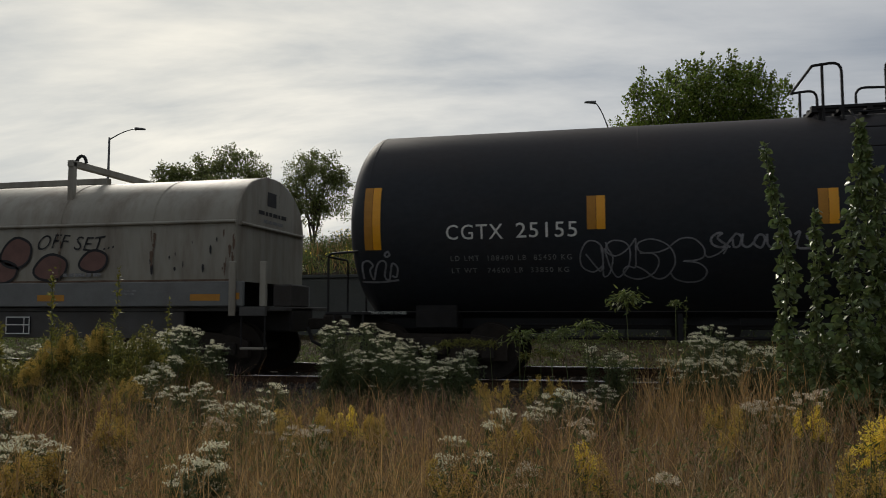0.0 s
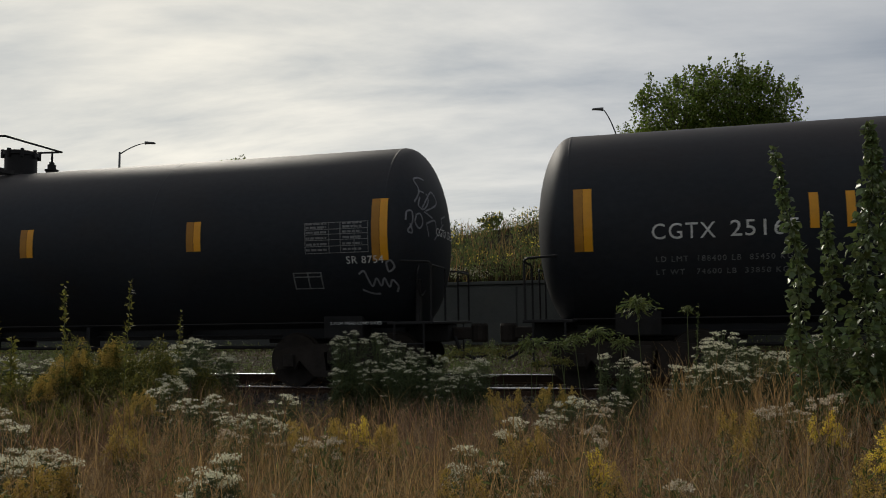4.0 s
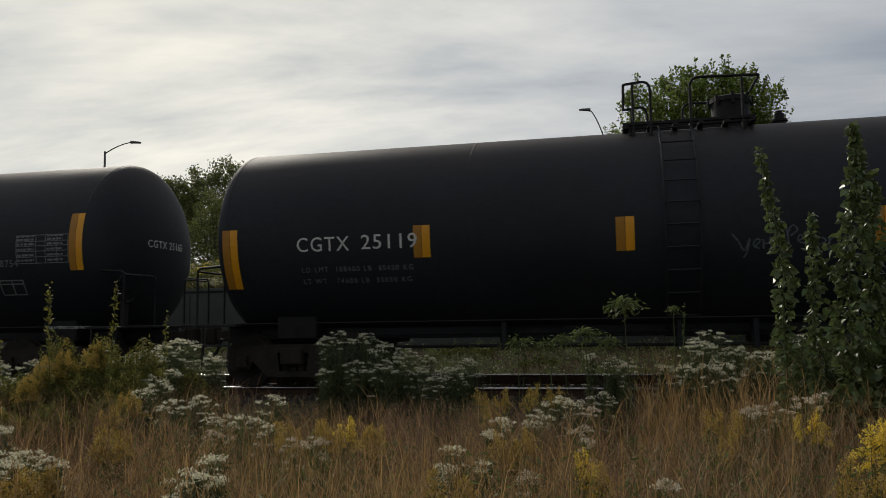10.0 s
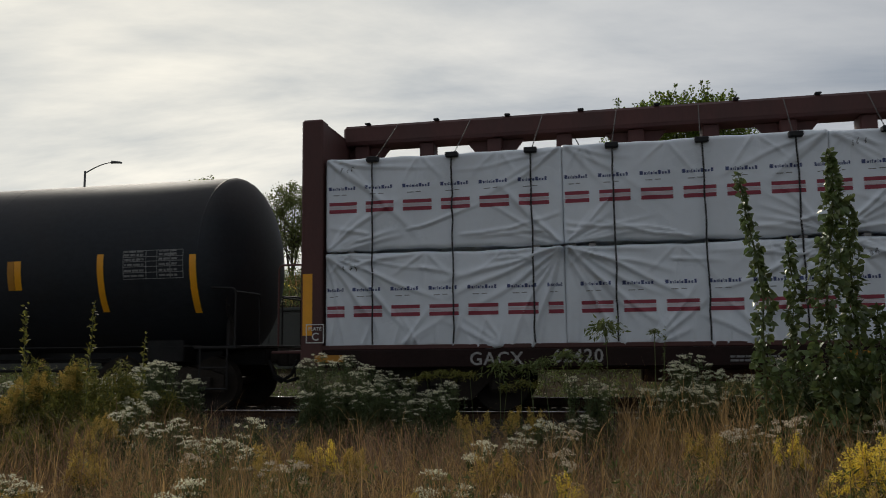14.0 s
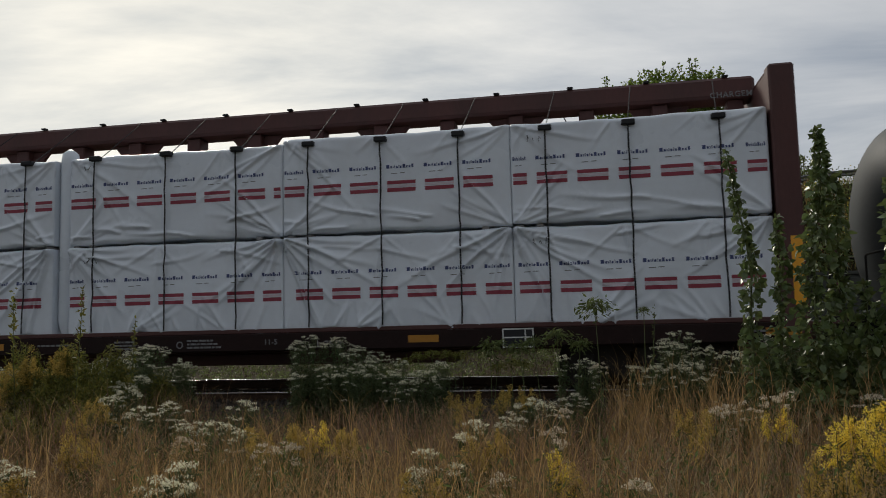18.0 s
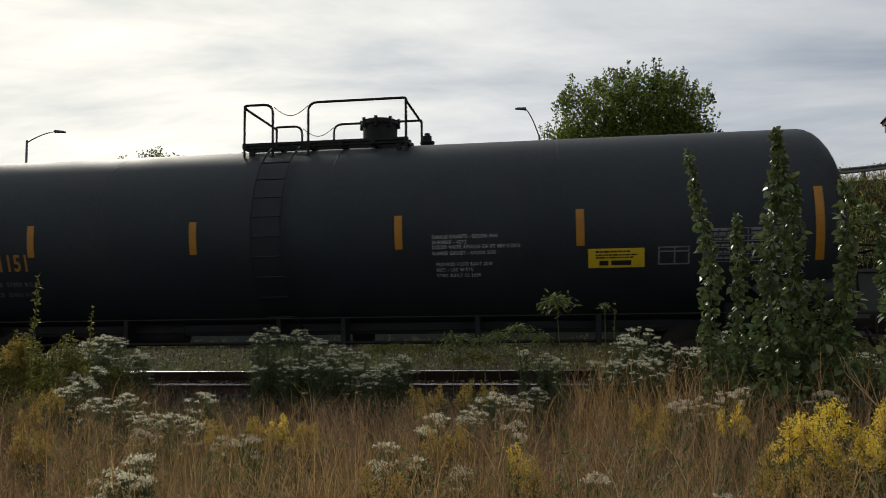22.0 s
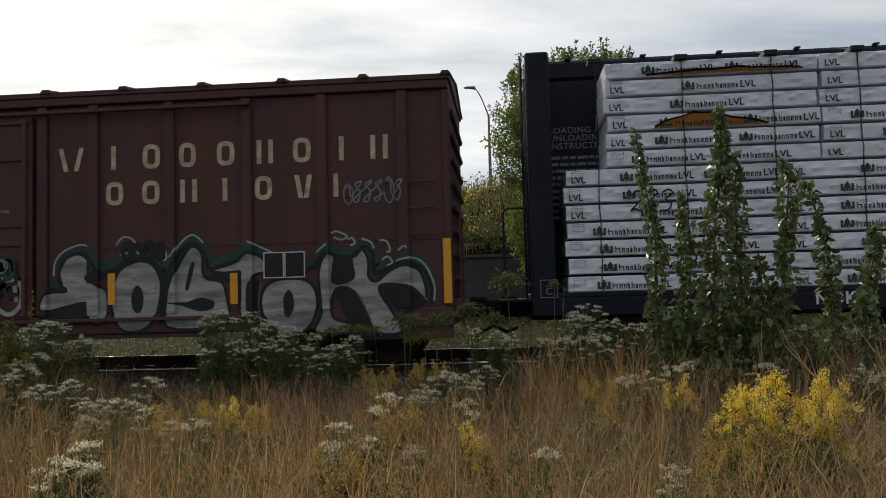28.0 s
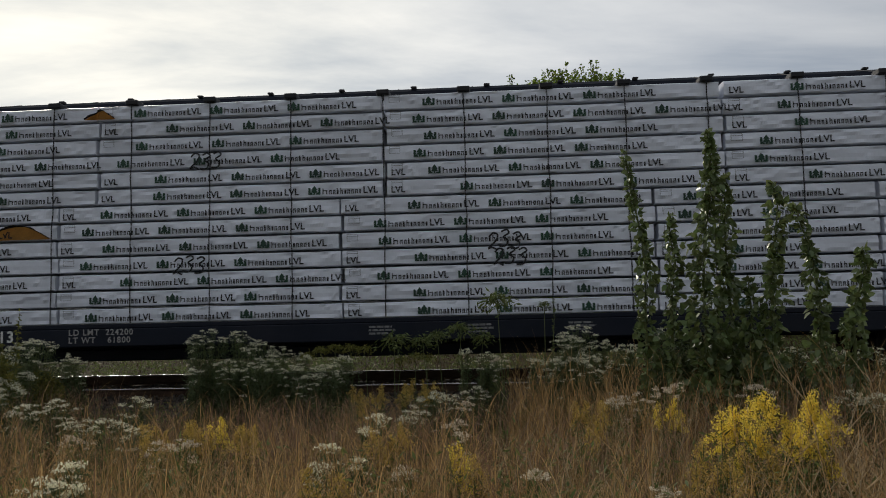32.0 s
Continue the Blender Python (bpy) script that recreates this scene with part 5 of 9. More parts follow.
    for dx in (-0.165, 0.165):
        paint_on_side(strip(0.32, 0.4, 2), "stencil_panel", M_INK, car, 5.685 + dx, 1.60, 0.024, "black stencil panel")
        paint_on_side(frame_lines(0.32, 0.4, 0.016), "stencil_frame", M_WHITE, car, 5.685 + dx, 1.60, 0.026)
    return car


def block_letter(car, x, z, w, h, kind):
    """A plain cream shape of a letter's size: one bar, a pair of bars, upright or slanting, or a rounded ring."""
    b = bmesh.new()
    t = 0.075
    if kind == "ring":
        strokes(b, curve_points([(t / 2, h * 0.25), (t / 2, h * 0.75), (w * 0.32, h - t / 2), (w * 0.68, h - t / 2), (w - t / 2, h * 0.75), (w - t / 2, h * 0.25), (w * 0.68, t / 2), (w * 0.32, t / 2)], 3, True), t, 0, True)
    else:
        bars = {"bar": [(0, 0)], "pair": [(0, 0), (w - t, w - t)], "slant": [(w * 0.22, 0), (w * 0.78 - t, w - t)]}[kind]
        for low, top in bars:
            b.faces.new([b.verts.new(p) for p in ((low, 0, 0), (low + t, 0, 0), (top + t, h, 0), (top, h, 0))])
    paint_on_side(b, "name_block", M_CREAM, car, x, z, 0.002, "worn cream painted shape")


SIDE_POSTS = (-7.55, -6.33, -5.08, -3.92, -2.71, -1.66, 1.80, 2.64, 3.88, 5.11, 6.3, 7.55)


def paint_on_side(bm, name, mat, car, x, z, lift=0.0, label=""):
    """Paint drawn in the xy plane, laid over the side sheets and the posts that stand proud of them."""
    for v in bm.verts:
        v.co = Vector((v.co.x + x, lift + v.co.z, v.co.y + z))
    for p in SIDE_POSTS:
        for e in (-0.092, -0.0865, 0.0865, 0.092):
            bmesh.ops.bisect_plane(bm, geom=bm.verts[:] + bm.edges[:] + bm.faces[:], plane_co=(p + e, 0, 0), plane_no=(1, 0, 0))
    for q in (0.895, 0.901):
        bmesh.ops.bisect_plane(bm, geom=bm.verts[:] + bm.edges[:] + bm.faces[:], plane_co=(0, 0, q), plane_no=(0, 0, 1))
    for v in bm.verts:
        if v.co.z < 0.898:
            base = -1.5045
        elif -1.5 < v.co.x < 1.66:
            base = -1.5965
        else:
            base = -1.5345 if any(abs(v.co.x - p) < 0.089 for p in SIDE_POSTS) else -1.4655
        v.co.y = base - v.co.y
    return part(name, bm, mat, car, label)


def graffiti(car):
    """Two runs of swelling silver letters with black gaps and shadows, a dark green band and a thin white line along their tops."""
    count = [0]

    def lay(b, name, mat, lift, label):
        count[0] += 1
        paint_on_side(b, name, mat, car, 0, 0, lift + 0.00002 * count[0], label)

    def fill(shape):
        b = bmesh.new()
        face_of(b, curve_points(shape, 3, True))
        lay(b, "graffiti_fill", M_SILVER, 0.003, "dull silver sprayed fill")
        b = bmesh.new()
        strokes(b, curve_points(shape, 4, True), 0.045, 0, True)
        lay(b, "graffiti_outline", M_INK, 0.0055, "black sprayed outline")

    def halo(shape):
        b = bmesh.new()
        strokes(b, curve_points(shape, 5), 0.17)
        lay(b, "graffiti_halo", M_TEAL, 0.001, "dark green sprayed band")
        b = bmesh.new()
        strokes(b, [(p, q - 0.06) for p, q in curve_points(shape, 5)], 0.06)
        lay(b, "graffiti_outline", M_INK, 0.0075, "black sprayed outline")

    def line(shape):
        b = bmesh.new()
        strokes(b, curve_points(shape, 6), 0.03)
        lay(b, "graffiti_edge_line", M_EDGE, 0.0095, "thin white sprayed line")

    def dark(shape):
        b = bmesh.new()
        face_of(b, curve_points(shape, 3, True))
        lay(b, "graffiti_shadow", M_INK, 0.0065, "black sprayed shadow")
        if len(shape) > 5:
            b = bmesh.new()
            strokes(b, curve_points(shape[1:4], 4), 0.014)
            lay(b, "graffiti_highlight", M_TAG, 0.0085, "pale sprayed edge line")

    def patched(shape):
        b = bmesh.new()
        face_of(b, shape)
        lay(b, "paint_patch", M_BROWN_OLD, 0.0115, "brown repainted patch")
    # the run of letters before the door
    fill([(-8.08, 0.68), (-7.94, 1.03), (-7.61, 1.30), (-7.16, 1.50), (-6.89, 1.79), (-6.63, 2.02), (-6.47, 2.07), (-6.34, 1.79), (-6.23, 1.79), (-6.11, 1.99), (-5.95, 1.99), (-5.86, 1.62), (-5.63, 1.15), (-5.50, 0.76), (-5.36, 1.01), (-5.25, 1.35), (-5.06, 1.68), (-4.80, 1.93), (-4.73, 1.76), (-4.67, 1.46), (-4.55, 1.67), (-4.34, 1.73), (-4.18, 1.66), (-4.02, 1.31), (-3.91, 0.98), (-3.74, 1.29), (-3.50, 1.74), (-3.32, 1.98), (-3.23, 1.91), (-3.11, 1.58), (-2.91, 1.41), (-2.75, 1.40), (-2.63, 1.03), (-2.55, 0.44), (-8.08, 0.54)])
    halo([(-8.02, 1.07), (-7.80, 1.31), (-7.45, 1.46), (-7.14, 1.59), (-6.89, 1.86), (-6.68, 2.09), (-6.48, 2.14), (-6.37, 2.02), (-6.28, 1.74), (-6.21, 1.89), (-6.10, 2.06), (-5.95, 2.09), (-5.88, 1.96)])
    halo([(-5.86, 1.60), (-5.69, 1.40), (-5.47, 1.35), (-5.35, 1.45), (-5.10, 1.72), (-4.80, 2.00)])
    halo([(-4.71, 1.82), (-4.63, 1.58), (-4.49, 1.77), (-4.29, 1.81), (-4.16, 1.67), (-4.02, 1.50), (-3.87, 1.53), (-3.71, 1.66), (-3.51, 1.84), (-3.32, 2.03), (-3.22, 1.98)])
    halo([(-3.12, 1.71), (-3.01, 1.50), (-2.79, 1.53), (-2.58, 1.51)])
    line([(-8.02, 1.25), (-7.75, 1.41), (-7.36, 1.56), (-6.98, 1.86), (-6.75, 2.17), (-6.50, 2.25), (-6.36, 2.15)])
    line([(-6.23, 1.93), (-6.15, 2.13), (-5.98, 2.19), (-5.86, 2.05), (-5.85, 1.89)])
    line([(-5.56, 1.65), (-5.48, 1.56), (-5.39, 1.59), (-5.37, 1.71), (-5.46, 1.80), (-5.54, 1.73)])
    line([(-5.21, 1.60), (-5.01, 1.80), (-4.77, 2.10), (-4.70, 2.01)])
    line([(-4.59, 1.94), (-4.45, 2.02), (-4.28, 2.00), (-4.34, 1.90), (-4.47, 1.87)])
    line([(-4.20, 1.99), (-4.10, 2.01), (-4.05, 1.92), (-4.14, 1.87)])
    line([(-3.85, 1.60), (-3.69, 1.73), (-3.49, 1.94), (-3.32, 2.10), (-3.22, 2.06), (-3.16, 1.91)])
    line([(-3.06, 2.01), (-2.97, 2.04), (-2.94, 1.97), (-3.01, 1.91), (-3.08, 1.96)])
    line([(-6.36, 2.19), (-6.27, 2.24), (-6.24, 2.15), (-6.31, 2.10)])
    dark([(-6.32, 1.81), (-6.44, 1.52), (-6.71, 1.30), (-6.26, 1.23), (-6.21, 1.63)])
    dark([(-7.09, 0.54), (-6.93, 0.96), (-6.68, 1.17), (-6.30, 1.14), (-6.13, 0.90), (-6.04, 0.52)])
    dark([(-5.89, 1.58), (-5.64, 1.26), (-5.36, 1.05), (-5.48, 0.81), (-5.66, 1.09)])
    dark([(-4.62, 1.74), (-4.39, 1.56), (-4.35, 1.16), (-4.41, 0.91), (-4.63, 0.76), (-4.82, 0.86), (-4.87, 1.08), (-4.72, 1.42)])
    dark([(-4.25, 1.64), (-4.03, 1.25), (-3.89, 0.86), (-3.65, 1.29), (-3.50, 1.70), (-3.76, 1.41), (-3.90, 1.16)])
    dark([(-3.50, 1.25), (-3.43, 1.47), (-3.01, 1.49), (-3.15, 1.27)])
    dark([(-3.49, 0.78), (-3.41, 1.05), (-3.08, 1.04), (-3.00, 0.79), (-3.23, 0.70)])
    dark([(-8.07, 0.69), (-7.90, 1.02), (-7.56, 1.13), (-7.26, 1.18), (-7.52, 0.96), (-7.70, 0.72), (-7.78, 0.55)])
    dark([(-2.85, 0.94), (-2.63, 1.06), (-2.38, 0.56), (-2.54, 0.57)])
    dark([(-5.24, 1.59), (-5.18, 1.52), (-5.26, 1.04), (-5.37, 0.76), (-5.41, 1.01), (-5.33, 1.35)])
    patched([(-7.07, 1.92), (-6.40, 1.90), (-6.41, 1.57), (-7.07, 1.59)])
    patched([(-6.19, 1.89), (-5.63, 1.87), (-5.63, 1.55), (-6.20, 1.56)])
    patched([(-3.47, 1.87), (-2.93, 1.87), (-2.95, 1.50), (-3.49, 1.52)])
    # the run of letters behind the door
    fill([(1.82, 0.98), (1.87, 1.26), (2.19, 1.29), (2.06, 1.44), (2.11, 1.70), (2.26, 1.86), (2.45, 1.85), (2.58, 1.69), (2.54, 1.51), (2.72, 1.36), (2.85, 1.24), (2.82, 0.78), (2.48, 0.84), (2.50, 1.10)])
    fill([(2.91, 1.06), (2.96, 1.41), (3.09, 1.62), (3.36, 1.73), (3.59, 1.66), (3.72, 1.39), (3.69, 1.04), (3.58, 0.76), (3.35, 0.63), (3.07, 0.69)])
    fill([(3.82, 0.70), (3.86, 1.30), (4.04, 1.71), (4.22, 1.93), (4.38, 1.81), (4.41, 1.46), (4.69, 1.36), (4.77, 1.13), (4.81, 0.82), (4.68, 0.68)])
    fill([(4.51, 1.54), (4.87, 1.65), (5.12, 1.81), (5.35, 1.72), (5.37, 1.50), (5.19, 1.42), (5.16, 0.89), (4.97, 0.90), (4.97, 1.42)])
    fill([(5.31, 0.95), (5.36, 1.24), (5.56, 1.37), (5.92, 1.38), (6.13, 1.26), (6.19, 0.97), (6.08, 0.66), (5.81, 0.53), (5.51, 0.63)])
    fill([(6.23, 1.47), (6.36, 1.76), (6.47, 1.68), (6.44, 1.31), (6.75, 1.37), (6.73, 1.67), (6.89, 1.80), (6.99, 1.64), (6.99, 1.38), (7.12, 1.31), (7.34, 1.48), (7.58, 1.54), (7.79, 1.42), (7.87, 1.10), (7.79, 1.01), (7.45, 1.24), (7.14, 1.20), (7.39, 0.77), (7.49, 0.53), (7.09, 0.54), (6.87, 0.95), (6.70, 1.20), (6.46, 1.18), (6.43, 0.79), (6.69, 0.68), (6.74, 0.55), (6.17, 0.56), (6.26, 0.87)])
    halo([(1.91, 1.39), (2.10, 1.40), (2.06, 1.65), (2.17, 1.86), (2.39, 1.94), (2.58, 1.85), (2.74, 1.63), (2.95, 1.66), (3.15, 1.78), (3.41, 1.82), (3.64, 1.73), (3.79, 1.49), (3.91, 1.70), (4.06, 1.94), (4.24, 2.04), (4.40, 1.90), (4.49, 1.63)])
    halo([(4.51, 1.61), (4.73, 1.69), (4.94, 1.75), (5.12, 1.87), (5.35, 1.78), (5.48, 1.60)])
    halo([(6.01, 1.58), (6.15, 1.63), (6.33, 1.83), (6.54, 1.76), (6.78, 1.77), (6.91, 1.90), (7.05, 1.81), (7.09, 1.50), (7.32, 1.58), (7.58, 1.64), (7.82, 1.54), (7.95, 1.27), (7.94, 0.99)])
    line([(1.98, 1.53), (2.00, 1.74), (2.13, 1.91), (2.39, 2.01), (2.56, 1.99)])
    line([(3.00, 1.99), (3.11, 2.11), (3.24, 2.09), (3.33, 2.00)])
    line([(3.75, 1.86), (3.82, 1.88), (3.84, 1.75), (3.77, 1.72)])
    line([(3.88, 1.77), (4.06, 2.01), (4.24, 2.11), (4.41, 1.98)])
    line([(5.12, 1.98), (5.39, 1.85), (5.50, 1.79)])
    line([(6.19, 1.77), (6.35, 1.90)])
    line([(6.42, 2.06), (6.51, 2.09), (6.67, 2.01), (6.58, 1.96), (6.46, 2.00)])
    line([(6.89, 1.97), (7.03, 1.91), (7.08, 1.81)])
    line([(7.17, 1.93), (7.28, 1.91), (7.33, 1.77), (7.27, 1.75)])
    line([(7.20, 1.63), (7.29, 1.68), (7.36, 1.59), (7.27, 1.54)])
    line([(7.41, 1.61), (7.67, 1.65), (7.86, 1.53), (7.99, 1.23), (7.98, 0.99)])
    line([(7.45, 1.76), (7.55, 1.83), (7.59, 1.79)])
    line([(3.06, 1.83), (3.28, 1.88), (3.42, 1.82)])
    line([(6.68, 1.96), (6.75, 1.98), (6.79, 1.90), (6.72, 1.87)])
    dark([(1.80, 0.80), (1.87, 0.94), (2.39, 1.09), (2.55, 0.93), (2.56, 0.75)])
    dark([(2.47, 1.50), (2.63, 1.60), (2.95, 1.55), (2.82, 1.47), (2.58, 1.40)])
    dark([(3.81, 1.07), (4.13, 1.07), (4.36, 1.14), (4.55, 1.09), (4.55, 0.96), (4.31, 0.93), (4.04, 1.02)])
    dark([(4.42, 1.46), (4.98, 1.54), (4.96, 1.35), (4.60, 1.40)])
    dark([(6.48, 1.18), (6.79, 1.17), (7.00, 0.78), (7.07, 0.49), (6.74, 0.49), (6.64, 0.79)])
    dark([(7.12, 1.22), (7.40, 1.28), (7.66, 1.22), (7.88, 1.00), (7.74, 0.88), (7.44, 0.84)])
    dark([(6.45, 1.67), (6.71, 1.63), (6.71, 1.37), (6.46, 1.34)])
    dark([(5.12, 1.35), (5.31, 1.34), (5.27, 0.95), (5.37, 0.56), (5.18, 0.57), (5.09, 0.96)])
    dark([(3.71, 1.39), (3.86, 1.38), (3.82, 0.86), (3.71, 0.76)])
    dark([(4.20, 1.66), (4.26, 1.64), (4.16, 1.27), (4.11, 1.29)])
    for x, z, w, h in ((3.34, 1.135, 0.10, 0.22), (5.74, 1.01, 0.085, 0.21)):
        dark([(x + w * math.cos(a), z + h * math.sin(a)) for a in np.linspace(0, 2 * math.pi, 9)[:-1]])
    # rough lettering and loops across the door and above the letters
    for i, (x, z, w, h, n, m) in enumerate(((-1.35, 0.95, 2.9, 0.65, 6, M_SILVER), (-1.2, 1.2, 2.7, 0.45, 9, M_INK), (-0.5, 1.55, 0.9, 0.35, 4, M_TEAL), (0.5, 1.5, 0.9, 0.4, 5, M_TEAL), (-0.4, 1.62, 1.1, 0.3, 5, M_TAG), (0.7, 1.6, 0.6, 0.25, 3, M_TAG),
                                            (-7.75, 2.12, 0.55, 0.62, 5, M_TAG), (6.62, 2.5, 0.95, 0.4, 6, M_TAG), (-2.55, 2.0, 0.85, 0.28, 4, M_TAG), (-8.2, 1.5, 1.05, 0.4, 6, M_TAG), (-1.9, 1.2, 0.35, 0.5, 3, M_TEAL), (3.1, 1.75, 0.7, 0.3, 4, M_INK))):
        paint_on_side(scribble(60 + i, w, h, n, 0.07 if m in (M_SILVER, M_INK, M_TEAL) else 0.026), "graffiti_tag", m, car, x, z, 0.0125 + 0.0003 * i, "rough sprayed scrawl")


box_car(K * 108.15)


# ---- centre-beam flat cars ----
def centrebeam_car(place, label, paint, posts):
    car = make_car("centrebeam_flat_car", place, label, "flat car")
    half = 11.9
    part("deck", boxes((-half, -1.46, 0.98, half, 1.46, 1.05), bevel=0.01), paint, car)
    for sy in (-1, 1):
        part("side_sill", boxes((-half, min(sy * 1.36, sy * 1.47), 0.70, half, max(sy * 1.36, sy * 1.47), 0.978), bevel=0.015), M_SILL if paint is M_BROWN else paint, car)
    part("centre_sill", boxes((-half, -0.35, 0.62, half, 0.35, 0.978), bevel=0.02), paint, car)
    part("fish_belly", boxes((-6.6, -0.25, 0.42, 6.6, 0.25, 0.618), bevel=0.02), paint, car)
    # centre beam: chords, posts, gussets
    beam = part("top_chord", boxes((-half + 0.3, -0.30, 4.58, half - 0.3, 0.30, 4.92), bevel=0.05), paint, car)
    part("lower_chord", boxes((-half + 0.3, -0.16, 1.053, half - 0.3, 0.16, 1.25), bevel=0.02), paint, car)
    for i, x in enumerate(posts):
        part("beam_post", boxes((x - 0.13, -0.17, 1.252, x + 0.13, 0.17, 4.577), bevel=0.02), paint, car)
        if i % 2 == 0:
            for sgn in (-1, 1):
                b = bmesh.new()
                vs = [(x + sgn * 0.132, 4.556), (x + sgn * 0.5, 4.556), (x + sgn * 0.132, 4.1)]
                for yy in (-0.03, 0.03):
                    b.verts.ensure_lookup_table()
                    b.faces.new([b.verts.new((p, yy, q)) for p, q in vs])
                b.verts.ensure_lookup_table()
                for k in range(3):
                    b.faces.new((b.verts[k], b.verts[(k + 1) % 3], b.verts[3 + (k + 1) % 3], b.verts[3 + k]))
                bmesh.ops.recalc_face_normals(b, faces=b.faces)
                part("gusset", b, paint, car)
    for i in range(19):
        x = -half + 0.75 + i * (2 * half - 1.5) / 18
        part("strap_winch", boxes((x - 0.05, -0.31, 4.922, x + 0.05, -0.22, 4.955), bevel=0.01), M_BLACK, beam)
    for s in (-1, 1):
        for sy in (-1, 1):
            part("bulkhead_post", boxes((min(s * (half - 0.36), s * half), min(sy * 1.22, sy * 1.5), 0.7, max(s * (half - 0.36), s * half), max(sy * 1.22, sy * 1.5), 4.72), bevel=0.03), paint, car)
        part("bulkhead_sheet", boxes((min(s * (half - 0.34), s * (half - 0.28)), -1.218, 1.052, max(s * (half - 0.34), s * (half - 0.28)), 1.218, 4.66), bevel=0.005), paint, car)
        for y in (-0.42, 0.42):
            part("bulkhead_stiffener", boxes((min(s * (half - 0.277), s * half), y - 0.07, 1.052, max(s * (half - 0.277), s * half), y + 0.07, 4.6), bevel=0.01), paint, car)
        for z in (1.6, 2.3, 3.0, 3.7, 4.45):
            part("bulkhead_rib", boxes((min(s * (half - 0.277), s * (half - 0.1)), -1.217, z - 0.05, max(s * (half - 0.277), s * (half - 0.1)), 1.217, z + 0.05), bevel=0.01), paint, car)
        part("bulkhead_cap", boxes((min(s * (half - 0.34), s * (half - 0.02)), -1.217, 4.662, max(s * (half - 0.34), s * (half - 0.02)), 1.217, 4.70), bevel=0.01), paint, car)
        b = bmesh.new()
        for y in (-1.12, -0.72):
            tube(b, [(s * (half + 0.06), y, 0.85), (s * (half + 0.06), y, 4.75)], 0.017, 6)
        for z in np.arange(1.0, 4.7, 0.4):
            tube(b, [(s * (half + 0.06), -1.12, z), (s * (half + 0.06), -0.72, z)], 0.014, 6)
        part("end_ladder", b, paint, car)
        b = bmesh.new()
        tube(b, rounded([(s * (half + 0.02), -1.42, 2.35), (s * (half + 0.4), -1.42, 2.35), (s * (half + 0.4), -1.42, 1.05)], 0.1), 0.018, 6)
        part("end_hand_rail", b, paint, car)
        part("end_platform", boxes((min(s * half, s * (half + 0.5)), -1.45, 0.93, max(s * half, s * (half + 0.5)), 1.45, 0.975), bevel=0.008), paint, car)
        part("draft_sill", boxes((min(s * half, s * (half + 0.45)), -0.3, 0.68, max(s * half, s * (half + 0.45)), 0.3, 0.928), bevel=0.02), paint, car)
        add_truck(car, s * 9.7)
        add_coupler(car, s * (half + 0.4), s)
        if paint is M_BROWN:
            flat_on_side(strip(0.16, 0.98, 4), "reflector", M_ORANGE, car, s * (half - 0.12), 1.7, -1.503, "orange reflective strip")
    for x in (-11.41, -3.8, -1.23, 6.33, 11.53) if paint is M_BROWN else ():
        flat_on_side(strip(0.48, 0.11, 1), "reflector", M_ORANGE_DULL, car, x, 0.845, -1.503 if abs(x) > 11 else -1.473, "dulled orange reflective strip")
    return car


CB1, CB2 = 67.48, 130.4
flat1 = centrebeam_car(K * CB1, "red-brown centre-beam flat car loaded with wrapped boards", M_BROWN, [-11.3 + 1.19 * i for i in range(20)])
flat2 = centrebeam_car(K * CB2, "dark blue centre-beam flat car loaded with wrapped bundles", M_BLUE, [-11.3 + 1.19 * i for i in range(20)])


def on_sill(car, body, x, z, size, mat, y=-1.474, bold=0.002, spacing=1.1):
    me, w = text_mesh(body, size, spacing, bold)
    flat_on_side(me, "lettering", mat, car, x, z, y)


on_sill(flat1, "GACX", -9.18, 0.73, 0.19, M_STENCIL, bold=0.004)
on_sill(flat1, "62420", -7.93, 0.76, 0.19, M_STENCIL, bold=0.004)
on_sill(flat1, "11-5", 3.75, 0.80, 0.08, M_FADED)
on_sill(flat1, "L 75-0", 4.62, 0.74, 0.10, M_STENCIL)
for x, n, wide in ((-5.43, 2, 0.75), (-0.34, 1, 0.66), (1.09, 3, 0.48), (2.4, 3, 0.6), (11.0, 1, 0.5), (-2.63, 1, 0.25)):
    flat_on_side(word_bars([(0.055 * k, 0.03, wide * (1 - 0.12 * k)) for k in range(n)], int(abs(x) * 10)), "lettering", M_FADED, flat1, x, 0.76 if n > 1 else 0.84, -1.474 if x < 10.9 else -1.503)
b = bmesh.new()
strokes(b, [(0.05 * math.cos(a), 0.05 * math.sin(a)) for a in np.linspace(0, 6.283, 17)[:-1]], 0.02, closed=True)
flat_on_side(b, "ring_mark", M_FADED, flat1, 2.27, 0.82, -1.474)
on_sill(flat1, "CHARGEMENT", 10.9, 4.58, 0.09, M_FADED, -0.31)
b = frame_lines(0.3, 0.3, 0.015)
flat_on_side(b, "plate_mark_frame", M_WHITE, flat1, -11.65, 1.24, -1.506)
on_sill(flat1, "PLATE", -11.755, 1.29, 0.05, M_WHITE, -1.507)
on_sill(flat1, "C", -11.70, 1.13, 0.12, M_WHITE, -1.507)
part("stencil_board", boxes((7.55, -1.50, 0.68, 8.02, -1.476, 0.97)), M_INK, flat1, "black stencil board")
flat_on_side(frame_lines(0.47, 0.29, 0.02, [0.1], [0.0]), "stencil_frame", M_WHITE, flat1, 7.785, 0.825, -1.504)
flat_on_side(frame_lines(0.26, 0.27, 0.012), "plate_mark_frame", M_FADED, flat2, -11.65, 1.12, -1.506)
on_sill(flat2, "C", -11.70, 1.03, 0.1, M_FADED, -1.507)
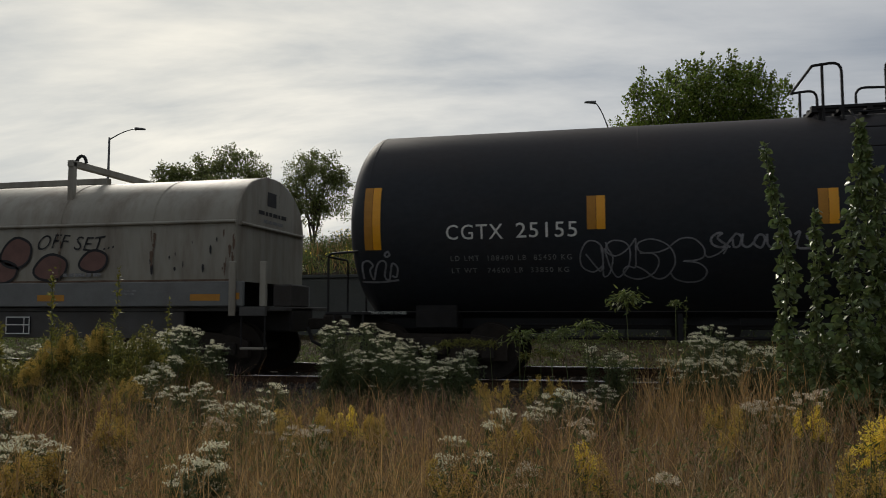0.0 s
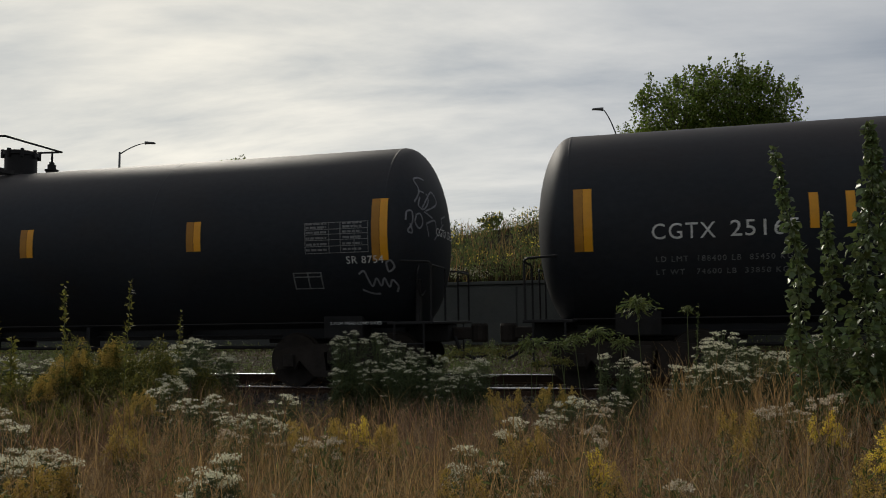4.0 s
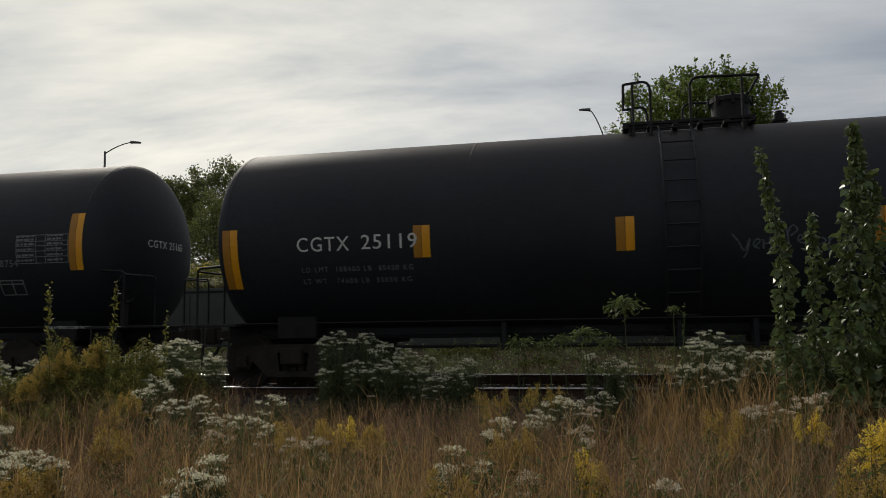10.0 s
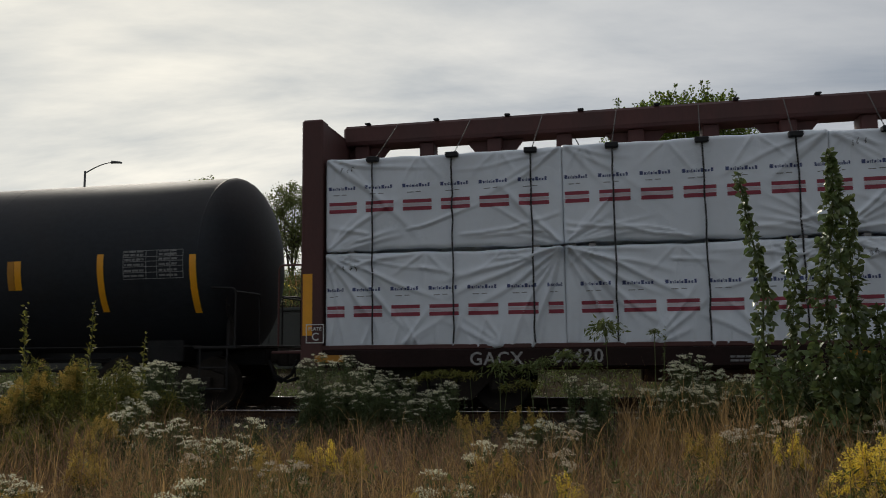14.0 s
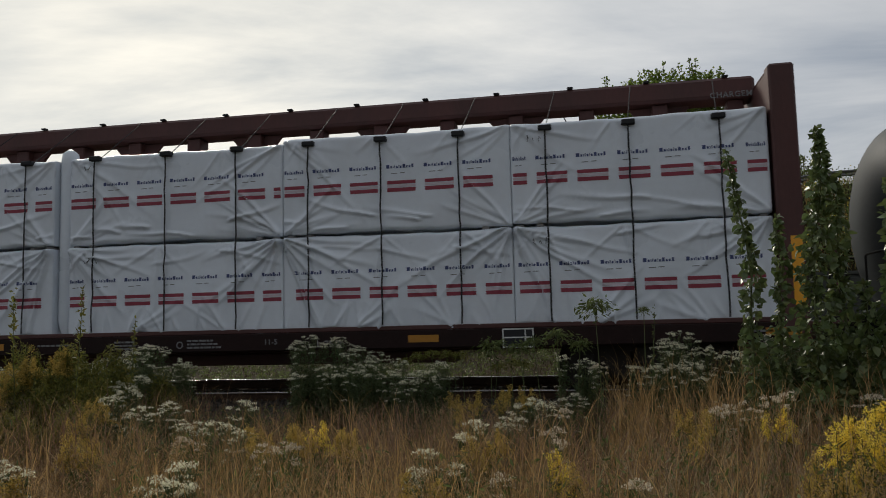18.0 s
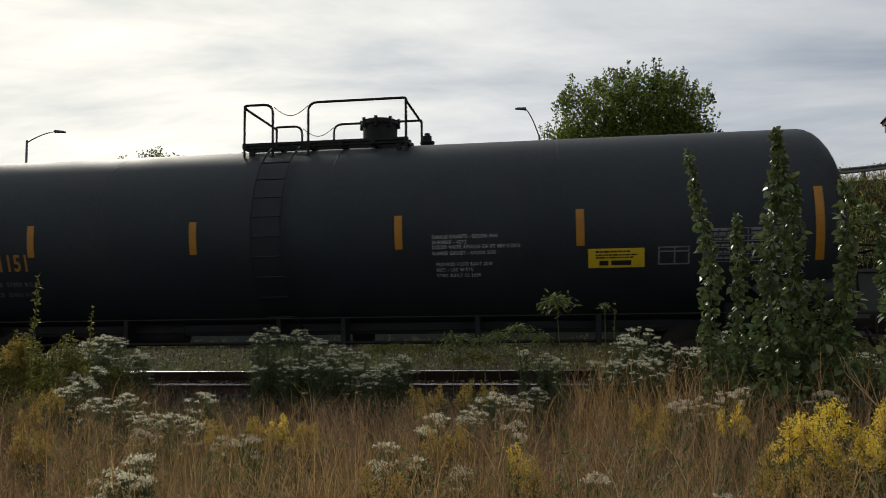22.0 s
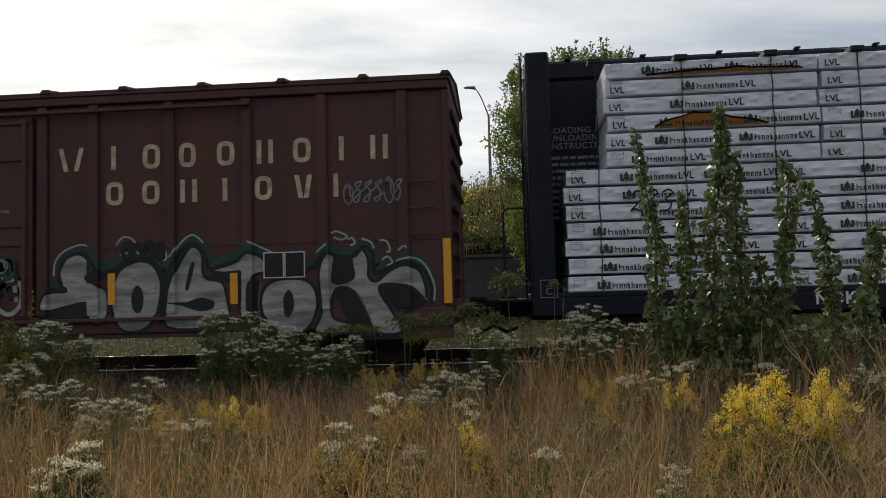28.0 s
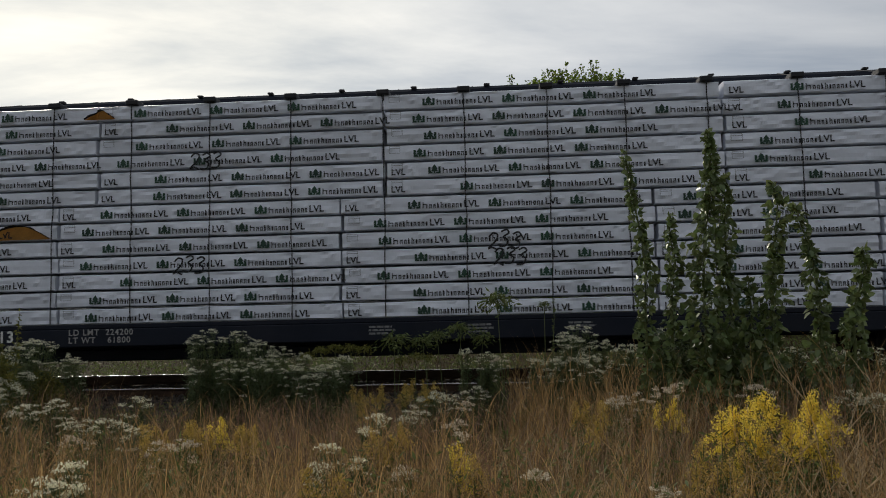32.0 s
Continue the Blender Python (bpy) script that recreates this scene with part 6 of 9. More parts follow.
on_sill(flat2, "NOKL", -7.8, 0.78, 0.17, M_WHITE, bold=0.006)
on_sill(flat2, "737", -6.28, 0.79, 0.17, M_WHITE, bold=0.006)
on_sill(flat2, "013", -5.38, 0.79, 0.17, M_WHITE, bold=0.006)
on_sill(flat2, "JACK  EMPTY LOAD", -9.2, 0.87, 0.05, M_WHITE)
on_sill(flat2, "HERE  3/8 ADJ BLOCK", -9.2, 0.78, 0.05, M_WHITE)
on_sill(flat2, "LD LMT  224200", -4.1, 0.88, 0.09, M_STENCIL, spacing=1.15)
on_sill(flat2, "LT WT    61800", -4.1, 0.76, 0.09, M_STENCIL, spacing=1.15)
for x in (0.6, 2.1, 3.6):
    flat_on_side(word_bars([(0.1, 0.03, 0.35), (0.05, 0.03, 0.4), (0, 0.03, 0.3)], int(x * 10)), "lettering", M_FADED, flat2, x, 0.8, -1.474)
for i, t in enumerate(("LOADING AND", "UNLOADING", "INSTRUCTION")):
    me, w = text_mesh(t, 0.10, 1.1, 0.002)
    flat_on_side(me, "lettering", M_FADED, flat2, -11.5, 3.68 - 0.13 * i, -0.335)
part("instruction_board", boxes((-11.54, -0.33, 1.26, -9.9, -0.31, 4.556)), M_BLUE, flat2, "dark blue board with white instructions")
flat_on_side(word_bars([(3.25 - 0.11 * i - 2.2, 0.05, 0.85) for i in range(10)], 77), "lettering", M_FADED, flat2, -11.5, 2.2, -0.336)

# ---- load of the brown car: two tiers of wrapped boards ----
LOAD_Y = TRACK_Y - 1.44


def creases(w, h, seed, upper):
    """Folds of one package's wrap: a start, a heading, a length, a width, a height and a bend each."""
    rnd = random.Random(seed)
    rows = []

    def ray(cx, cz, deg, ln, wd, amp):
        a = radians(deg)
        rows.append((cx, cz, math.cos(a), math.sin(a), ln, wd, amp, rnd.uniform(-0.10, 0.10)))

    def fan(cx, cz, a0, a1, k, l0, l1, amp, wd):
        for i in range(k):
            ray(cx, cz, a0 + (a1 - a0) * (i + rnd.uniform(0.2, 0.8)) / k, rnd.uniform(l0, l1), wd * rnd.uniform(0.7, 1.4), amp * rnd.uniform(0.6, 1.3))
    if upper:
        # taut under the corner guards, slack and sagging along the foot
        fan(0.0, -0.02, 4, 52, 6, 0.6, 1.7, 0.030, 0.040)
        fan(w, -0.02, 128, 176, 6, 0.6, 1.7, 0.030, 0.040)
        for k in range(int(w / 0.62)):
            x = 0.62 * k + rnd.uniform(0.0, 0.5)
            ray(x, rnd.uniform(0.03, 0.32), rnd.choice((rnd.uniform(2, 16), rnd.uniform(166, 178))), rnd.uniform(0.6, 1.5), rnd.uniform(0.03, 0.055), rnd.uniform(0.018, 0.036))
        for k in range(3):
            fan(0.3 + 1.25 * k, h, -150, -30, 3, 0.4, 1.0, 0.014, 0.040)
        fan(0.0, h, -48, -12, 3, 0.9, 2.3, 0.020, 0.05)
        fan(w, h, -168, -132, 3, 0.9, 2.0, 0.020, 0.05)
    else:
        # gathered at the joints under the upper tier, fluted towards the hem
        fan(0.0, h + 0.02, -78, -5, 9, 0.7, 2.2, 0.034, 0.042)
        fan(w, h + 0.02, -175, -102, 9, 0.7, 2.2, 0.034, 0.042)
        for k in range(3):
            fan(0.4 + 1.25 * k, h, -160, -20, 3, 0.5, 1.2, 0.016, 0.04)
            ray(0.3 + 1.2 * k, h - rnd.uniform(0.1, 0.35), rnd.choice((-1, 1)) * rnd.uniform(3, 14), rnd.uniform(0.8, 1.8), 0.045, rnd.uniform(0.016, 0.03))
        for k in range(int(w / 0.24)):
            ray(0.24 * k + rnd.uniform(0, 0.2), -0.03, 90 + rnd.uniform(-38, 38), rnd.uniform(0.25, 0.75), rnd.uniform(0.025, 0.05), rnd.uniform(0.010, 0.026))
        fan(w * 0.33, 0.0, 12, 60, 3, 0.6, 1.2, 0.02, 0.045)
        fan(w * 0.75, 0.0, 120, 168, 3, 0.6, 1.2, 0.02, 0.045)
    return rows


def sag(x, w, seed, k):
    """An uneven edge along a package: a slow wander and small waves."""
    return 0.55 * np.sin(x * 1.7 + seed * 1.3 + k) + 0.3 * np.sin(x * 4.6 + seed * 2.1) + 0.25 * np.sin(x * 11.0 + seed + 2 * k)


def fold(X, Z, w, h, seed, upper):
    """How far the wrap stands out or sags over a package's face."""
    out = 0.010 * np.sin(X * 1.9 + seed) * np.sin(Z * 2.6 + 0.5 * seed) + 0.006 * np.sin(X * 4.1 - Z * 5.0 + seed) + 0.014 * (1 - np.abs(2 * Z / h - 1))
    for cx, cz, dx, dz, ln, wd, amp, bend in creases(w, h, seed, upper):
        t = (X - cx) * dx + (Z - cz) * dz
        d = (Z - cz) * dx - (X - cx) * dz + bend * t * t + 0.012 * np.sin(t * 6 + ln * 9)
        u = np.clip(t / ln, 0.0, 1.0)
        width = wd * (0.45 + 0.9 * u)
        # one side of each fold falls away more steeply
        d = np.where(d * dx < 0, d * 1.9, d)
        out = out + np.where((t > 0) & (t < ln), 1.9 * amp * np.exp(-(d / width) ** 2) * np.minimum(1.0, t / 0.10) * (1 - u) ** 0.8, 0.0)
    return out


def wrapped_package(place_x, z, w, h, seed, upper):
    depth = 1.18
    pack = new("board_package")
    nx, nz = int(w / 0.026), int(h / 0.026)
    gx, gz = np.linspace(0, w, nx + 1), np.linspace(0, h, nz + 1)
    X, Z = np.meshgrid(gx, gz)
    H = fold(X, Z, w, h, seed, upper)
    side = np.clip(np.minimum(X, w - X) / 0.04, 0, 1)
    ends = np.clip(np.minimum(Z + (0.03 if not upper else 0.0), h - Z) / 0.05, 0, 1)
    H = H * (0.3 + 0.7 * side) - 0.012 * (1 - side) ** 2 - 0.035 * (1 - ends) ** 2
    low = (0.022 * sag(gx, w, seed, 1) + 0.004) if upper else 0.042 * sag(gx, w, seed, 2) - 0.045
    top = 0.016 * sag(gx, w, seed, 3)
    ZZ = Z + low[None, :] * np.clip(1 - Z / 0.35, 0, 1) ** 1.5 + top[None, :] * np.clip(1 - (h - Z) / 0.3, 0, 1) ** 1.5
    V = [(a - w / 2, -b, c) for a, b, c in zip(X.ravel(), H.ravel(), ZZ.ravel())]
    F = []
    for j in range(nz):
        for i in range(nx):
            a = j * (nx + 1) + i
            F.append((a, a + 1, a + nx + 2, a + nx + 1))

    def lie(x, q, lift):
        """A point of the printing, lying on the folds."""
        i, j = min(nx - 1, int(x / w * nx)), min(nz - 1, max(0, int(q / h * nz)))
        u, v = x / w * nx - i, q / h * nz - j
        y = (H[j, i] * (1 - u) + H[j, i + 1] * u) * (1 - v) + (H[j + 1, i] * (1 - u) + H[j + 1, i + 1] * u) * v
        return (x - w / 2, -float(y) - lift, q)
    # back and rim close the package
    rim = [i for i in range(nx + 1)] + [j * (nx + 1) + nx for j in range(1, nz + 1)] + [nz * (nx + 1) + i for i in range(nx - 1, -1, -1)] + [j * (nx + 1) for j in range(nz - 1, 0, -1)]
    base = len(V)
    V += [(V[i][0], depth, V[i][2]) for i in rim]
    n = len(rim)
    for k in range(n):
        F.append((rim[k], base + k, base + (k + 1) % n, rim[(k + 1) % n]))
    me = bpy.data.meshes.new("wrap")
    me.from_pydata(V, [], F + [tuple(base + k for k in range(n))])
    me.polygons.foreach_set("use_smooth", [True] * (nx * nz) + [False] * (len(me.polygons) - nx * nz))
    mesh_part("wrap", me, M_WRAP, pack)
    # printing: a row of plain navy bars over pairs of red stripes, lying in the folds

    def print_strip(name, rects, mat, label=""):
        v, f = [], []
        for x0, x1, q0, q1 in rects:
            k, n = max(1, int((x1 - x0) / 0.02)), max(1, int((q1 - q0) / 0.02))
            o = len(v)
            for i in range(k + 1):
                for j in range(n + 1):
                    v.append(lie(x0 + (x1 - x0) * i / k, q0 + (q1 - q0) * j / n, 0.0045))
            for i in range(k):
                for j in range(n):
                    a = o + i * (n + 1) + j
                    f.append((a, a + n + 1, a + n + 2, a + 1))
        m = bpy.data.meshes.new(name)
        m.from_pydata(v, [], f)
        mesh_part(name, m, mat, pack, label)
    zt, zs = (1.0, 0.73) if upper else (0.85, 0.55)
    x = -0.25 + (seed * 0.37) % 0.5
    while x < w - 0.08:
        a, b = max(0.03, x), min(w - 0.03, x + 0.46)
        if b - a > 0.1:
            print_strip("red_stripe", [(a, b, zs + 0.005, zs + 0.06)], M_RED, "dull red printed stripe")
            print_strip("red_stripe", [(a, b, zs - 0.115, zs - 0.055)], M_RED, "dull red printed stripe")
            print_strip("pale_stripe", [(a, b, zs - 0.045, zs - 0.005)], M_PINK, "pale pinkish printed stripe")
        a, b = max(0.03, x - 0.01), min(w - 0.03, x + 0.46)
        if b - a > 0.15:
            u = (b - a) / 0.47
            bars = ((0.0, 0.05, 0.058), (0.066, 0.094, 0.036), (0.108, 0.120, 0.036), (0.132, 0.145, 0.05), (0.16, 0.188, 0.036), (0.203, 0.212, 0.052), (0.225, 0.252, 0.036), (0.268, 0.310, 0.058), (0.324, 0.350, 0.036), (0.366, 0.392, 0.036), (0.41, 0.440, 0.058))
            print_strip("name_bar", [(a + p * u, a + q * u, zt - 0.012, zt - 0.012 + t) for p, q, t in bars], M_NAVY, "navy printed bars")
            print_strip("small_print", [(a + 0.08 * u, a + 0.18 * u, zt - 0.1, zt - 0.088), (a + 0.22 * u, a + 0.3 * u, zt - 0.095, zt - 0.083)], M_FADED)
        x += 0.61
    # quick hand marks in thin ink
    if seed % 2:
        b = bmesh.new()
        rnd = random.Random(seed)
        for k in range(3):
            q = curve_points([(0.09 * k + rnd.uniform(0, 0.05), rnd.uniform(0, 0.12)) for _ in range(4)], 4)
            strokes(b, q, 0.008)
        mx, mz = (0.25, 1.25) if upper else (0.3, 1.15)
        for v in b.verts:
            v.co = Vector(lie(mx + v.co.x, mz + v.co.y, 0.006))
        part("hand_mark", b, M_INK, pack, "thin black hand-written mark")
    tagged(pack, "stack of boards in creased white plastic wrap with red stripes", "board package", group="wrapped board packages")
    return load_on(pack, place_x, LOAD_Y, RAIL_Z + z)


edges = [-11.5, -7.72, -3.92, -0.10, 0.20, 4.05, 7.75, 11.5]
for i, (a, b) in enumerate(zip(edges, edges[1:])):
    if b - a < 1:
        continue
    wrapped_package(K * CB1 + (a + b) / 2, 1.055, b - a - 0.008, 1.435, 3 + i, False)
    wrapped_package(K * CB1 + (a + b) / 2, 2.535, b - a - 0.008, 1.50 + (0.06 if i > 4 else 0.02 * (i % 2)), 13 + i, True)
    # blocks that keep the tiers apart
    for x in (a + 0.12, a + 0.42, b - 0.42, b - 0.12):
        spacer = part("spacer_block", boxes((-0.05, 0.02, 0.0, 0.05, 1.1, 0.042), bevel=0.004), M_SPACER)
        tagged(spacer, "grey timber spacer between the package tiers", "spacer block", group="spacer blocks in the load")
        load_on(spacer, K * CB1 + x, LOAD_Y, RAIL_Z + 2.4925)
# pale roll standing in the gap between the packages
bm = bmesh.new()
lathe(bm, [(0, 0.0), (0.0, 0.10), (0.2, 0.145), (3.0, 0.15), (3.12, 0.13), (3.2, 0.03), (3.2, 0)], "Z", 20)
roll = smooth(part("wrap_roll", bm, M_WRAP), 50)
tagged(roll, "upright pale grey roll of plastic wedged between packages", "wrap roll")
load_on(roll, K * CB1 + 0.05, LOAD_Y + 0.2, RAIL_Z + 1.052)


def cargo_strap(place_x, top, seed, winch_z, depth=0.075, wide=0.019):
    strap = new("cargo_strap")
    rnd = random.Random(seed)
    pts = []
    for i in range(15):
        z = 1.06 + (top - 1.06) * i / 14
        pts.append((rnd.uniform(-0.010, 0.010), -depth - 0.02 * rnd.random(), z))
    b = bmesh.new()
    for (x0, y0, z0), (x1, y1, z1) in zip(pts, pts[1:]):
        b.faces.new([b.verts.new(p) for p in ((x0 - wide, y0, z0), (x0 + wide, y0, z0), (x1 + wide, y1, z1), (x1 - wide, y1, z1))])
    bmesh.ops.remove_doubles(b, verts=b.verts, dist=0.0005)
    bmesh.ops.solidify(b, geom=b.faces[:], thickness=0.004)
    part("webbing", b, M_INK, strap, "black woven strap")
    part("corner_guard", boxes((-0.10, -depth - 0.03, top - 0.06, 0.10, 0.18, top + 0.02), bevel=0.012), M_INK, strap, "black plastic corner guard")
    b = bmesh.new()
    tube(b, [(0.0, 0.1, top + 0.01), (0.12, 1.12, winch_z)], 0.008, 5)
    part("tie_down", b, M_INK, strap)
    tagged(strap, "black cargo strap with a corner guard over the load", "cargo strap", group="cargo straps")
    return load_on(strap, place_x, LOAD_Y, RAIL_Z)


for i, x in enumerate((-10.71, -9.42, -8.19, -6.97, -5.67, -4.37, -3.13, -1.9, -0.62, 0.69, 2.0, 3.26, 4.5, 5.7, 6.95, 8.29, 9.53, 10.82)):
    cargo_strap(K * CB1 + x, 4.02, i, 4.88, 0.06, 0.013)

# ---- load of the blue car: wrapped laminated beams in thirteen layers ----
_marks = {}


def beam_mark(kind):
    """The maker's printed mark as plain shapes: 0 a tree-like block in brackets, 1 a row of bars and the product's letters, 2 those letters alone."""
    if kind not in _marks:
        b = bmesh.new()

        def bar(x0, y0, x1, y1):
            b.faces.new([b.verts.new(p) for p in ((x0, y0, 0), (x1, y0, 0), (x1, y1, 0), (x0, y1, 0))])
        x = 0.21
        if kind == 0:
            face_of(b, [(0.075, 0.0), (0.105, 0.0), (0.105, 0.03), (0.145, 0.03), (0.118, 0.07), (0.138, 0.07), (0.09, 0.135), (0.042, 0.07), (0.062, 0.07), (0.035, 0.03), (0.075, 0.03)], 0)
            bar(0.0, 0.0, 0.066, 0.026), bar(0.0, 0.0262, 0.034, 0.10), bar(0.114, 0.0, 0.18, 0.026), bar(0.146, 0.0262, 0.18, 0.10)
        if kind == 1:
            for w, h in ((0.085, 0.088), (0.05, 0.062), (0.045, 0.062), (0.032, 0.082), (0, 0), (0.05, 0.088), (0.032, 0.062), (0.05, 0.062), (0.045, 0.062), (0.05, 0.062), (0.032, 0.062)):
                if w:
                    bar(x, 0.0, x + 0.014, h), bar(x + w * 0.8 - 0.014, 0.0, x + w * 0.8, min(h, 0.062)), bar(x + 0.0142, 0.048, x + w * 0.8 - 0.0142, 0.061)
                x += w + 0.010
        if kind:
            me, w = text_mesh("LVL", 0.095, 1.0, 0.003)
            me.transform(Matrix.Translation((x + 0.02 if kind == 1 else 0.0, 0, 0)))
            b.from_mesh(me)
        m = bpy.data.meshes.new("printed_mark")
        b.to_mesh(m), b.free()
        m.materials.append(M_INK if kind else M_GREENPRINT)
        _marks[kind] = m
    return _marks[kind]


def beam_bundle(place_x, z, w, h, seed, row):
    rnd = random.Random(seed)
    bundle = new("beam_bundle")
    nx = int(w / 0.04)
    V, F = [], []
    prof = [(0.02, 0.0), (0.002, 0.014), (0.004, h * 0.3), (0.0, h * 0.55), (0.002, h * 0.78), (0.006, h - 0.014), (0.025, h)]
    for i in range(nx + 1):
        x = w * i / nx
        for k, (y, q) in enumerate(prof):
            d = -0.022 * (max(0.0, 0.16 - abs(noise.noise(Vector((x * 1.5 + q * 7 + seed, q * 4 - x * 0.5, seed))))) / 0.16) ** 1.3 + 0.006 * noise.noise(Vector((x * 4 + seed, q * 7, seed))) if 0 < k < 6 else 0
            sl = 0.006 * noise.noise(Vector((x * 1.1 + seed, 5, 1))) if k in (0, 6) else 0
            V.append((x - w / 2, y + d, q + sl))
        V.append((x - w / 2, 1.15, h)), V.append((x - w / 2, 1.15, 0))
    m = len(prof) + 2
    for i in range(nx):
        for k in range(m):
            a, b_ = i * m + k, i * m + (k + 1) % m
            F.append((a, a + m, b_ + m, b_))
    F += [tuple(range(m)), tuple(nx * m + k for k in range(m - 1, -1, -1))]
    me = bpy.data.meshes.new("wrap")
    me.from_pydata(V, [], F)
    mesh_part("wrap", me, M_LVL, bundle)
    x = -w / 2 + rnd.uniform(0.3, 1.15)
    if x + w / 2 > 0.62:
        mesh_part("printed_mark", beam_mark(2), M_INK, bundle, "black printed letters", pose(-w / 2 + 0.07, -0.034, h * 0.12, 90, 0, 0))
    while x < w / 2 - 0.95:
        for kind in (0, 1):
            mesh_part("printed_mark", beam_mark(kind), M_INK, bundle, "black printed mark" if kind else "dark green printed mark", pose(x, -0.034, h * 0.16, 90, 0, 0) @ Matrix.Scale(1.06, 4))
        x += 1.23
    if rnd.random() < 0.8:
        fr = frame_lines(0.17, 0.11, 0.006, [], [0.02])
        flat_on_side(fr, "end_label", M_FADED, bundle, -w / 2 + 0.16, h * 0.68, -0.033)
    tagged(bundle, "long bundle of laminated beams in printed white wrap", "beam bundle", group="wrapped beam bundles")
    load_on(bundle, place_x, LOAD_Y, RAIL_Z + z)
    return bundle


ROW = 0.2673
UPPER = [-10.73, -7.58, -3.68, 0.88, 6.02, 8.6, 10.9]
LOWER = [-11.38, -8.18, -4.32, 0.19, 4.95, 8.2, 11.38]
for r in range(13):
    ed = UPPER if r >= 7 else LOWER
    for i, (a, b) in enumerate(zip(ed, ed[1:])):
        jog = 0.025 * math.sin(r * 2.3 + i)
        beam_bundle(K * CB2 + (a + b) / 2 + jog, 1.055 + ROW * r, b - a - 0.05, ROW - 0.036, 100 + r * 7 + i, r)
for i, x in enumerate([-10.85, -9.57, -8.26, -7.02, -5.79, -4.4, -3.13, -1.87, -0.58, 0.87, 2.12, 3.39, 4.56, 5.79, 7.13, 8.4, 9.6, 10.7]):
    cargo_strap(K * CB2 + x, 4.555, 40 + i, 4.9, 0.028, 0.009)


def torn_patch(x, z, w, h, seed, peak=0.6):
    """A tear: the wrap hangs open over orange paper, its torn lip curled and inked black for the shadow there."""
    rnd = random.Random(seed)
    tear = new("torn_wrap")
    n = 12
    top = [(w * i / n, h * (i / n / peak if i / n < peak else (1 - i / n) / (1 - peak)) ** 0.8 * rnd.uniform(0.75, 1.0) + 0.004) for i in range(n + 1)]
    b = bmesh.new()
    front = [b.verts.new((p, -0.004 - 0.03 * rnd.random(), q)) for p, q in top]
    foot = [b.verts.new((p, -0.004, 0.0)) for p, q in top]
    for k in range(n):
        b.faces.new((foot[k], foot[k + 1], front[k + 1], front[k]))
    bmesh.ops.solidify(b, geom=b.faces[:], thickness=0.004)
    part("inner_paper", b, M_WOODEND, tear, "orange-brown inner paper")
    # the lip's black paints in the shadow along the torn edge
    b = bmesh.new()
    lo = [b.verts.new((p, -0.03, q - 0.004 - 0.008 * rnd.random())) for p, q in top]
    hi = [b.verts.new((p + rnd.uniform(-0.02, 0.02), -0.05 - 0.03 * rnd.random(), q + 0.004 + 0.018 * rnd.random())) for p, q in top]
    for k in range(n):
        b.faces.new((lo[k], lo[k + 1], hi[k + 1], hi[k]))
    bmesh.ops.solidify(b, geom=b.faces[:], thickness=0.004)
    part("curled_lip", b, M_INK, tear, "curled edge of the tear, blackened as its shadow")
    tagged(tear, "orange-brown inner paper showing through torn white wrap", "torn wrap")
    load_on(tear, K * CB2 + x, LOAD_Y - 0.02, RAIL_Z + z)


torn_patch(-10.0, 1.055 + ROW * 9 + 0.01, 1.65, 0.25, 1, 0.36)
torn_patch(-5.62, 1.055 + ROW * 5 + 0.01, 1.2, 0.26, 2)
torn_patch(-10.1, 1.055 + ROW * 12 + 0.01, 2.3, 0.07, 3)
torn_patch(-3.9, 1.055 + ROW * 12 + 0.02, 0.5, 0.15, 4)
TWO = [(0.0, 0.25), (0.06, 0.32), (0.15, 0.29), (0.14, 0.18), (0.02, 0.03), (0.08, 0.05), (0.2, 0.0)]
THREE = [(0.0, 0.29), (0.09, 0.33), (0.15, 0.27), (0.06, 0.19), (0.15, 0.13), (0.13, 0.03), (0.0, 0.02)]
for i, (x, z) in enumerate(((-10.42, 2.22), (-10.09, 1.40), (-6.65, 2.44), (-2.2, 3.42), (-2.46, 1.80), (2.42, 2.05), (2.5, 1.80))):
    big = 1.0 if i < 2 else 0.8
    b = bmesh.new()
    for k, glyph in enumerate((TWO, THREE, THREE)):
        q = curve_points([(big * (0.22 * k + px + 0.18 * pz), big * pz + 0.02 * math.sin(3 * k + i)) for px, pz in glyph], 5)
        strokes(b, q, 0.027, 0.0004 * k)
    me = bpy.data.meshes.new("brushed_number")
    b.to_mesh(me), b.free()
    me.transform(pose(0, 0, 0, 90, 0, 0))
    ob = mesh_part("brushed_number", me, M_INK)
    tagged(ob, "black hand-brushed number on the white wrap", "marking", group="hand-brushed numbers")
    load_on(ob, K * CB2 + x, LOAD_Y - 0.038, RAIL_Z + z)
# white notices on the bulkhead's inner face
b = bmesh.new()
rnd = random.Random(31)
for z, h, y0, y1 in ((4.15, 0.09, -1.15, -0.62), (4.0, 0.09, -1.1, -0.55), (3.78, 0.07, -1.0, -0.7), (3.62, 0.07, -1.0, -0.78), (3.46, 0.07, -1.0, -0.7), (3.3, 0.06, -1.15, -0.5), (3.18, 0.06, -1.15, -0.55), (3.06, 0.06, -1.1, -0.5)):
    y = y0
    while y < y1:
        e = min(y1, y + rnd.uniform(0.06, 0.2))
        b.faces.new([b.verts.new((-11.552, p, q)) for p, q in ((y, z), (e, z), (e, z + h), (y, z + h))])
        y = e + 0.03
part("lettering", b, M_FADED, flat2)


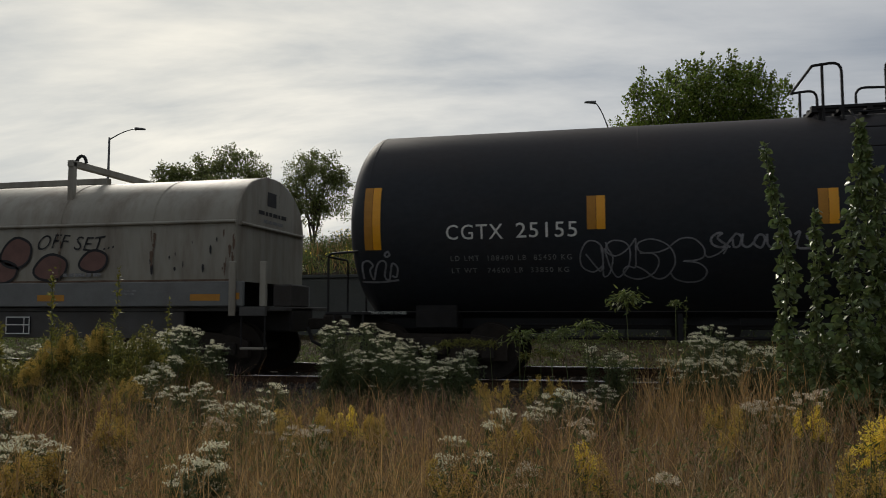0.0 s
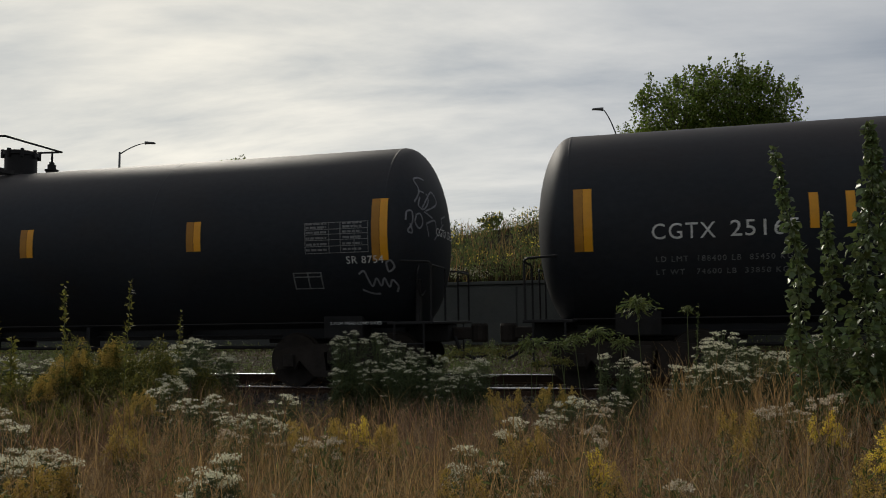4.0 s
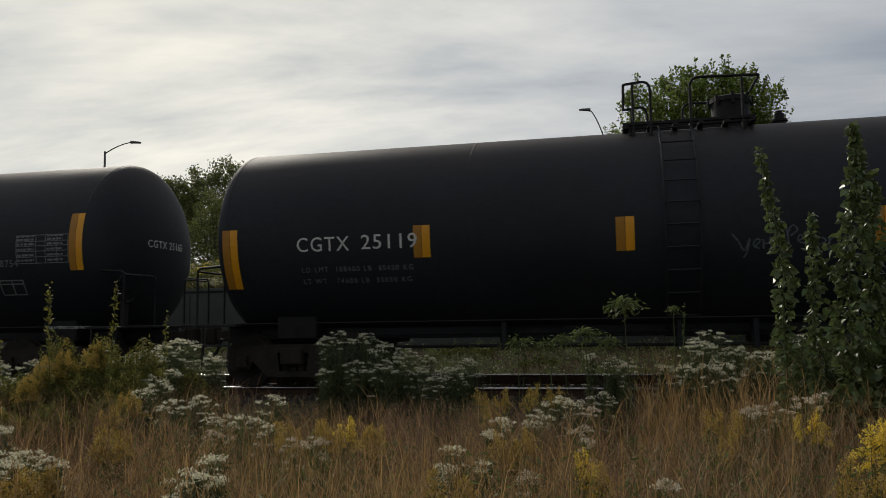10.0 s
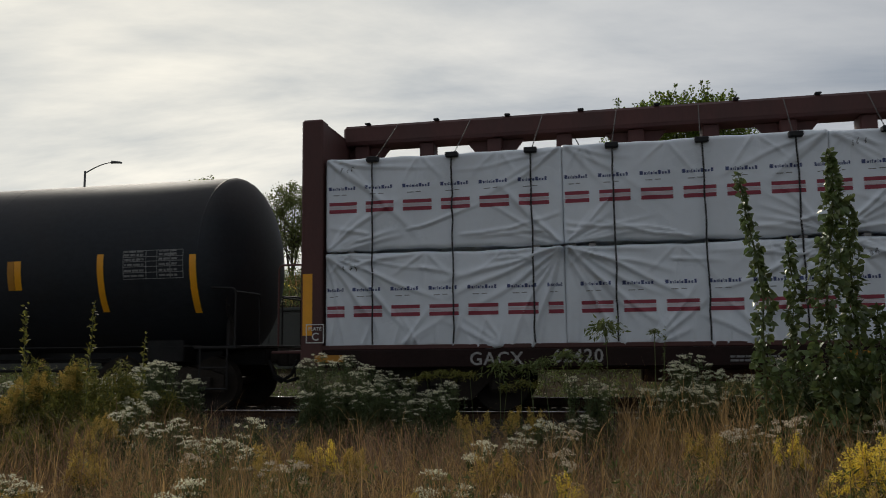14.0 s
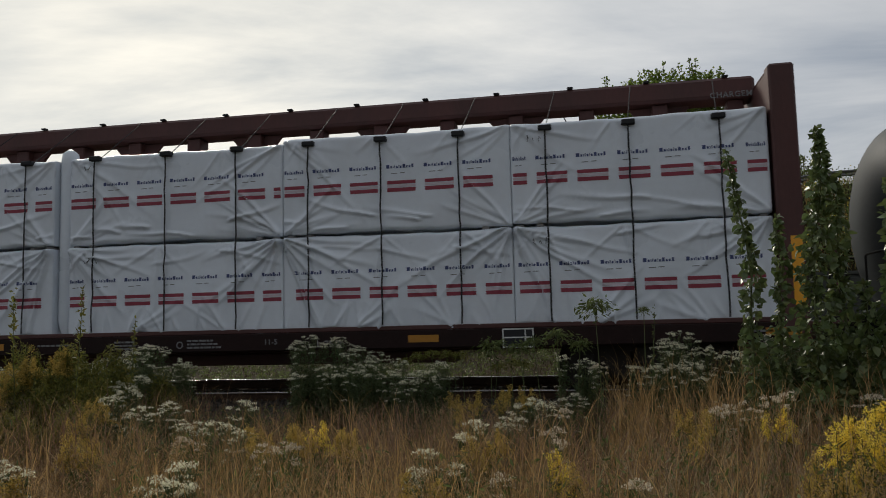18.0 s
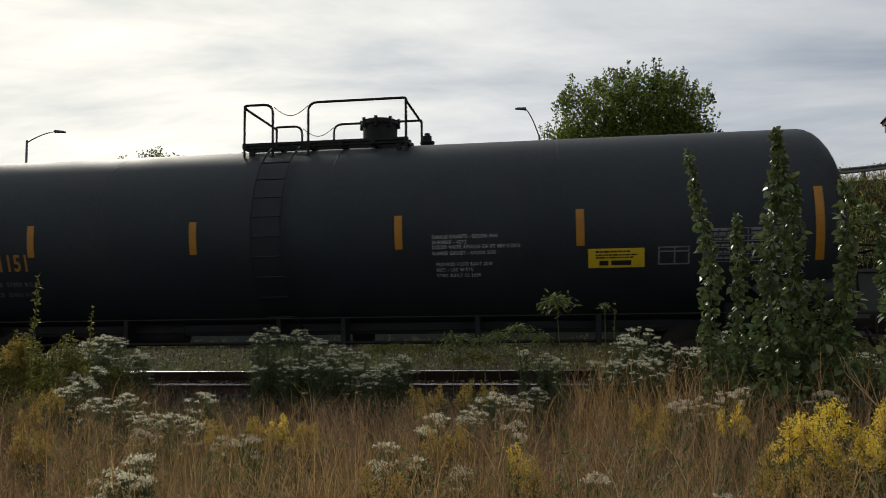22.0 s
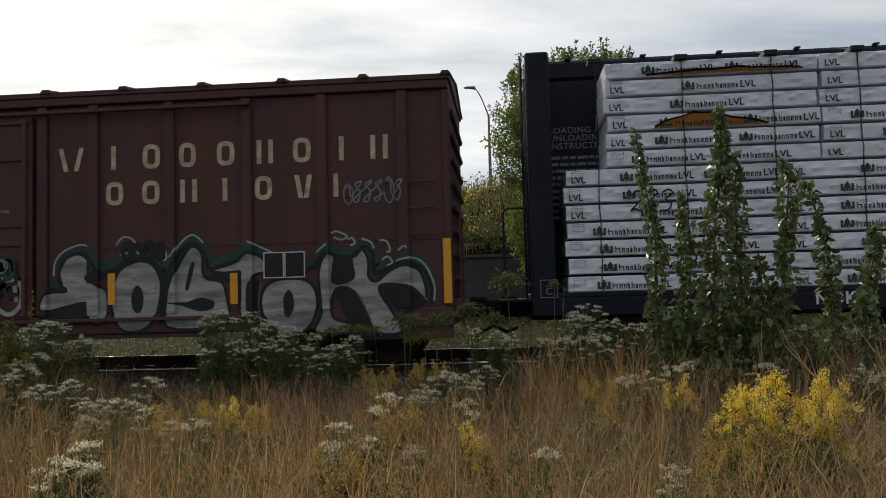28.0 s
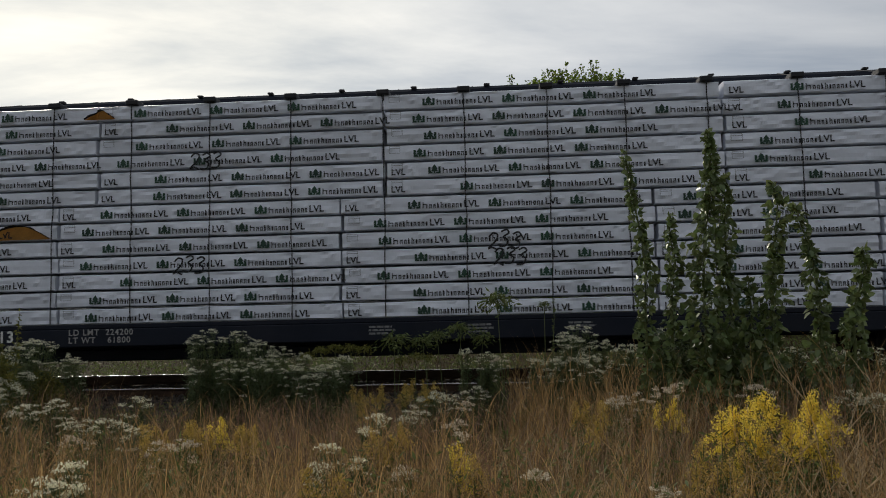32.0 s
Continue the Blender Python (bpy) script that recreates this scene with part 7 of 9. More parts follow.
# ---- coil car with a round hood ----
def coil_car(place):
    car = make_car("coil_car", place, "pale grey hooded coil car with black graffiti", "coil car")
    half, hood_r = 7.1, 6.5       # hood ends at x = hood_r
    n = 28
    bm = bmesh.new()
    prof = [(-1.36, 1.58), (-1.40, 2.55)] + [(-1.38 * math.cos(a), 2.60 + 0.91 * math.sin(a)) for a in np.linspace(0.05, math.pi - 0.05, n)] + [(1.40, 2.55), (1.36, 1.58)]
    xs = np.linspace(-hood_r, hood_r, 9)
    rings = [[bm.verts.new((x, y, z)) for y, z in prof] for x in xs]
    for p, q in zip(rings, rings[1:]):
        for k in range(len(prof) - 1):
            bm.faces.new((p[k], p[k + 1], q[k + 1], q[k]))
    bm.faces.new(rings[0]), bm.faces.new(rings[-1][::-1])
    bmesh.ops.recalc_face_normals(bm, faces=bm.faces)
    hood = smooth(part("hood", bm, M_COIL, car, "pale grey rounded steel hood"), 40)
    for x in (-hood_r, -3.2, 0.0, 3.1, 4.93, hood_r - 0.03):
        b = bmesh.new()
        tube(b, [(x, y * 1.0, z - 0.004) for y, z in prof], 0.014, 6)
        part("hood_seam", b, M_COIL, hood)
    for sy in (-1, 1):
        b = bmesh.new()
        tube(b, [(-hood_r, sy * 1.43, 2.58), (hood_r, sy * 1.43, 2.58)], 0.028, 8)
        part("hood_rail", b, M_COIL, hood)
        part("side_band", boxes((-half + 0.3, min(sy * 1.33, sy * 1.44), 1.16, half - 0.46, max(sy * 1.33, sy * 1.44), 1.577), bevel=0.015), material("blue_grey_sill_paint", (0.155, 0.16, 0.155), 0.6, vary=0.2, dirt=(0.1, 0.08, 0.07)), car, "blue-grey side sill")
    b = bmesh.new()
    tube(b, [(hood_r + 0.03, -1.3, 2.56), (hood_r + 0.03, 1.3, 2.56)], 0.03, 8)
    part("end_bar", b, M_COIL, hood)
    # lifting frame on the hood
    for x in (-3.3, 3.1):
        for y in (-1.13, 1.13):
            part("lifting_post", boxes((x - 0.06, y - 0.05, 2.98, x + 0.06, y + 0.05, 3.78), bevel=0.01), M_COIL, hood)
            part("lifting_foot", boxes((x - 0.12, y - 0.1, 2.92, x + 0.12, y + 0.1, 3.0), bevel=0.01), M_BLACK, hood)
        part("lifting_beam", boxes((x - 0.06, -1.2, 3.68, x + 0.06, 1.2, 3.80), bevel=0.01), M_COIL, hood)
    part("lifting_spine", boxes((-3.24, -0.07, 3.54, 3.04, 0.07, 3.66), bevel=0.01), M_COIL, hood)
    b = bmesh.new()
    tube(b, [(3.1 + 0.10 * math.cos(a), -0.9, 3.79 + 0.14 * math.sin(a)) for a in np.linspace(0, math.pi, 9)], 0.03, 8)
    part("lifting_eye", b, M_BLACK, hood)
    part("underframe", boxes((-half, -0.5, 0.72, half, 0.5, 1.158), bevel=0.03), M_BLACK, car)
    part("floor_plate", boxes((-half, -1.33, 1.08, half, 1.33, 1.157), bevel=0.01), M_COIL_DARK, car)
    part("side_skirt", boxes((-half + 1.6, -1.3, 0.62, half - 1.6, -1.22, 1.078), bevel=0.01), M_COIL_DARK, car)
    for s in (-1, 1):
        add_truck(car, s * 5.4)
        add_coupler(car, s * (half + 0.15), s)
        part("corner_post", boxes((min(s * 6.42, s * 6.54), -1.49, 1.0, max(s * 6.42, s * 6.54), -1.445, 1.9), (min(s * 6.95, s * 7.06), -1.44, 1.16, max(s * 6.95, s * 7.06), -1.36, 1.9), bevel=0.01), M_COIL, car)
        part("corner_step", boxes((min(s * 6.6, s * 7.06), -1.45, 1.0, max(s * 6.6, s * 7.06), -1.36, 1.155), bevel=0.01), M_COIL_DARK, car)
        part("corner_tread", boxes((min(s * 6.62, s * 7.04), -1.45, 0.45, max(s * 6.62, s * 7.04), -1.3, 0.49), bevel=0.01), M_COIL, car)
        for x in (6.62, 7.04):
            b = bmesh.new()
            tube(b, [(s * x, -1.4, 1.0), (s * x, -1.4, 0.45)], 0.016, 6)
            part("step_iron", b, M_BLACK, car)
        part("end_box", boxes((min(s * 6.75, s * 7.1), -0.5, 1.16, max(s * 6.75, s * 7.1), 0.3, 1.55), bevel=0.02), M_COIL_DARK, car)
    for x in (5.97, 3.0, -1.0, -4.5):
        flat_on_side(strip(0.55, 0.11, 1), "reflector", M_ORANGE_DULL, car, x, 1.31, -1.443, "dulled orange reflective strip")
    flat_on_side(strip(0.14, 0.11, 1), "reflector", M_ORANGE_DULL, car, 6.53, 1.33, -1.446)
    part("stencil_board", boxes((2.0, -1.33, 0.68, 2.5, -1.303, 0.99)), M_INK, car, "black stencil board")
    flat_on_side(frame_lines(0.5, 0.31, 0.02, [0.12], [0.0]), "stencil_frame", M_WHITE, car, 2.25, 0.835, -1.334)
    # graffiti: hand lettering and three brown-filled loops
    me, w = text_mesh("OFF SET...", 0.25, 1.04, -0.002)
    for v in me.vertices:
        v.co.x += v.co.y * 0.35
        v.co.y += 0.04 * math.sin(v.co.x * 4) + 0.02 * v.co.x
    flat_on_side(me, "graffiti_lettering", M_INK, car, 2.62, 2.14, -1.402, "black brush lettering")
    brown = material("brown_spray_fill", (0.16, 0.085, 0.07), 0.8, vary=0.3, scale=4, bump=0)
    for x, z, rx, rz in ((2.2, 2.12, 0.31, 0.27), (2.92, 1.85, 0.33, 0.23), (3.78, 1.95, 0.27, 0.19), (1.9, 1.78, 0.33, 0.2)):
        ring = curve_points([(-rx, -rz * 0.2), (-rx * 0.5, rz * 0.7), (rx * 0.2, rz), (rx, rz * 0.5), (rx * 0.9, -rz * 0.5), (rx * 0.2, -rz), (-rx * 0.7, -rz * 0.8)], 4, True)
        b = bmesh.new()
        face_of(b, ring)
        flat_on_side(b, "graffiti_fill", brown, car, x, z, -1.396, "brown sprayed blob")
        b = bmesh.new()
        strokes(b, ring, 0.045, 0.003, True)
        flat_on_side(b, "graffiti_outline", M_INK, car, x, z, -1.396)
    flat_on_side(word_bars([(0, 0.06, 0.75)], 91), "lettering", M_FADED, car, 3.2, 1.68, -1.402)
    flat_on_side(word_bars([(0.05, 0.03, 0.5), (0, 0.03, 0.45)], 92), "lettering", M_FADED, car, 4.2, 1.36, -1.446)
    # rust lines along the hood's lower edge and below the seams
    part("rust_line", boxes((-hood_r, -1.386, 1.585, hood_r, -1.372, 1.615)), M_RUSTY, hood, "rusty lower edge")
    rnd = random.Random(8)
    for i in range(26):
        x_ = rnd.choice((3.1, 4.93, 4.93, 6.3, 6.42)) + rnd.gauss(0, 0.03)
        z_, h_, w_ = rnd.uniform(1.7, 2.45), rnd.uniform(0.05, 0.3), rnd.uniform(0.008, 0.03)
        b = bmesh.new()
        face_of(b, [(-w_, h_ * 0.4), (0, h_ * 0.5), (w_, h_ * 0.35), (w_ * 0.6, -h_ * 0.2), (0, -h_ * 0.5), (-w_ * 0.7, -h_ * 0.1)])
        flat_on_side(b, "rust_stain", M_RUSTY, car, x_, z_, -1.399 - 0.0002 * i)
    # worn patches of black on the side, and end lettering
    rnd = random.Random(5)
    for i in range(11):
        b = bmesh.new()
        w_, h_ = rnd.uniform(0.01, 0.035), rnd.uniform(0.03, 0.13)
        face_of(b, [(w_ * math.cos(a) * rnd.uniform(0.5, 1), h_ * math.sin(a) * rnd.uniform(0.5, 1)) for a in np.linspace(0, 2 * math.pi, 10)[:-1]])
        flat_on_side(b, "paint_scar", M_INK, car, rnd.uniform(4.9, 6.2), rnd.uniform(1.7, 2.3), -1.40)
    for z, h, w_, m in ((2.98, 0.26, 0.5, M_INK), (2.80, 0.07, 1.2, M_INK), (2.66, 0.06, 0.8, M_FADED)):
        b = word_bars([(0, h, w_)], int(z * 50), -w_ / 2)
        mm = bpy.data.meshes.new("end_lettering")
        b.to_mesh(mm), b.free()
        mesh_part("end_lettering", mm, m, car, m=Matrix.Translation((hood_r + 0.006, 0.0, z)) @ Euler((radians(90), 0, radians(90))).to_matrix().to_4x4())
    return car


coil_car(K * -6.25 - 6.68)


# ---- planting helpers (arrays of leaves and blades) ----
rng = np.random.default_rng(7)


def unit(v):
    return v / np.maximum(1e-9, np.linalg.norm(v, axis=1, keepdims=True))


def blades(base, height, width, lean, heading, droop=0.35):
    """Bent grass blades: base n x 3, the rest n. Returns verts and quads."""
    n = len(base)
    d = np.stack([np.cos(heading), np.sin(heading), np.zeros(n)], 1)
    a = heading + rng.uniform(0.6, 2.5, n)
    s = np.stack([np.cos(a), np.sin(a), np.zeros(n)], 1)
    V = []
    for t, k in ((0.0, 1.0), (0.4, 0.85), (0.75, 0.6), (1.0, 0.12)):
        p = base + d * (lean * (t ** 1.7) * height)[:, None]
        p[:, 2] += height * (t - droop * lean * t ** 3)
        V += [p - s * (width * k / 2)[:, None], p + s * (width * k / 2)[:, None]]
    V = np.stack(V, 1).reshape(-1, 3)
    o = (np.arange(n) * 8)[:, None]
    F = np.concatenate([o + np.array([0, 1, 3, 2]), o + np.array([2, 3, 5, 4]), o + np.array([4, 5, 7, 6])], 0)
    return V, F


def leaves(pos, way, normal, length, width, broad=False):
    """Folded leaves from pos along way. Returns verts and quads."""
    n = len(pos)
    way = unit(way)
    side = unit(np.cross(way, normal))
    nn = np.cross(side, way)
    L, W = length[:, None], width[:, None]
    if broad:
        pts = [pos, pos + way * L * 0.25 + side * W * 0.46 + nn * W * 0.12, pos + way * L * 0.62 + side * W * 0.36 + nn * W * 0.06, pos + way * L - nn * L * 0.12,
               pos + way * L * 0.62 - side * W * 0.36 + nn * W * 0.06, pos + way * L * 0.25 - side * W * 0.46 + nn * W * 0.12]
        V = np.stack(pts, 1).reshape(-1, 3)
        o = (np.arange(n) * 6)[:, None]
        return V, np.concatenate([o + np.array([0, 1, 2, 3]), o + np.array([0, 3, 4, 5])], 0)
    pts = [pos, pos + way * L * 0.45 + side * W * 0.5, pos + way * L - nn * L * 0.1, pos + way * L * 0.45 - side * W * 0.5]
    V = np.stack(pts, 1).reshape(-1, 3)
    o = (np.arange(n) * 4)[:, None]
    return V, o + np.array([0, 1, 2, 3])


def merge(*sets):
    V, F, k = [], [], 0
    for v, f in sets:
        V.append(v), F.append(f + k)
        k += len(v)
    return np.concatenate(V), np.concatenate(F)


def rand_dirs(n, up=0.0):
    v = rng.normal(size=(n, 3))
    v[:, 2] += up
    return unit(v)


def ground_many(x, y):
    return np.array([ground_z(float(a), float(b)) for a, b in zip(x, y)])


def patch(x, y, seed, scale=0.6):
    return np.array([noise.noise(Vector((a * scale + seed, b * scale, seed))) for a, b in zip(x, y)])


def stuff(name, V, F, mat, label, category):
    ob = new(name, arrays_mesh(name, V, F))
    ob.data.materials.append(mat)
    return tagged(ob, label, category, kind="stuff")


def strewn(n, y0, y1, margin=1.0):
    """n points over the weedy strip, more of them near the camera's edge of it."""
    y = y0 + (y1 - y0) * rng.random(n) ** 1.1
    x = -1.05 * y - margin + rng.random(n) * (1.65 * y + 2 * margin)
    return x, y


# ---- grasses and weeds of the near strip ----
def ceiling(x, y, rough=0.0):
    """The height up to which the loose growth stands: lower in the middle, where the rails show over it."""
    az = np.degrees(np.arctan2(x, y))
    dip = np.where(az < -27, 4.6, np.where(az > 1.5, 4.9, 6.0))
    top = EYE_Z - y * np.tan(np.radians(dip))
    return top + rough * rng.normal(size=len(x))


def grown(x, y, h, rough=0.04):
    """Heights h, kept under the ceiling."""
    g = ground_many(x, y)
    return g, np.minimum(h, np.maximum(0.12, ceiling(x, y, rough) - g))


def branching(x, y, h, twigs, width, low, spread):
    """Dead stems with side twigs that fork upwards."""
    n = len(x)
    g, h = grown(x, y, h, 0.05)
    base = np.stack([x, y, g], 1)
    head, lean = rng.uniform(0, 6.28, n), np.abs(rng.normal(0.38, 0.3, n))
    sets = [blades(base, h, np.full(n, width), lean, head, 0.15)]
    d = np.stack([np.cos(head), np.sin(head), np.zeros(n)], 1)
    for k in range(twigs):
        t = rng.uniform(low, 0.95, n)
        b = base + d * (lean * t ** 1.7 * h)[:, None]
        b[:, 2] += h * (t - 0.15 * lean * t ** 3)
        way = rng.uniform(0, 6.28, n)
        sets.append(blades(b, h * rng.uniform(0.10, 0.32, n), np.full(n, width * 0.65), rng.uniform(0.2, spread, n), way, 0.15))
    return merge(*sets)


def make_grass():
    # thick brown undergrowth
    x, y = strewn(46000, 2.1, 9.3)
    p = patch(x, y, 3.0)
    g, h = grown(x, y, (0.42 + 0.12 * rng.normal(size=len(x)) + 0.14 * p + 0.2 * patch(x, y, 12.0, 1.6)).clip(0.15, 0.85))
    base = np.stack([x, y, g - 0.02], 1)
    V, F = blades(base, h, rng.uniform(0.003, 0.006, len(x)), np.abs(rng.normal(0.75, 0.6, len(x))), rng.uniform(0, 6.28, len(x)))
    stuff("brown_undergrowth", V, F, M_GRASS_BROWN, "thick brown dead undergrowth", "grass")
    # orange-brown grass, in drifts
    x, y = strewn(38000, 2.1, 9.0)
    p = patch(x, y, 5.0, 0.8)
    keep = rng.random(len(x)) < (0.5 + 1.3 * p) * np.clip((8.2 - y) / 2.2, 0.15, 1)
    x, y, p = x[keep], y[keep], p[keep]
    g, h = grown(x, y, (0.55 + 0.13 * rng.normal(size=len(x)) + 0.2 * p).clip(0.2, 0.95))
    base = np.stack([x, y, g - 0.02], 1)
    V, F = blades(base, h, rng.uniform(0.0025, 0.0055, len(x)), np.abs(rng.normal(1.0, 0.7, len(x))), rng.uniform(0, 6.28, len(x)))
    stuff("dry_grass", V, F, M_GRASS_DRY, "tall dry orange-brown grass", "grass")
    # tangled straws that arch over and lie across one another
    x, y = strewn(44000, 2.2, 9.2)
    keep = rng.random(len(x)) < np.clip((8.0 - y) / 2.0, 0.2, 1) * (0.75 + 0.7 * patch(x, y, 33.0, 0.7))
    x, y = x[keep], y[keep]
    n = len(x)
    g, h = grown(x, y, rng.uniform(0.35, 0.8, n), 0.03)
    up = rng.uniform(0.15, 0.62, n) * h
    base = np.stack([x, y, g + up], 1)
    V, F = blades(base, (h - up) * rng.uniform(0.6, 1.1, n), rng.uniform(0.0022, 0.0048, n), rng.uniform(0.5, 2.2, n), rng.uniform(0, 6.28, n), 0.28)
    stuff("tangled_straw", V, F, M_TANSTEM, "tangled arching dry straws", "straw")
    # dark red-brown wiry stems, thickest towards the track
    n = 7600
    y = 4.2 + 5.2 * rng.random(n) ** 0.6
    x = -1.05 * y - 1 + rng.random(n) * (1.65 * y + 2)
    keep = rng.random(n) < 0.55 + 1.0 * patch(x, y, 9.0, 0.5)
    x, y = x[keep], y[keep]
    V, F = branching(x, y, rng.uniform(0.5, 1.05, len(x)), 7, 0.0055, 0.35, 1.1)
    stuff("wiry_stems", V, F, M_GRASS_RED, "wiry red-brown dead weed stems", "weeds")
    # branching tan stems
    n = 5200
    x, y = strewn(n, 2.6, 8.9)
    keep = rng.random(n) < (0.6 + 0.9 * patch(x, y, 91.0, 0.6)) * np.where(x > 0.2, 1.0, np.clip((7.6 - y) / 2.0, 0.2, 1))
    x, y = x[keep], y[keep]
    V, F = branching(x, y, rng.uniform(0.6, 1.1, len(x)), 8, 0.0052, 0.3, 1.3)
    stuff("tan_stems", V, F, M_TANSTEM, "branching tan dead weed stems", "weeds")
    # a taller thicket of bare stems round the leafy stalks
    n = 4400
    x, y = rng.uniform(0.1, 6.5, n), rng.uniform(6.4, 9.4, n)
    keep = rng.random(n) < 0.6 + 0.9 * patch(x, y, 77.0, 0.7)
    x, y = x[keep], y[keep]
    n = len(x)
    g, h = ground_many(x, y), rng.uniform(0.55, 1.2, n) * (0.7 + 0.45 * rng.random(n))
    sets = [blades(np.stack([x, y, g], 1), h, np.full(n, 0.007), np.abs(rng.normal(0.2, 0.15, n)), rng.uniform(0, 6.28, n), 0.1)]
    for k in range(7):
        t = rng.uniform(0.35, 0.9, n)
        sets.append(blades(np.stack([x, y, g + h * t], 1), h * rng.uniform(0.1, 0.3, n), np.full(n, 0.005), rng.uniform(0.2, 0.9, n), rng.uniform(0, 6.28, n), 0.1))
    V, F = merge(*sets)
    stuff("bare_thicket", V, F, M_TANSTEM, "tall thicket of bare brown stems", "weeds")
    # bleached branching stems at the near end of the thicket
    n = 1500
    x, y = rng.uniform(0.2, 5.0, n), rng.uniform(3.2, 7.6, n)
    keep = rng.random(n) < 0.5 + 1.0 * patch(x, y, 63.0, 0.8)
    V, F = branching(x[keep], y[keep], rng.uniform(0.5, 1.05, keep.sum()), 7, 0.0045, 0.3, 1.0)
    stuff("bleached_stems", V, F, M_DEADSTEM, "bleached branching dead stems", "weeds")
    # bleached straws standing out against the rest
    x, y = strewn(4200, 2.3, 8.8)
    n = len(x)
    g, h = grown(x, y, rng.uniform(0.4, 0.95, n), 0.06)
    V, F = blades(np.stack([x, y, g], 1), h, rng.uniform(0.0028, 0.005, n), np.abs(rng.normal(0.5, 0.45, n)), rng.uniform(0, 6.28, n))
    stuff("pale_straw", V, F, M_DEADSTEM, "bleached pale straws among the grass", "straw")
    # fluffy seed heads
    x, y = strewn(3400, 2.8, 9.0)
    p = patch(x, y, 14.0, 0.5)
    x, y = x[p > -0.05], y[p > -0.05]
    n = len(x)
    g, hh = grown(x, y, rng.uniform(0.45, 0.85, n))
    sets = []
    for k in range(22):
        q = np.stack([x, y, g + hh], 1) + rng.normal(size=(n, 3)) * np.array([0.02, 0.02, 0.035])
        sets.append(leaves(q, rand_dirs(n, 0.8), rand_dirs(n), rng.uniform(0.010, 0.020, n), rng.uniform(0.003, 0.006, n)))
    V, F = merge(*sets)
    stuff("seed_heads", V, F, M_FLUFF, "fluffy tan grass seed heads", "seed heads")
    # green blades and low leafy weeds in patches
    x, y = strewn(20000, 2.4, 9.8)
    p = patch(x, y, 21.0, 0.5)
    keep = rng.random(len(x)) < 0.2 + 1.1 * p
    x, y = x[keep], y[keep]
    n = len(x)
    g, h = grown(x, y, rng.uniform(0.25, 0.65, n))
    V, F = blades(np.stack([x, y, g], 1), h, rng.uniform(0.004, 0.009, n), np.abs(rng.normal(0.35, 0.25, n)), rng.uniform(0, 6.28, n))
    stuff("green_grass", V, F, M_GRASS_GREEN, "green grass blades among dry growth", "grass")
    x, y = strewn(6400, 2.8, 10.2)
    p = patch(x, y, 30.0, 0.55)
    keep = rng.random(len(x)) < 0.06 * y - 0.12 + 0.9 * p
    x, y = x[keep], y[keep]
    n = len(x)
    g, hh = grown(x, y, rng.uniform(0.35, 0.9, n))
    sets = []
    for k in range(24):
        t = rng.uniform(0.2, 1.0, n)
        q = np.stack([x + rng.normal(0, 0.05, n), y + rng.normal(0, 0.05, n), g + hh * t], 1)
        sets.append(leaves(q, rand_dirs(n, 0.25), rand_dirs(n, 1.5), rng.uniform(0.03, 0.075, n), rng.uniform(0.007, 0.018, n)))
    V, F = merge(*sets)
    stuff("leafy_weeds", V, F, M_LEAF, "low dark green leafy weeds", "weeds")
    V, F = blades(np.stack([x, y, g], 1), hh, np.full(n, 0.006), np.full(n, 0.08), rng.uniform(0, 6.28, n), 0.05)
    stuff("weed_stems", V, F, M_STEM, "thin green weed stems", "weeds")
    # scant dark weeds at the foot of the ballast
    n = 5200
    x, y = rng.uniform(-14, 9, n), rng.uniform(9.2, 11.3, n)
    keep = rng.random(n) < 0.35 + 1.2 * patch(x, y, 47.0, 0.8)
    x, y = x[keep], y[keep]
    V, F = branching(x, y, rng.uniform(0.12, 0.4, len(x)), 3, 0.005, 0.3, 1.0)
    stuff("ballast_weeds", V, F, M_GRASS_RED, "scant dark dead weeds on the ballast shoulder", "weeds")

    # short growth between the track and the wall, on the bank and behind the camera
    def field(name, n, x0, x1, y0, y1, h0, h1, w, mat, label):
        x, y = rng.uniform(x0, x1, n), rng.uniform(y0, y1, n)
        keep = rng.random(n) < 0.65 + 0.8 * patch(x, y, 40.0, 0.22)
        x, y = x[keep], y[keep]
        base = np.stack([x, y, ground_many(x, y) - 0.03], 1)
        m = len(x)
        V, F = blades(base, rng.uniform(h0, h1, m), rng.uniform(w * 0.6, w * 1.4, m), np.abs(rng.normal(0.6, 0.4, m)), rng.uniform(0, 6.28, m))
        stuff(name, V, F, mat, label, "grass")
    field("meadow_grass", 26000, -36, 24, 15.9, 33.8, 0.05, 0.2, 0.012, M_MEADOW, "short olive meadow grass beyond the track")
    field("meadow_straw", 40000, -36, 24, 15.9, 33.8, 0.06, 0.26, 0.016, M_MEADOW_DRY, "short ochre straw in the meadow beyond the track")
    n = 3400
    x, y = rng.uniform(-30, 17, n), 16.0 + 15.0 * rng.random(n) ** 1.7
    keep = rng.random(n) < 0.6 + 1.1 * patch(x, y, 61.0, 0.3)
    x, y = x[keep], y[keep]
    n = len(x)
    g, hh = ground_many(x, y), rng.uniform(0.15, 0.5, n)
    sets, pale = [], []
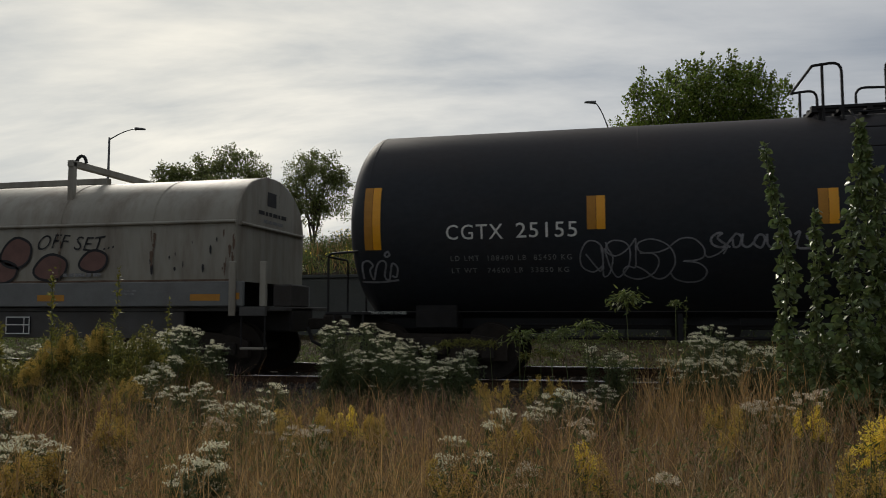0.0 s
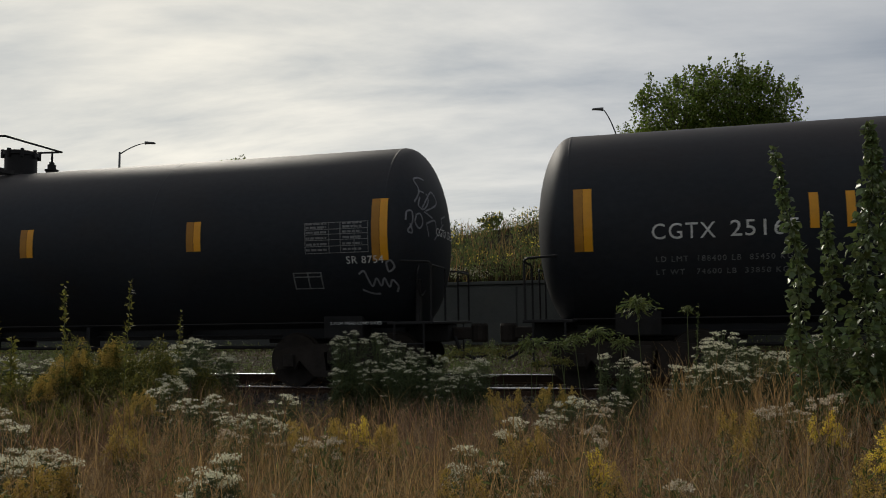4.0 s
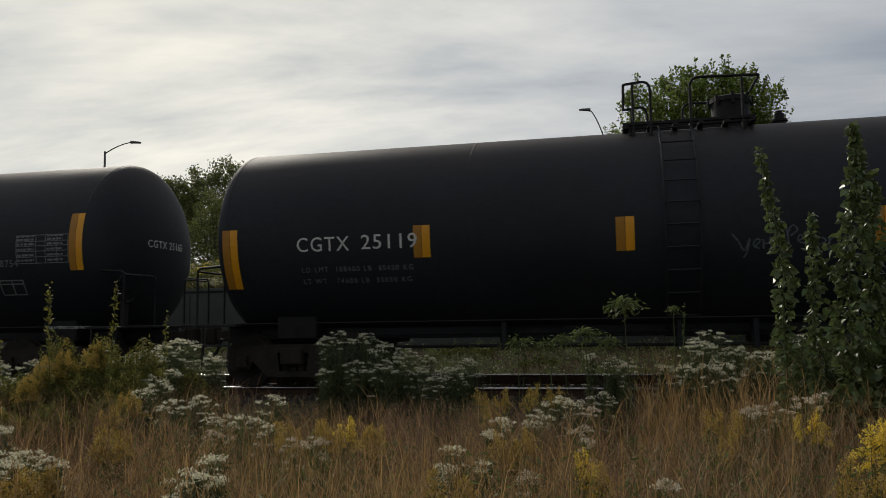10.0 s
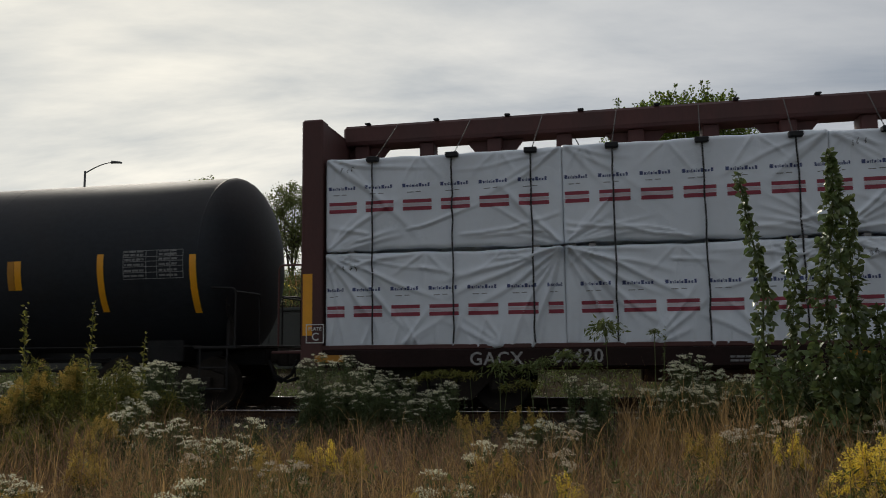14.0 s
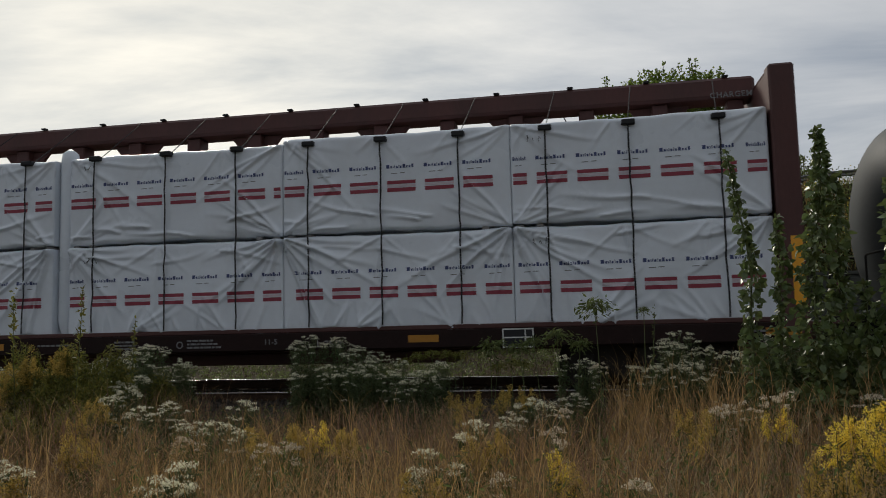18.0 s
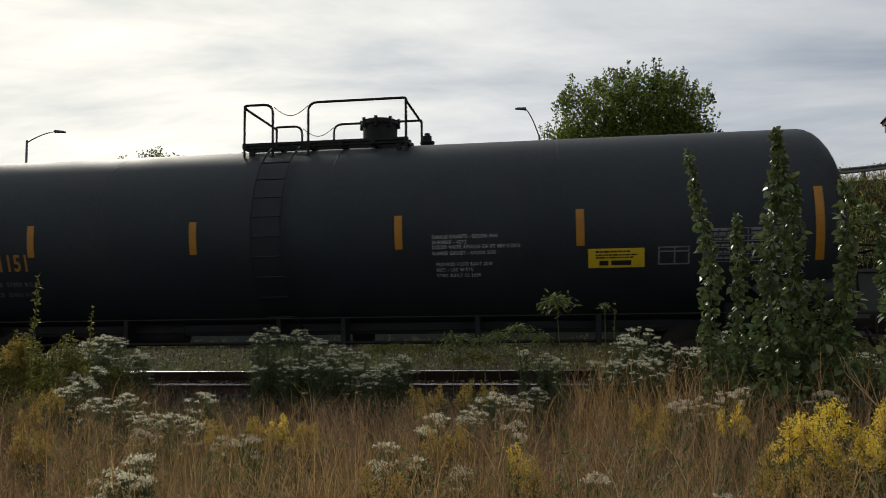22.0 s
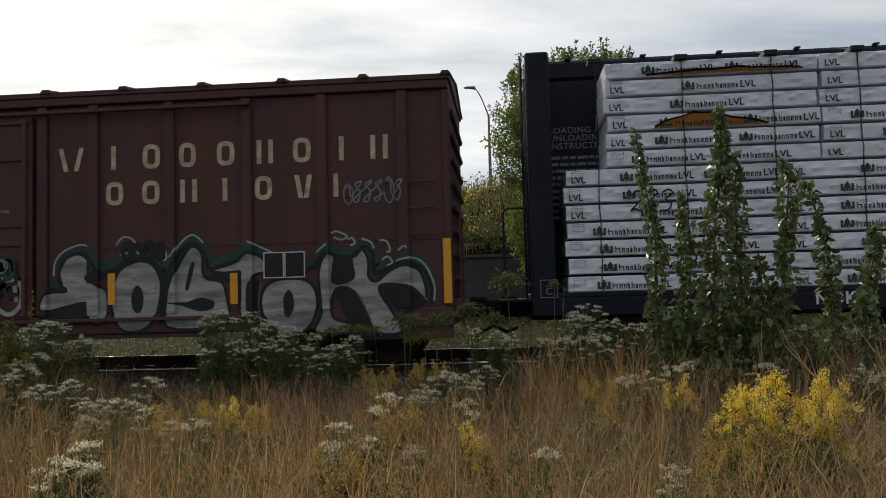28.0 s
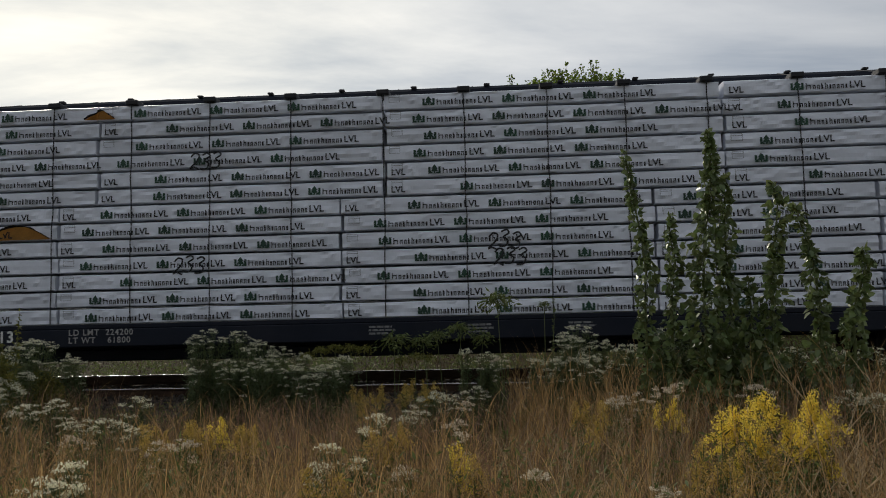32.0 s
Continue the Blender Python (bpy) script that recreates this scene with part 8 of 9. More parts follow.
    for k in range(20):
        q = np.stack([x + rng.normal(0, 0.07, n), y + rng.normal(0, 0.07, n), g + hh * rng.uniform(0.05, 1.0, n)], 1)
        sets.append(leaves(q, rand_dirs(n, 0.5), rand_dirs(n, 1), rng.uniform(0.05, 0.13, n), rng.uniform(0.015, 0.04, n)))
        if k < 5:
            q = np.stack([x + rng.normal(0, 0.06, n), y + rng.normal(0, 0.06, n), g + hh * rng.uniform(0.85, 1.1, n)], 1)[::4]
            pale.append(leaves(q, rand_dirs(len(q), 0.8), rand_dirs(len(q)), rng.uniform(0.025, 0.06, len(q)), rng.uniform(0.012, 0.025, len(q))))
    V, F = merge(*sets)
    stuff("meadow_weeds", V, F, M_LEAF, "yellow-green weeds in the meadow beyond the track", "weeds")
    V, F = merge(*pale)
    stuff("meadow_bloom", V, F, M_PALEFLOWER, "pale faded bloom on the meadow weeds", "weeds")
    field("bank_grass", 24000, -44, 34, 34.45, 45.5, 0.35, 1.0, 0.03, M_GRASS_GREEN, "tall olive grass on the bank")
    field("bank_straw", 17000, -44, 34, 34.45, 45.0, 0.4, 1.1, 0.025, M_GRASS_DRY, "dry yellow-brown weeds on the bank")
    field("verge_grass", 16000, -9, 8, -7, 2.3, 0.05, 0.22, 0.008, M_GRASS_GREEN, "short trampled grass")
    # leafy weeds and pale bloom on the bank, thickest along the top of the wall
    n = 1500
    x, y = rng.uniform(-40, 30, n), 34.5 + 9.0 * rng.random(n) ** 1.6
    g = ground_many(x, y)
    sets, gold = [], []
    for k in range(30):
        q = np.stack([x + rng.normal(0, 0.22, n), y + rng.normal(0, 0.22, n), g + rng.uniform(0.1, 0.95, n)], 1)
        sets.append(leaves(q, rand_dirs(n, 0.3), rand_dirs(n, 1), rng.uniform(0.08, 0.2, n), rng.uniform(0.04, 0.1, n)))
        if k < 7:
            q = np.stack([x + rng.normal(0, 0.16, n), y + rng.normal(0, 0.16, n), g + rng.uniform(0.75, 1.1, n)], 1)[::3]
            gold.append(leaves(q, rand_dirs(len(q), 0.6), rand_dirs(len(q)), rng.uniform(0.06, 0.14, len(q)), rng.uniform(0.03, 0.07, len(q))))
    V, F = merge(*sets)
    stuff("bank_weeds", V, F, M_LEAF, "mixed green weeds covering the bank", "weeds")
    V, F = merge(*gold)
    stuff("bank_bloom", V, F, M_GOLD, "scattered yellow blooms on the bank", "flowers")
    n = 260
    x, y = rng.uniform(-26, 14, n), rng.uniform(34.4, 34.9, n)
    keep = patch(x, y, 52.0, 0.35) > 0.0
    x, y = x[keep], y[keep]
    n = len(x)
    g, sets = ground_many(x, y), []
    for k in range(26):
        q = np.stack([x + rng.normal(0, 0.13, n), y + rng.normal(0, 0.1, n), g + rng.uniform(0.25, 0.6, n)], 1)
        sets.append(leaves(q, rand_dirs(n, 0.5), rand_dirs(n, 1), rng.uniform(0.03, 0.06, n), rng.uniform(0.03, 0.05, n)))
    V, F = merge(*sets)
    stuff("wall_top_bloom", V, F, M_WHITEFLOWER, "pale flowers along the top of the wall", "flowers")


make_grass()


def make_ballast():
    n = 11000
    x = rng.uniform(-13, 9, n)
    y = np.concatenate([rng.uniform(10.4, 12.5, n // 2), rng.uniform(12.5, 15.8, n - n // 2)])
    z = ground_many(x, y)
    s = rng.uniform(0.02, 0.045, n)
    c = np.stack([x, y, z + s * 0.3], 1)
    V = np.stack([c + s[:, None] * unit(np.array(v)[None] + rng.normal(0, 0.25, (n, 3))) for v in ((1, 0, 0), (-1, 0, 0), (0, 1, 0), (0, -1, 0), (0, 0, 1), (0, 0, -1))], 1).reshape(-1, 3)
    o = (np.arange(n) * 6)[:, None]
    F = np.concatenate([o + np.array(t) for t in ((0, 2, 4), (2, 1, 4), (1, 3, 4), (3, 0, 4), (2, 0, 5), (1, 2, 5), (3, 1, 5), (0, 3, 5))], 0)
    stuff("ballast_stones", V, F, M_BALLAST, "loose dark ballast stones along the track", "ballast")


make_ballast()


# ---- flowering plants ----
def mesh_child(name, V, F, mat, parent, label=""):
    me = arrays_mesh(name, V, F)
    return tagged(mesh_part(name, me, mat, parent, label), kind="stuff")


def aster(x, y, top, r, pale=False):
    """A leafy dome of thin stems that carry flat-topped sprays of small white flowers in tiers."""
    g = ground_z(x, y)
    h = max(0.3, top - g)
    plant = new("aster_plant")
    plant.location = (x, y, g)
    n = int(9 + 300 * r * r + 34 * r)
    ang, rad = rng.uniform(0, 6.28, n), r * np.sqrt(rng.random(n))
    cx, cy = rad * np.cos(ang), rad * np.sin(ang)
    tier = np.floor(rng.random(n) ** 3.0 * 4) * 0.07 * min(1.0, h)
    cz = h - 0.02 - 0.62 * rad ** 2 / r - tier * (0.5 + rad / r) - np.abs(rng.normal(0, 0.012, n))
    cz = np.maximum(cz, h * 0.35)
    b = bmesh.new()
    for i in range(0, n, 2):
        bx, by = cx[i] * 0.3, cy[i] * 0.3
        tube(b, [(bx * 0.5, by * 0.5, -0.03), (bx, by, h * 0.45), (cx[i] * 0.75, cy[i] * 0.75, cz[i] - 0.12), (cx[i], cy[i], cz[i])], 0.005, 4, taper=0.0025)
    part("stem", b, M_STEM, plant)
    m = int((400 + 22000 * r * r + 2600 * r) * (0.35 if pale else 1.0))
    t = rng.uniform(0.05, 0.98, m) ** 0.75
    k = rng.integers(0, n, m)
    pos = np.stack([cx[k] * (0.62 + 0.36 * t), cy[k] * (0.62 + 0.36 * t), t * (cz[k] - 0.01)], 1) + rng.normal(0, 0.022, (m, 3))
    V, F = leaves(pos, rand_dirs(m, 0.15), rand_dirs(m, 1.2), rng.uniform(0.03, 0.07, m), rng.uniform(0.006, 0.015, m))
    mesh_child("foliage", V, F, M_LEAF if pale else M_LEAF_ASTER, plant)
    per = 34
    k = np.repeat(np.arange(n), per)
    q = np.sqrt(rng.random(n * per)) * (rng.uniform(0.022, 0.055, n) * (0.75 if pale else 1.0))[k]
    a = rng.uniform(0, 6.28, n * per)
    pos = np.stack([cx[k] + q * np.cos(a), cy[k] + q * np.sin(a), cz[k] + 0.02 - q * 0.22 + rng.normal(0, 0.005, n * per)], 1)
    V, F = leaves(pos, rand_dirs(len(pos)), rand_dirs(len(pos), 0.5), rng.uniform(0.008, 0.016, len(pos)), rng.uniform(0.007, 0.012, len(pos)))
    mesh_child("blossom", V, F, M_PALEFLOWER if pale else M_WHITEFLOWER, plant)
    k2 = np.repeat(np.arange(n), 3)
    base = np.stack([cx[k2], cy[k2], cz[k2] - 0.07], 1)
    V, F = blades(base, np.full(len(k2), 0.085), np.full(len(k2), 0.003), rng.uniform(0.1, 0.5, len(k2)), rng.uniform(0, 6.28, len(k2)), 0.1)
    mesh_child("head_stalk", V, F, M_STEM, plant)
    tagged(plant, "fading cream aster clump among dry grass" if pale else "bushy aster with flat-topped white flower heads", "wildflower", group="asters beside the track")


def leafy_bush(x, y, top, r, mat, label, bloom=0):
    """A dense clump of fine-leaved shoots, each shoot a plume of narrow leaves."""
    g = ground_z(x, y)
    h = max(0.3, top - g)
    plant = new("leafy_bush")
    plant.location = (x, y, g)
    n = int(190 * r) + 14
    ang, rad = rng.uniform(0, 6.28, n), r * np.sqrt(rng.random(n))
    tx, ty = rad * np.cos(ang), rad * np.sin(ang)
    tz = h * (1 - 0.3 * (rad / r) ** 2) * rng.uniform(0.82, 1.0, n)
    b = bmesh.new()
    for i in range(n):
        tube(b, [(tx[i] * 0.3, ty[i] * 0.3, -0.03), (tx[i] * 0.7, ty[i] * 0.7, tz[i] * 0.5), (tx[i], ty[i], tz[i])], 0.005, 4, taper=0.002)
    part("stem", b, M_STEM, plant)
    m = n * 120
    k = np.repeat(np.arange(n), 120)
    t = rng.random(m) ** 0.6
    pos = np.stack([tx[k] * (0.3 + 0.7 * t), ty[k] * (0.3 + 0.7 * t), t * tz[k]], 1) + rng.normal(0, 1, (m, 3)) * (0.05 * (1.15 - t))[:, None]
    V, F = leaves(pos, rand_dirs(m, 0.2), rand_dirs(m, 1.0), rng.uniform(0.03, 0.07, m), rng.uniform(0.008, 0.018, m))
    mesh_child("foliage", V, F, mat, plant)
    if bloom:
        k = np.repeat(rng.permutation(n)[:bloom * 2], 90)
        u = rng.random(len(k))
        pos = np.stack([tx[k], ty[k], tz[k] - 0.12 * u], 1) + rng.normal(0, 1, (len(k), 3)) * (0.008 + 0.03 * u)[:, None]
        V, F = leaves(pos, rand_dirs(len(k), 0.7), rand_dirs(len(k)), rng.uniform(0.008, 0.016, len(k)), rng.uniform(0.005, 0.010, len(k)))
        mesh_child("plume", V, F, M_GOLD_DULL, plant, "browning yellow flower plumes")
    tagged(plant, label, "bush", group="leafy bushes beside the track")


def goldenrod(x, y, top, r, mat, label, fullness=1.0):
    """Leafy stems, each ending in a plume of arching sprays of tiny flowers."""
    g = ground_z(x, y)
    h = max(0.3, top - g)
    plant = new("goldenrod_plant")
    plant.location = (x, y, g)
    n = max(2, int(82 * r * fullness))
    b = bmesh.new()
    fl, lf, br = [], [], []
    for i in range(n):
        a, rr = rng.uniform(0, 6.28), r * math.sqrt(rng.random())
        tx, ty, hz = rr * math.cos(a), rr * math.sin(a), h - (rng.uniform(0, 0.12) if i else 0.0)
        tube(b, [(tx * 0.3, ty * 0.3, -0.03), (tx * 0.7, ty * 0.7, hz * 0.55), (tx, ty, hz)], 0.005, 4, taper=0.002)
        m = 90
        t = rng.uniform(0.2, 0.9, m)
        pos = np.stack([tx * (0.3 + 0.6 * t), ty * (0.3 + 0.6 * t), t * hz], 1) + rng.normal(0, 0.012, (m, 3))
        lf.append(leaves(pos, rand_dirs(m, 0.1), rand_dirs(m, 1.2), rng.uniform(0.04, 0.09, m), rng.uniform(0.007, 0.014, m)))
        nod = rng.uniform(0, 6.28)
        for k in range(9):
            u = k / 8
            z0 = hz - 0.15 * (1 - u)
            L = (0.02 + 0.085 * (1 - u) ** 0.7) * rng.uniform(0.6, 1.2)
            a2 = nod + rng.normal(0, 1.0)
            m = int((36 + 58 * (1 - u)) * (0.5 + 0.6 * fullness))
            s = rng.random(m)
            pos = np.stack([tx + np.cos(a2) * L * s, ty + np.sin(a2) * L * s, z0 + 0.055 * s - 0.075 * s * s], 1) + rng.normal(0, 0.010, (m, 3))
            fl.append(leaves(pos, rand_dirs(m, 0.7), rand_dirs(m), rng.uniform(0.008, 0.016, m), rng.uniform(0.007, 0.013, m)))
            br.append(blades(np.array([[tx, ty, z0]]), np.array([0.05]), np.array([0.003]), np.array([L / 0.05]), np.array([a2]), 0.0))
    part("stem", b, M_STEM, plant)
    mesh_child("foliage", *merge(*lf), M_LEAF, plant)
    mesh_child("plume", *merge(*fl), mat, plant)
    mesh_child("plume_stalk", *merge(*br), M_STEM, plant)
    tagged(plant, label, "wildflower", group="goldenrods in the grass")


def tall_stalk(y, spine, seed):
    """spine: from the tip down, (x, height, half the leafy width)."""
    x0 = spine[-1][0]
    g = ground_z(x0, y)
    plant = new("leafy_stalk")
    plant.location = (x0, y, g)
    pts = [(p[0] - x0, p[1] - g, p[2]) for p in spine] + [(0.0, -0.04, spine[-1][2] * 0.7)]
    b = bmesh.new()
    tube(b, [(px, 0.03 * math.sin(3 * pz + seed), pz) for px, pz, _ in pts[::-1]], 0.017, 6, taper=0.004)
    part("stem", b, M_STEM, plant)
    P = np.array(pts)[::-1]
    height = P[-1, 1]
    m = int(165 * height * (0.6 + P[:, 2].mean() / 0.085))
    z = (0.08 + 0.92 * rng.random(m) ** 1.25) * height
    cx, w = np.interp(z, P[:, 1], P[:, 0]), np.interp(z, P[:, 1], P[:, 2])
    # leaves stand in loose tufts along the stem
    tuft = 0.8 + 0.55 * np.sin(z * 17 + seed) * np.sin(z * 7.3 + 2 * seed)
    a = rng.uniform(0, 6.28, m)
    low = np.clip(1 - z / height, 0, 1)
    out = (0.6 + 0.15 * low) * w * tuft * np.sqrt(rng.random(m))
    pos = np.stack([cx + out * np.cos(a), 0.03 * np.sin(3 * z + seed) + out * np.sin(a), z], 1)
    L = rng.uniform(0.035, 0.088, m) * (0.75 + 0.25 * np.clip(w / 0.1, 0, 1.4))
    d = np.stack([np.cos(a), np.sin(a), rng.normal(-0.45, 0.8, m)], 1) + rng.normal(0, 0.45, (m, 3))
    V, F = leaves(pos, d, rand_dirs(m, 0.5), L, L * rng.uniform(0.65, 0.95, m), True)
    mesh_child("foliage", V, F, M_LEAF_TALL, plant, "broad grey-green leaves with pale undersides")
    base = np.stack([cx, 0.03 * np.sin(3 * z + seed), z - 0.03], 1)
    V, F = blades(base, np.full(m, 0.03), np.full(m, 0.004), out / 0.03, a, 0.0)
    mesh_child("leaf_stalk", V, F, M_STEM, plant)
    tagged(plant, "tall leafy green stalk standing above the weeds", "tall weed", group="tall leafy stalks")


def leafy_spike(x, y, top, r, mat):
    """A slender upright shoot set with short leaves to its tip."""
    g = ground_z(x, y)
    h = top - g
    plant = new("leafy_spike")
    plant.location = (x, y, g)
    b = bmesh.new()
    wave = rng.uniform(0, 6.28)
    tube(b, [(0.035 * math.sin(wave + 4 * t), 0.0, h * t - 0.03) for t in np.linspace(0, 1, 9)], 0.007, 5, taper=0.003)
    part("stem", b, M_STEM, plant)
    m = int(120 + 500 * r)
    t = rng.uniform(0.35, 1.0, m)
    node = np.round(t * 22) / 22 + rng.normal(0, 0.012, m)
    d = rand_dirs(m, 0.5)
    pos = np.stack([0.035 * np.sin(wave + 4 * node), np.zeros(m), h * node], 1) + d * (r * 0.35 * (1.25 - t) * rng.random(m))[:, None]
    V, F = leaves(pos, d, rand_dirs(m, 1), r * rng.uniform(0.5, 1.0, m) * (1.35 - 0.7 * t), r * rng.uniform(0.14, 0.3, m))
    mesh_child("foliage", V, F, mat, plant)
    tagged(plant, "slender upright leafy shoot above the weeds", "weed", group="slender weeds beside the track")


def leafy_tuft(x, y, top, r, mat, seed=0):
    """A thin bare stem that ends in a spreading tuft of drooping fronds."""
    g = ground_z(x, y)
    h = top - g
    plant = new("frond_weed")
    plant.location = (x, y, g)
    b = bmesh.new()
    lean = rng.uniform(-0.08, 0.08)
    hub = (0.0, 0.0, h - 0.45 * r)
    tube(b, [(lean, 0, -0.03), (lean * 0.8, 0.01, h * 0.5), hub], 0.007, 5, taper=0.004)
    part("stem", b, M_STEM, plant)
    m = 210
    d = rand_dirs(m, 0.55)
    s = rng.uniform(0.25, 1.0, m)
    lump = 1 + 0.35 * np.sin(3 * np.arctan2(d[:, 1], d[:, 0]) + seed) * np.sin(2.3 * d[:, 2] + seed)
    pos = np.array(hub) + d * (r * s * lump)[:, None] * np.array([1, 1, 0.62])
    pos[:, 2] -= 0.25 * r * s * s
    way = d * np.array([1, 1, 0.2]) + rng.normal(0, 0.5, (m, 3)) + np.array([0, 0, -0.45])
    V, F = leaves(pos, way, rand_dirs(m, 1.4), r * rng.uniform(0.25, 0.5, m), r * rng.uniform(0.07, 0.14, m))
    mesh_child("foliage", V, F, mat, plant)
    k = rng.integers(0, m, 30)
    reach = np.hypot(pos[k, 0], pos[k, 1]) + 0.01
    V, F = blades(np.repeat(np.array([hub]), 30, 0), np.maximum(0.03, (pos[k, 2] - hub[2])), np.full(30, 0.004), reach / np.maximum(0.03, (pos[k, 2] - hub[2])), np.arctan2(pos[k, 1], pos[k, 0]), 0.0)
    mesh_child("frond_stalk", V, F, M_STEM, plant)
    tagged(plant, "thin weed topped by a spreading leafy tuft", "weed", group="slender weeds beside the track")


WHITE = [(-5.29, 8.8, 1.47, 0.385), (-5.65, 8.6, 1.35, 0.294), (-5.9, 8.5, 1.32, 0.203), (-5.03, 9.1, 1.25, 0.204), (-5.15, 8, 1.09, 0.17), (-5.07, 8.2, 1.14, 0.155), (-4.83, 7.6, 1.04, 0.145),
    (-4.77, 7.2, 1.02, 0.123), (-4.22, 6.9, 0.93, 0.173), (-3.97, 7, 0.96, 0.144), (-3.6, 6.6, 0.86, 0.121), (-3.4, 7.3, 0.94, 0.15), (-3.23, 6.4, 0.86, 0.154), (-2.82, 6, 0.83, 0.123),
    (-2.31, 4.2, 0.9, 0.082), (-2.31, 3.9, 0.87, 0.1), (-2.28, 4, 0.83, 0.099), (-2.17, 4, 0.82, 0.055), (-3.6, 9.7, 1.53, 0.273), (-3.25, 9.8, 1.5, 0.206), (-3.31, 9.5, 1.16, 0.216),
    (-3.59, 9.2, 1.08, 0.106), (-2.97, 9.7, 1.38, 0.239), (-2.68, 9.7, 1.3, 0.187), (-2.81, 9.4, 1.18, 0.266)]
WHITE_B = [(-2.41, 9.6, 1.21, 0.12), (-1.92, 9.7, 1.17, 0.226), (-2.05, 9.4, 1.1, 0.206), (-2.19, 9.2, 1, 0.142), (-2.42, 9.3, 1.09, 0.117), (-0.63, 7.6, 0.92, 0.169), (-0.77, 7.2, 0.83, 0.114),
    (-0.47, 7.5, 0.9, 0.107), (-0.81, 7, 0.78, 0.086), (-0.38, 9.2, 1.25, 0.086), (-0.14, 9.1, 1.2, 0.143), (-0.26, 8.3, 0.9, 0.16), (-0.93, 6.1, 0.9, 0.097), (-0.97, 5.8, 0.83, 0.067),
    (-1.07, 4.9, 0.86, 0.075), (-1.05, 4.6, 0.8, 0.074), (-0.86, 4.8, 0.79, 0.059), (0.41, 9, 1.14, 0.109), (0.88, 8.9, 1.51, 0.204), (0.74, 8.7, 1.39, 0.281), (1.11, 8.8, 1.34, 0.177),
    (0.88, 8.4, 1.2, 0.332), (1.37, 8.6, 1.29, 0.205), (0.56, 8.4, 1.16, 0.132), (1.78, 8.6, 1.46, 0.157)]
PALE = [(-2.24, 5.2, 0.84, 0.129), (-2.13, 5.3, 0.85, 0.082), (-3.28, 6, 0.79, 0.147), (-0.35, 6.3, 0.81, 0.095), (-0.29, 6.9, 0.89, 0.084), (-0.56, 4.5, 0.79, 0.068), (1.1, 6.7, 0.97, 0.155),
    (1.34, 6.8, 1, 0.158), (1.51, 6.9, 1.02, 0.101), (2.08, 6.6, 1.02, 0.158), (0.17, 4.2, 0.82, 0.066), (0.79, 4, 0.77, 0.076), (0.87, 6.4, 0.94, 0.092), (-0.28, 5.6, 0.82, 0.06),
    (0.04, 8.6, 1.19, 0.104)]
WHITE_C = [(-7.93, 8.6, 1.26, 0.23), (-7.52, 8.4, 1.19, 0.161), (-7.01, 8.3, 1.25, 0.171), (-5.76, 6.2, 0.9, 0.121), (-5.4, 5.9, 0.84, 0.126), (-4.98, 5.6, 0.84, 0.107), (-4.08, 4.6, 0.83, 0.132),
    (-3.9, 4.6, 0.83, 0.129), (-3.85, 4.4, 0.8, 0.167), (-3.94, 4.3, 0.82, 0.104), (-3.63, 4.5, 0.8, 0.083), (-5.54, 8.9, 1.43, 0.225), (-6.87, 7.8, 1.08, 0.148)]
WHITE_D = [(2.94, 6.4, 0.97, 0.151), (2.77, 6.6, 0.96, 0.128), (3.53, 8.6, 1.2, 0.199), (3.18, 8.9, 1.21, 0.203), (3.99, 8.8, 1.2, 0.207)]
GOLD = [(-2.66, 6, 0.85, 0.103), (-2.43, 6, 0.85, 0.083), (-2.23, 5.9, 0.86, 0.135), (-2.12, 5.9, 0.87, 0.09), (-1.84, 5.6, 0.84, 0.126), (-1.79, 5.7, 0.85, 0.094), (-3.82, 5.5, 0.83, 0.167),
    (-0.75, 5.6, 0.86, 0.109), (-0.81, 5.4, 0.84, 0.078), (-0.32, 4.9, 0.82, 0.095), (-0.16, 4.8, 0.79, 0.069), (-0.9, 4.2, 0.79, 0.092), (-1.04, 4.4, 0.79, 0.065), (0.69, 6.3, 0.92, 0.136),
    (0.71, 6, 0.86, 0.099), (1.32, 6.3, 0.92, 0.101), (-2.48, 5.6, 0.83, 0.087)]
GOLD_GREEN = [(-1.46, 8.2, 0.91, 0.167), (-1.25, 8.2, 0.91, 0.119), (-0.88, 8.3, 0.96, 0.179), (-1.03, 8.1, 0.91, 0.146), (-0.69, 8.2, 0.93, 0.118), (-1.3, 7.8, 0.86, 0.141)]
GOLD_B = [(-5.97, 7.9, 1.44, 0.262), (-6.19, 7.8, 1.35, 0.178), (-6.18, 7.6, 1.25, 0.21), (-6.14, 7.3, 1.11, 0.204), (-5.79, 7.9, 1.39, 0.154), (-4.52, 6.4, 0.9, 0.129), (-4.07, 5.8, 0.8, 0.162),
    (-3.67, 4.5, 0.73, 0.125), (-3.66, 4.1, 0.71, 0.137), (-3.57, 4.2, 0.75, 0.098), (-4.76, 7, 0.98, 0.133)]
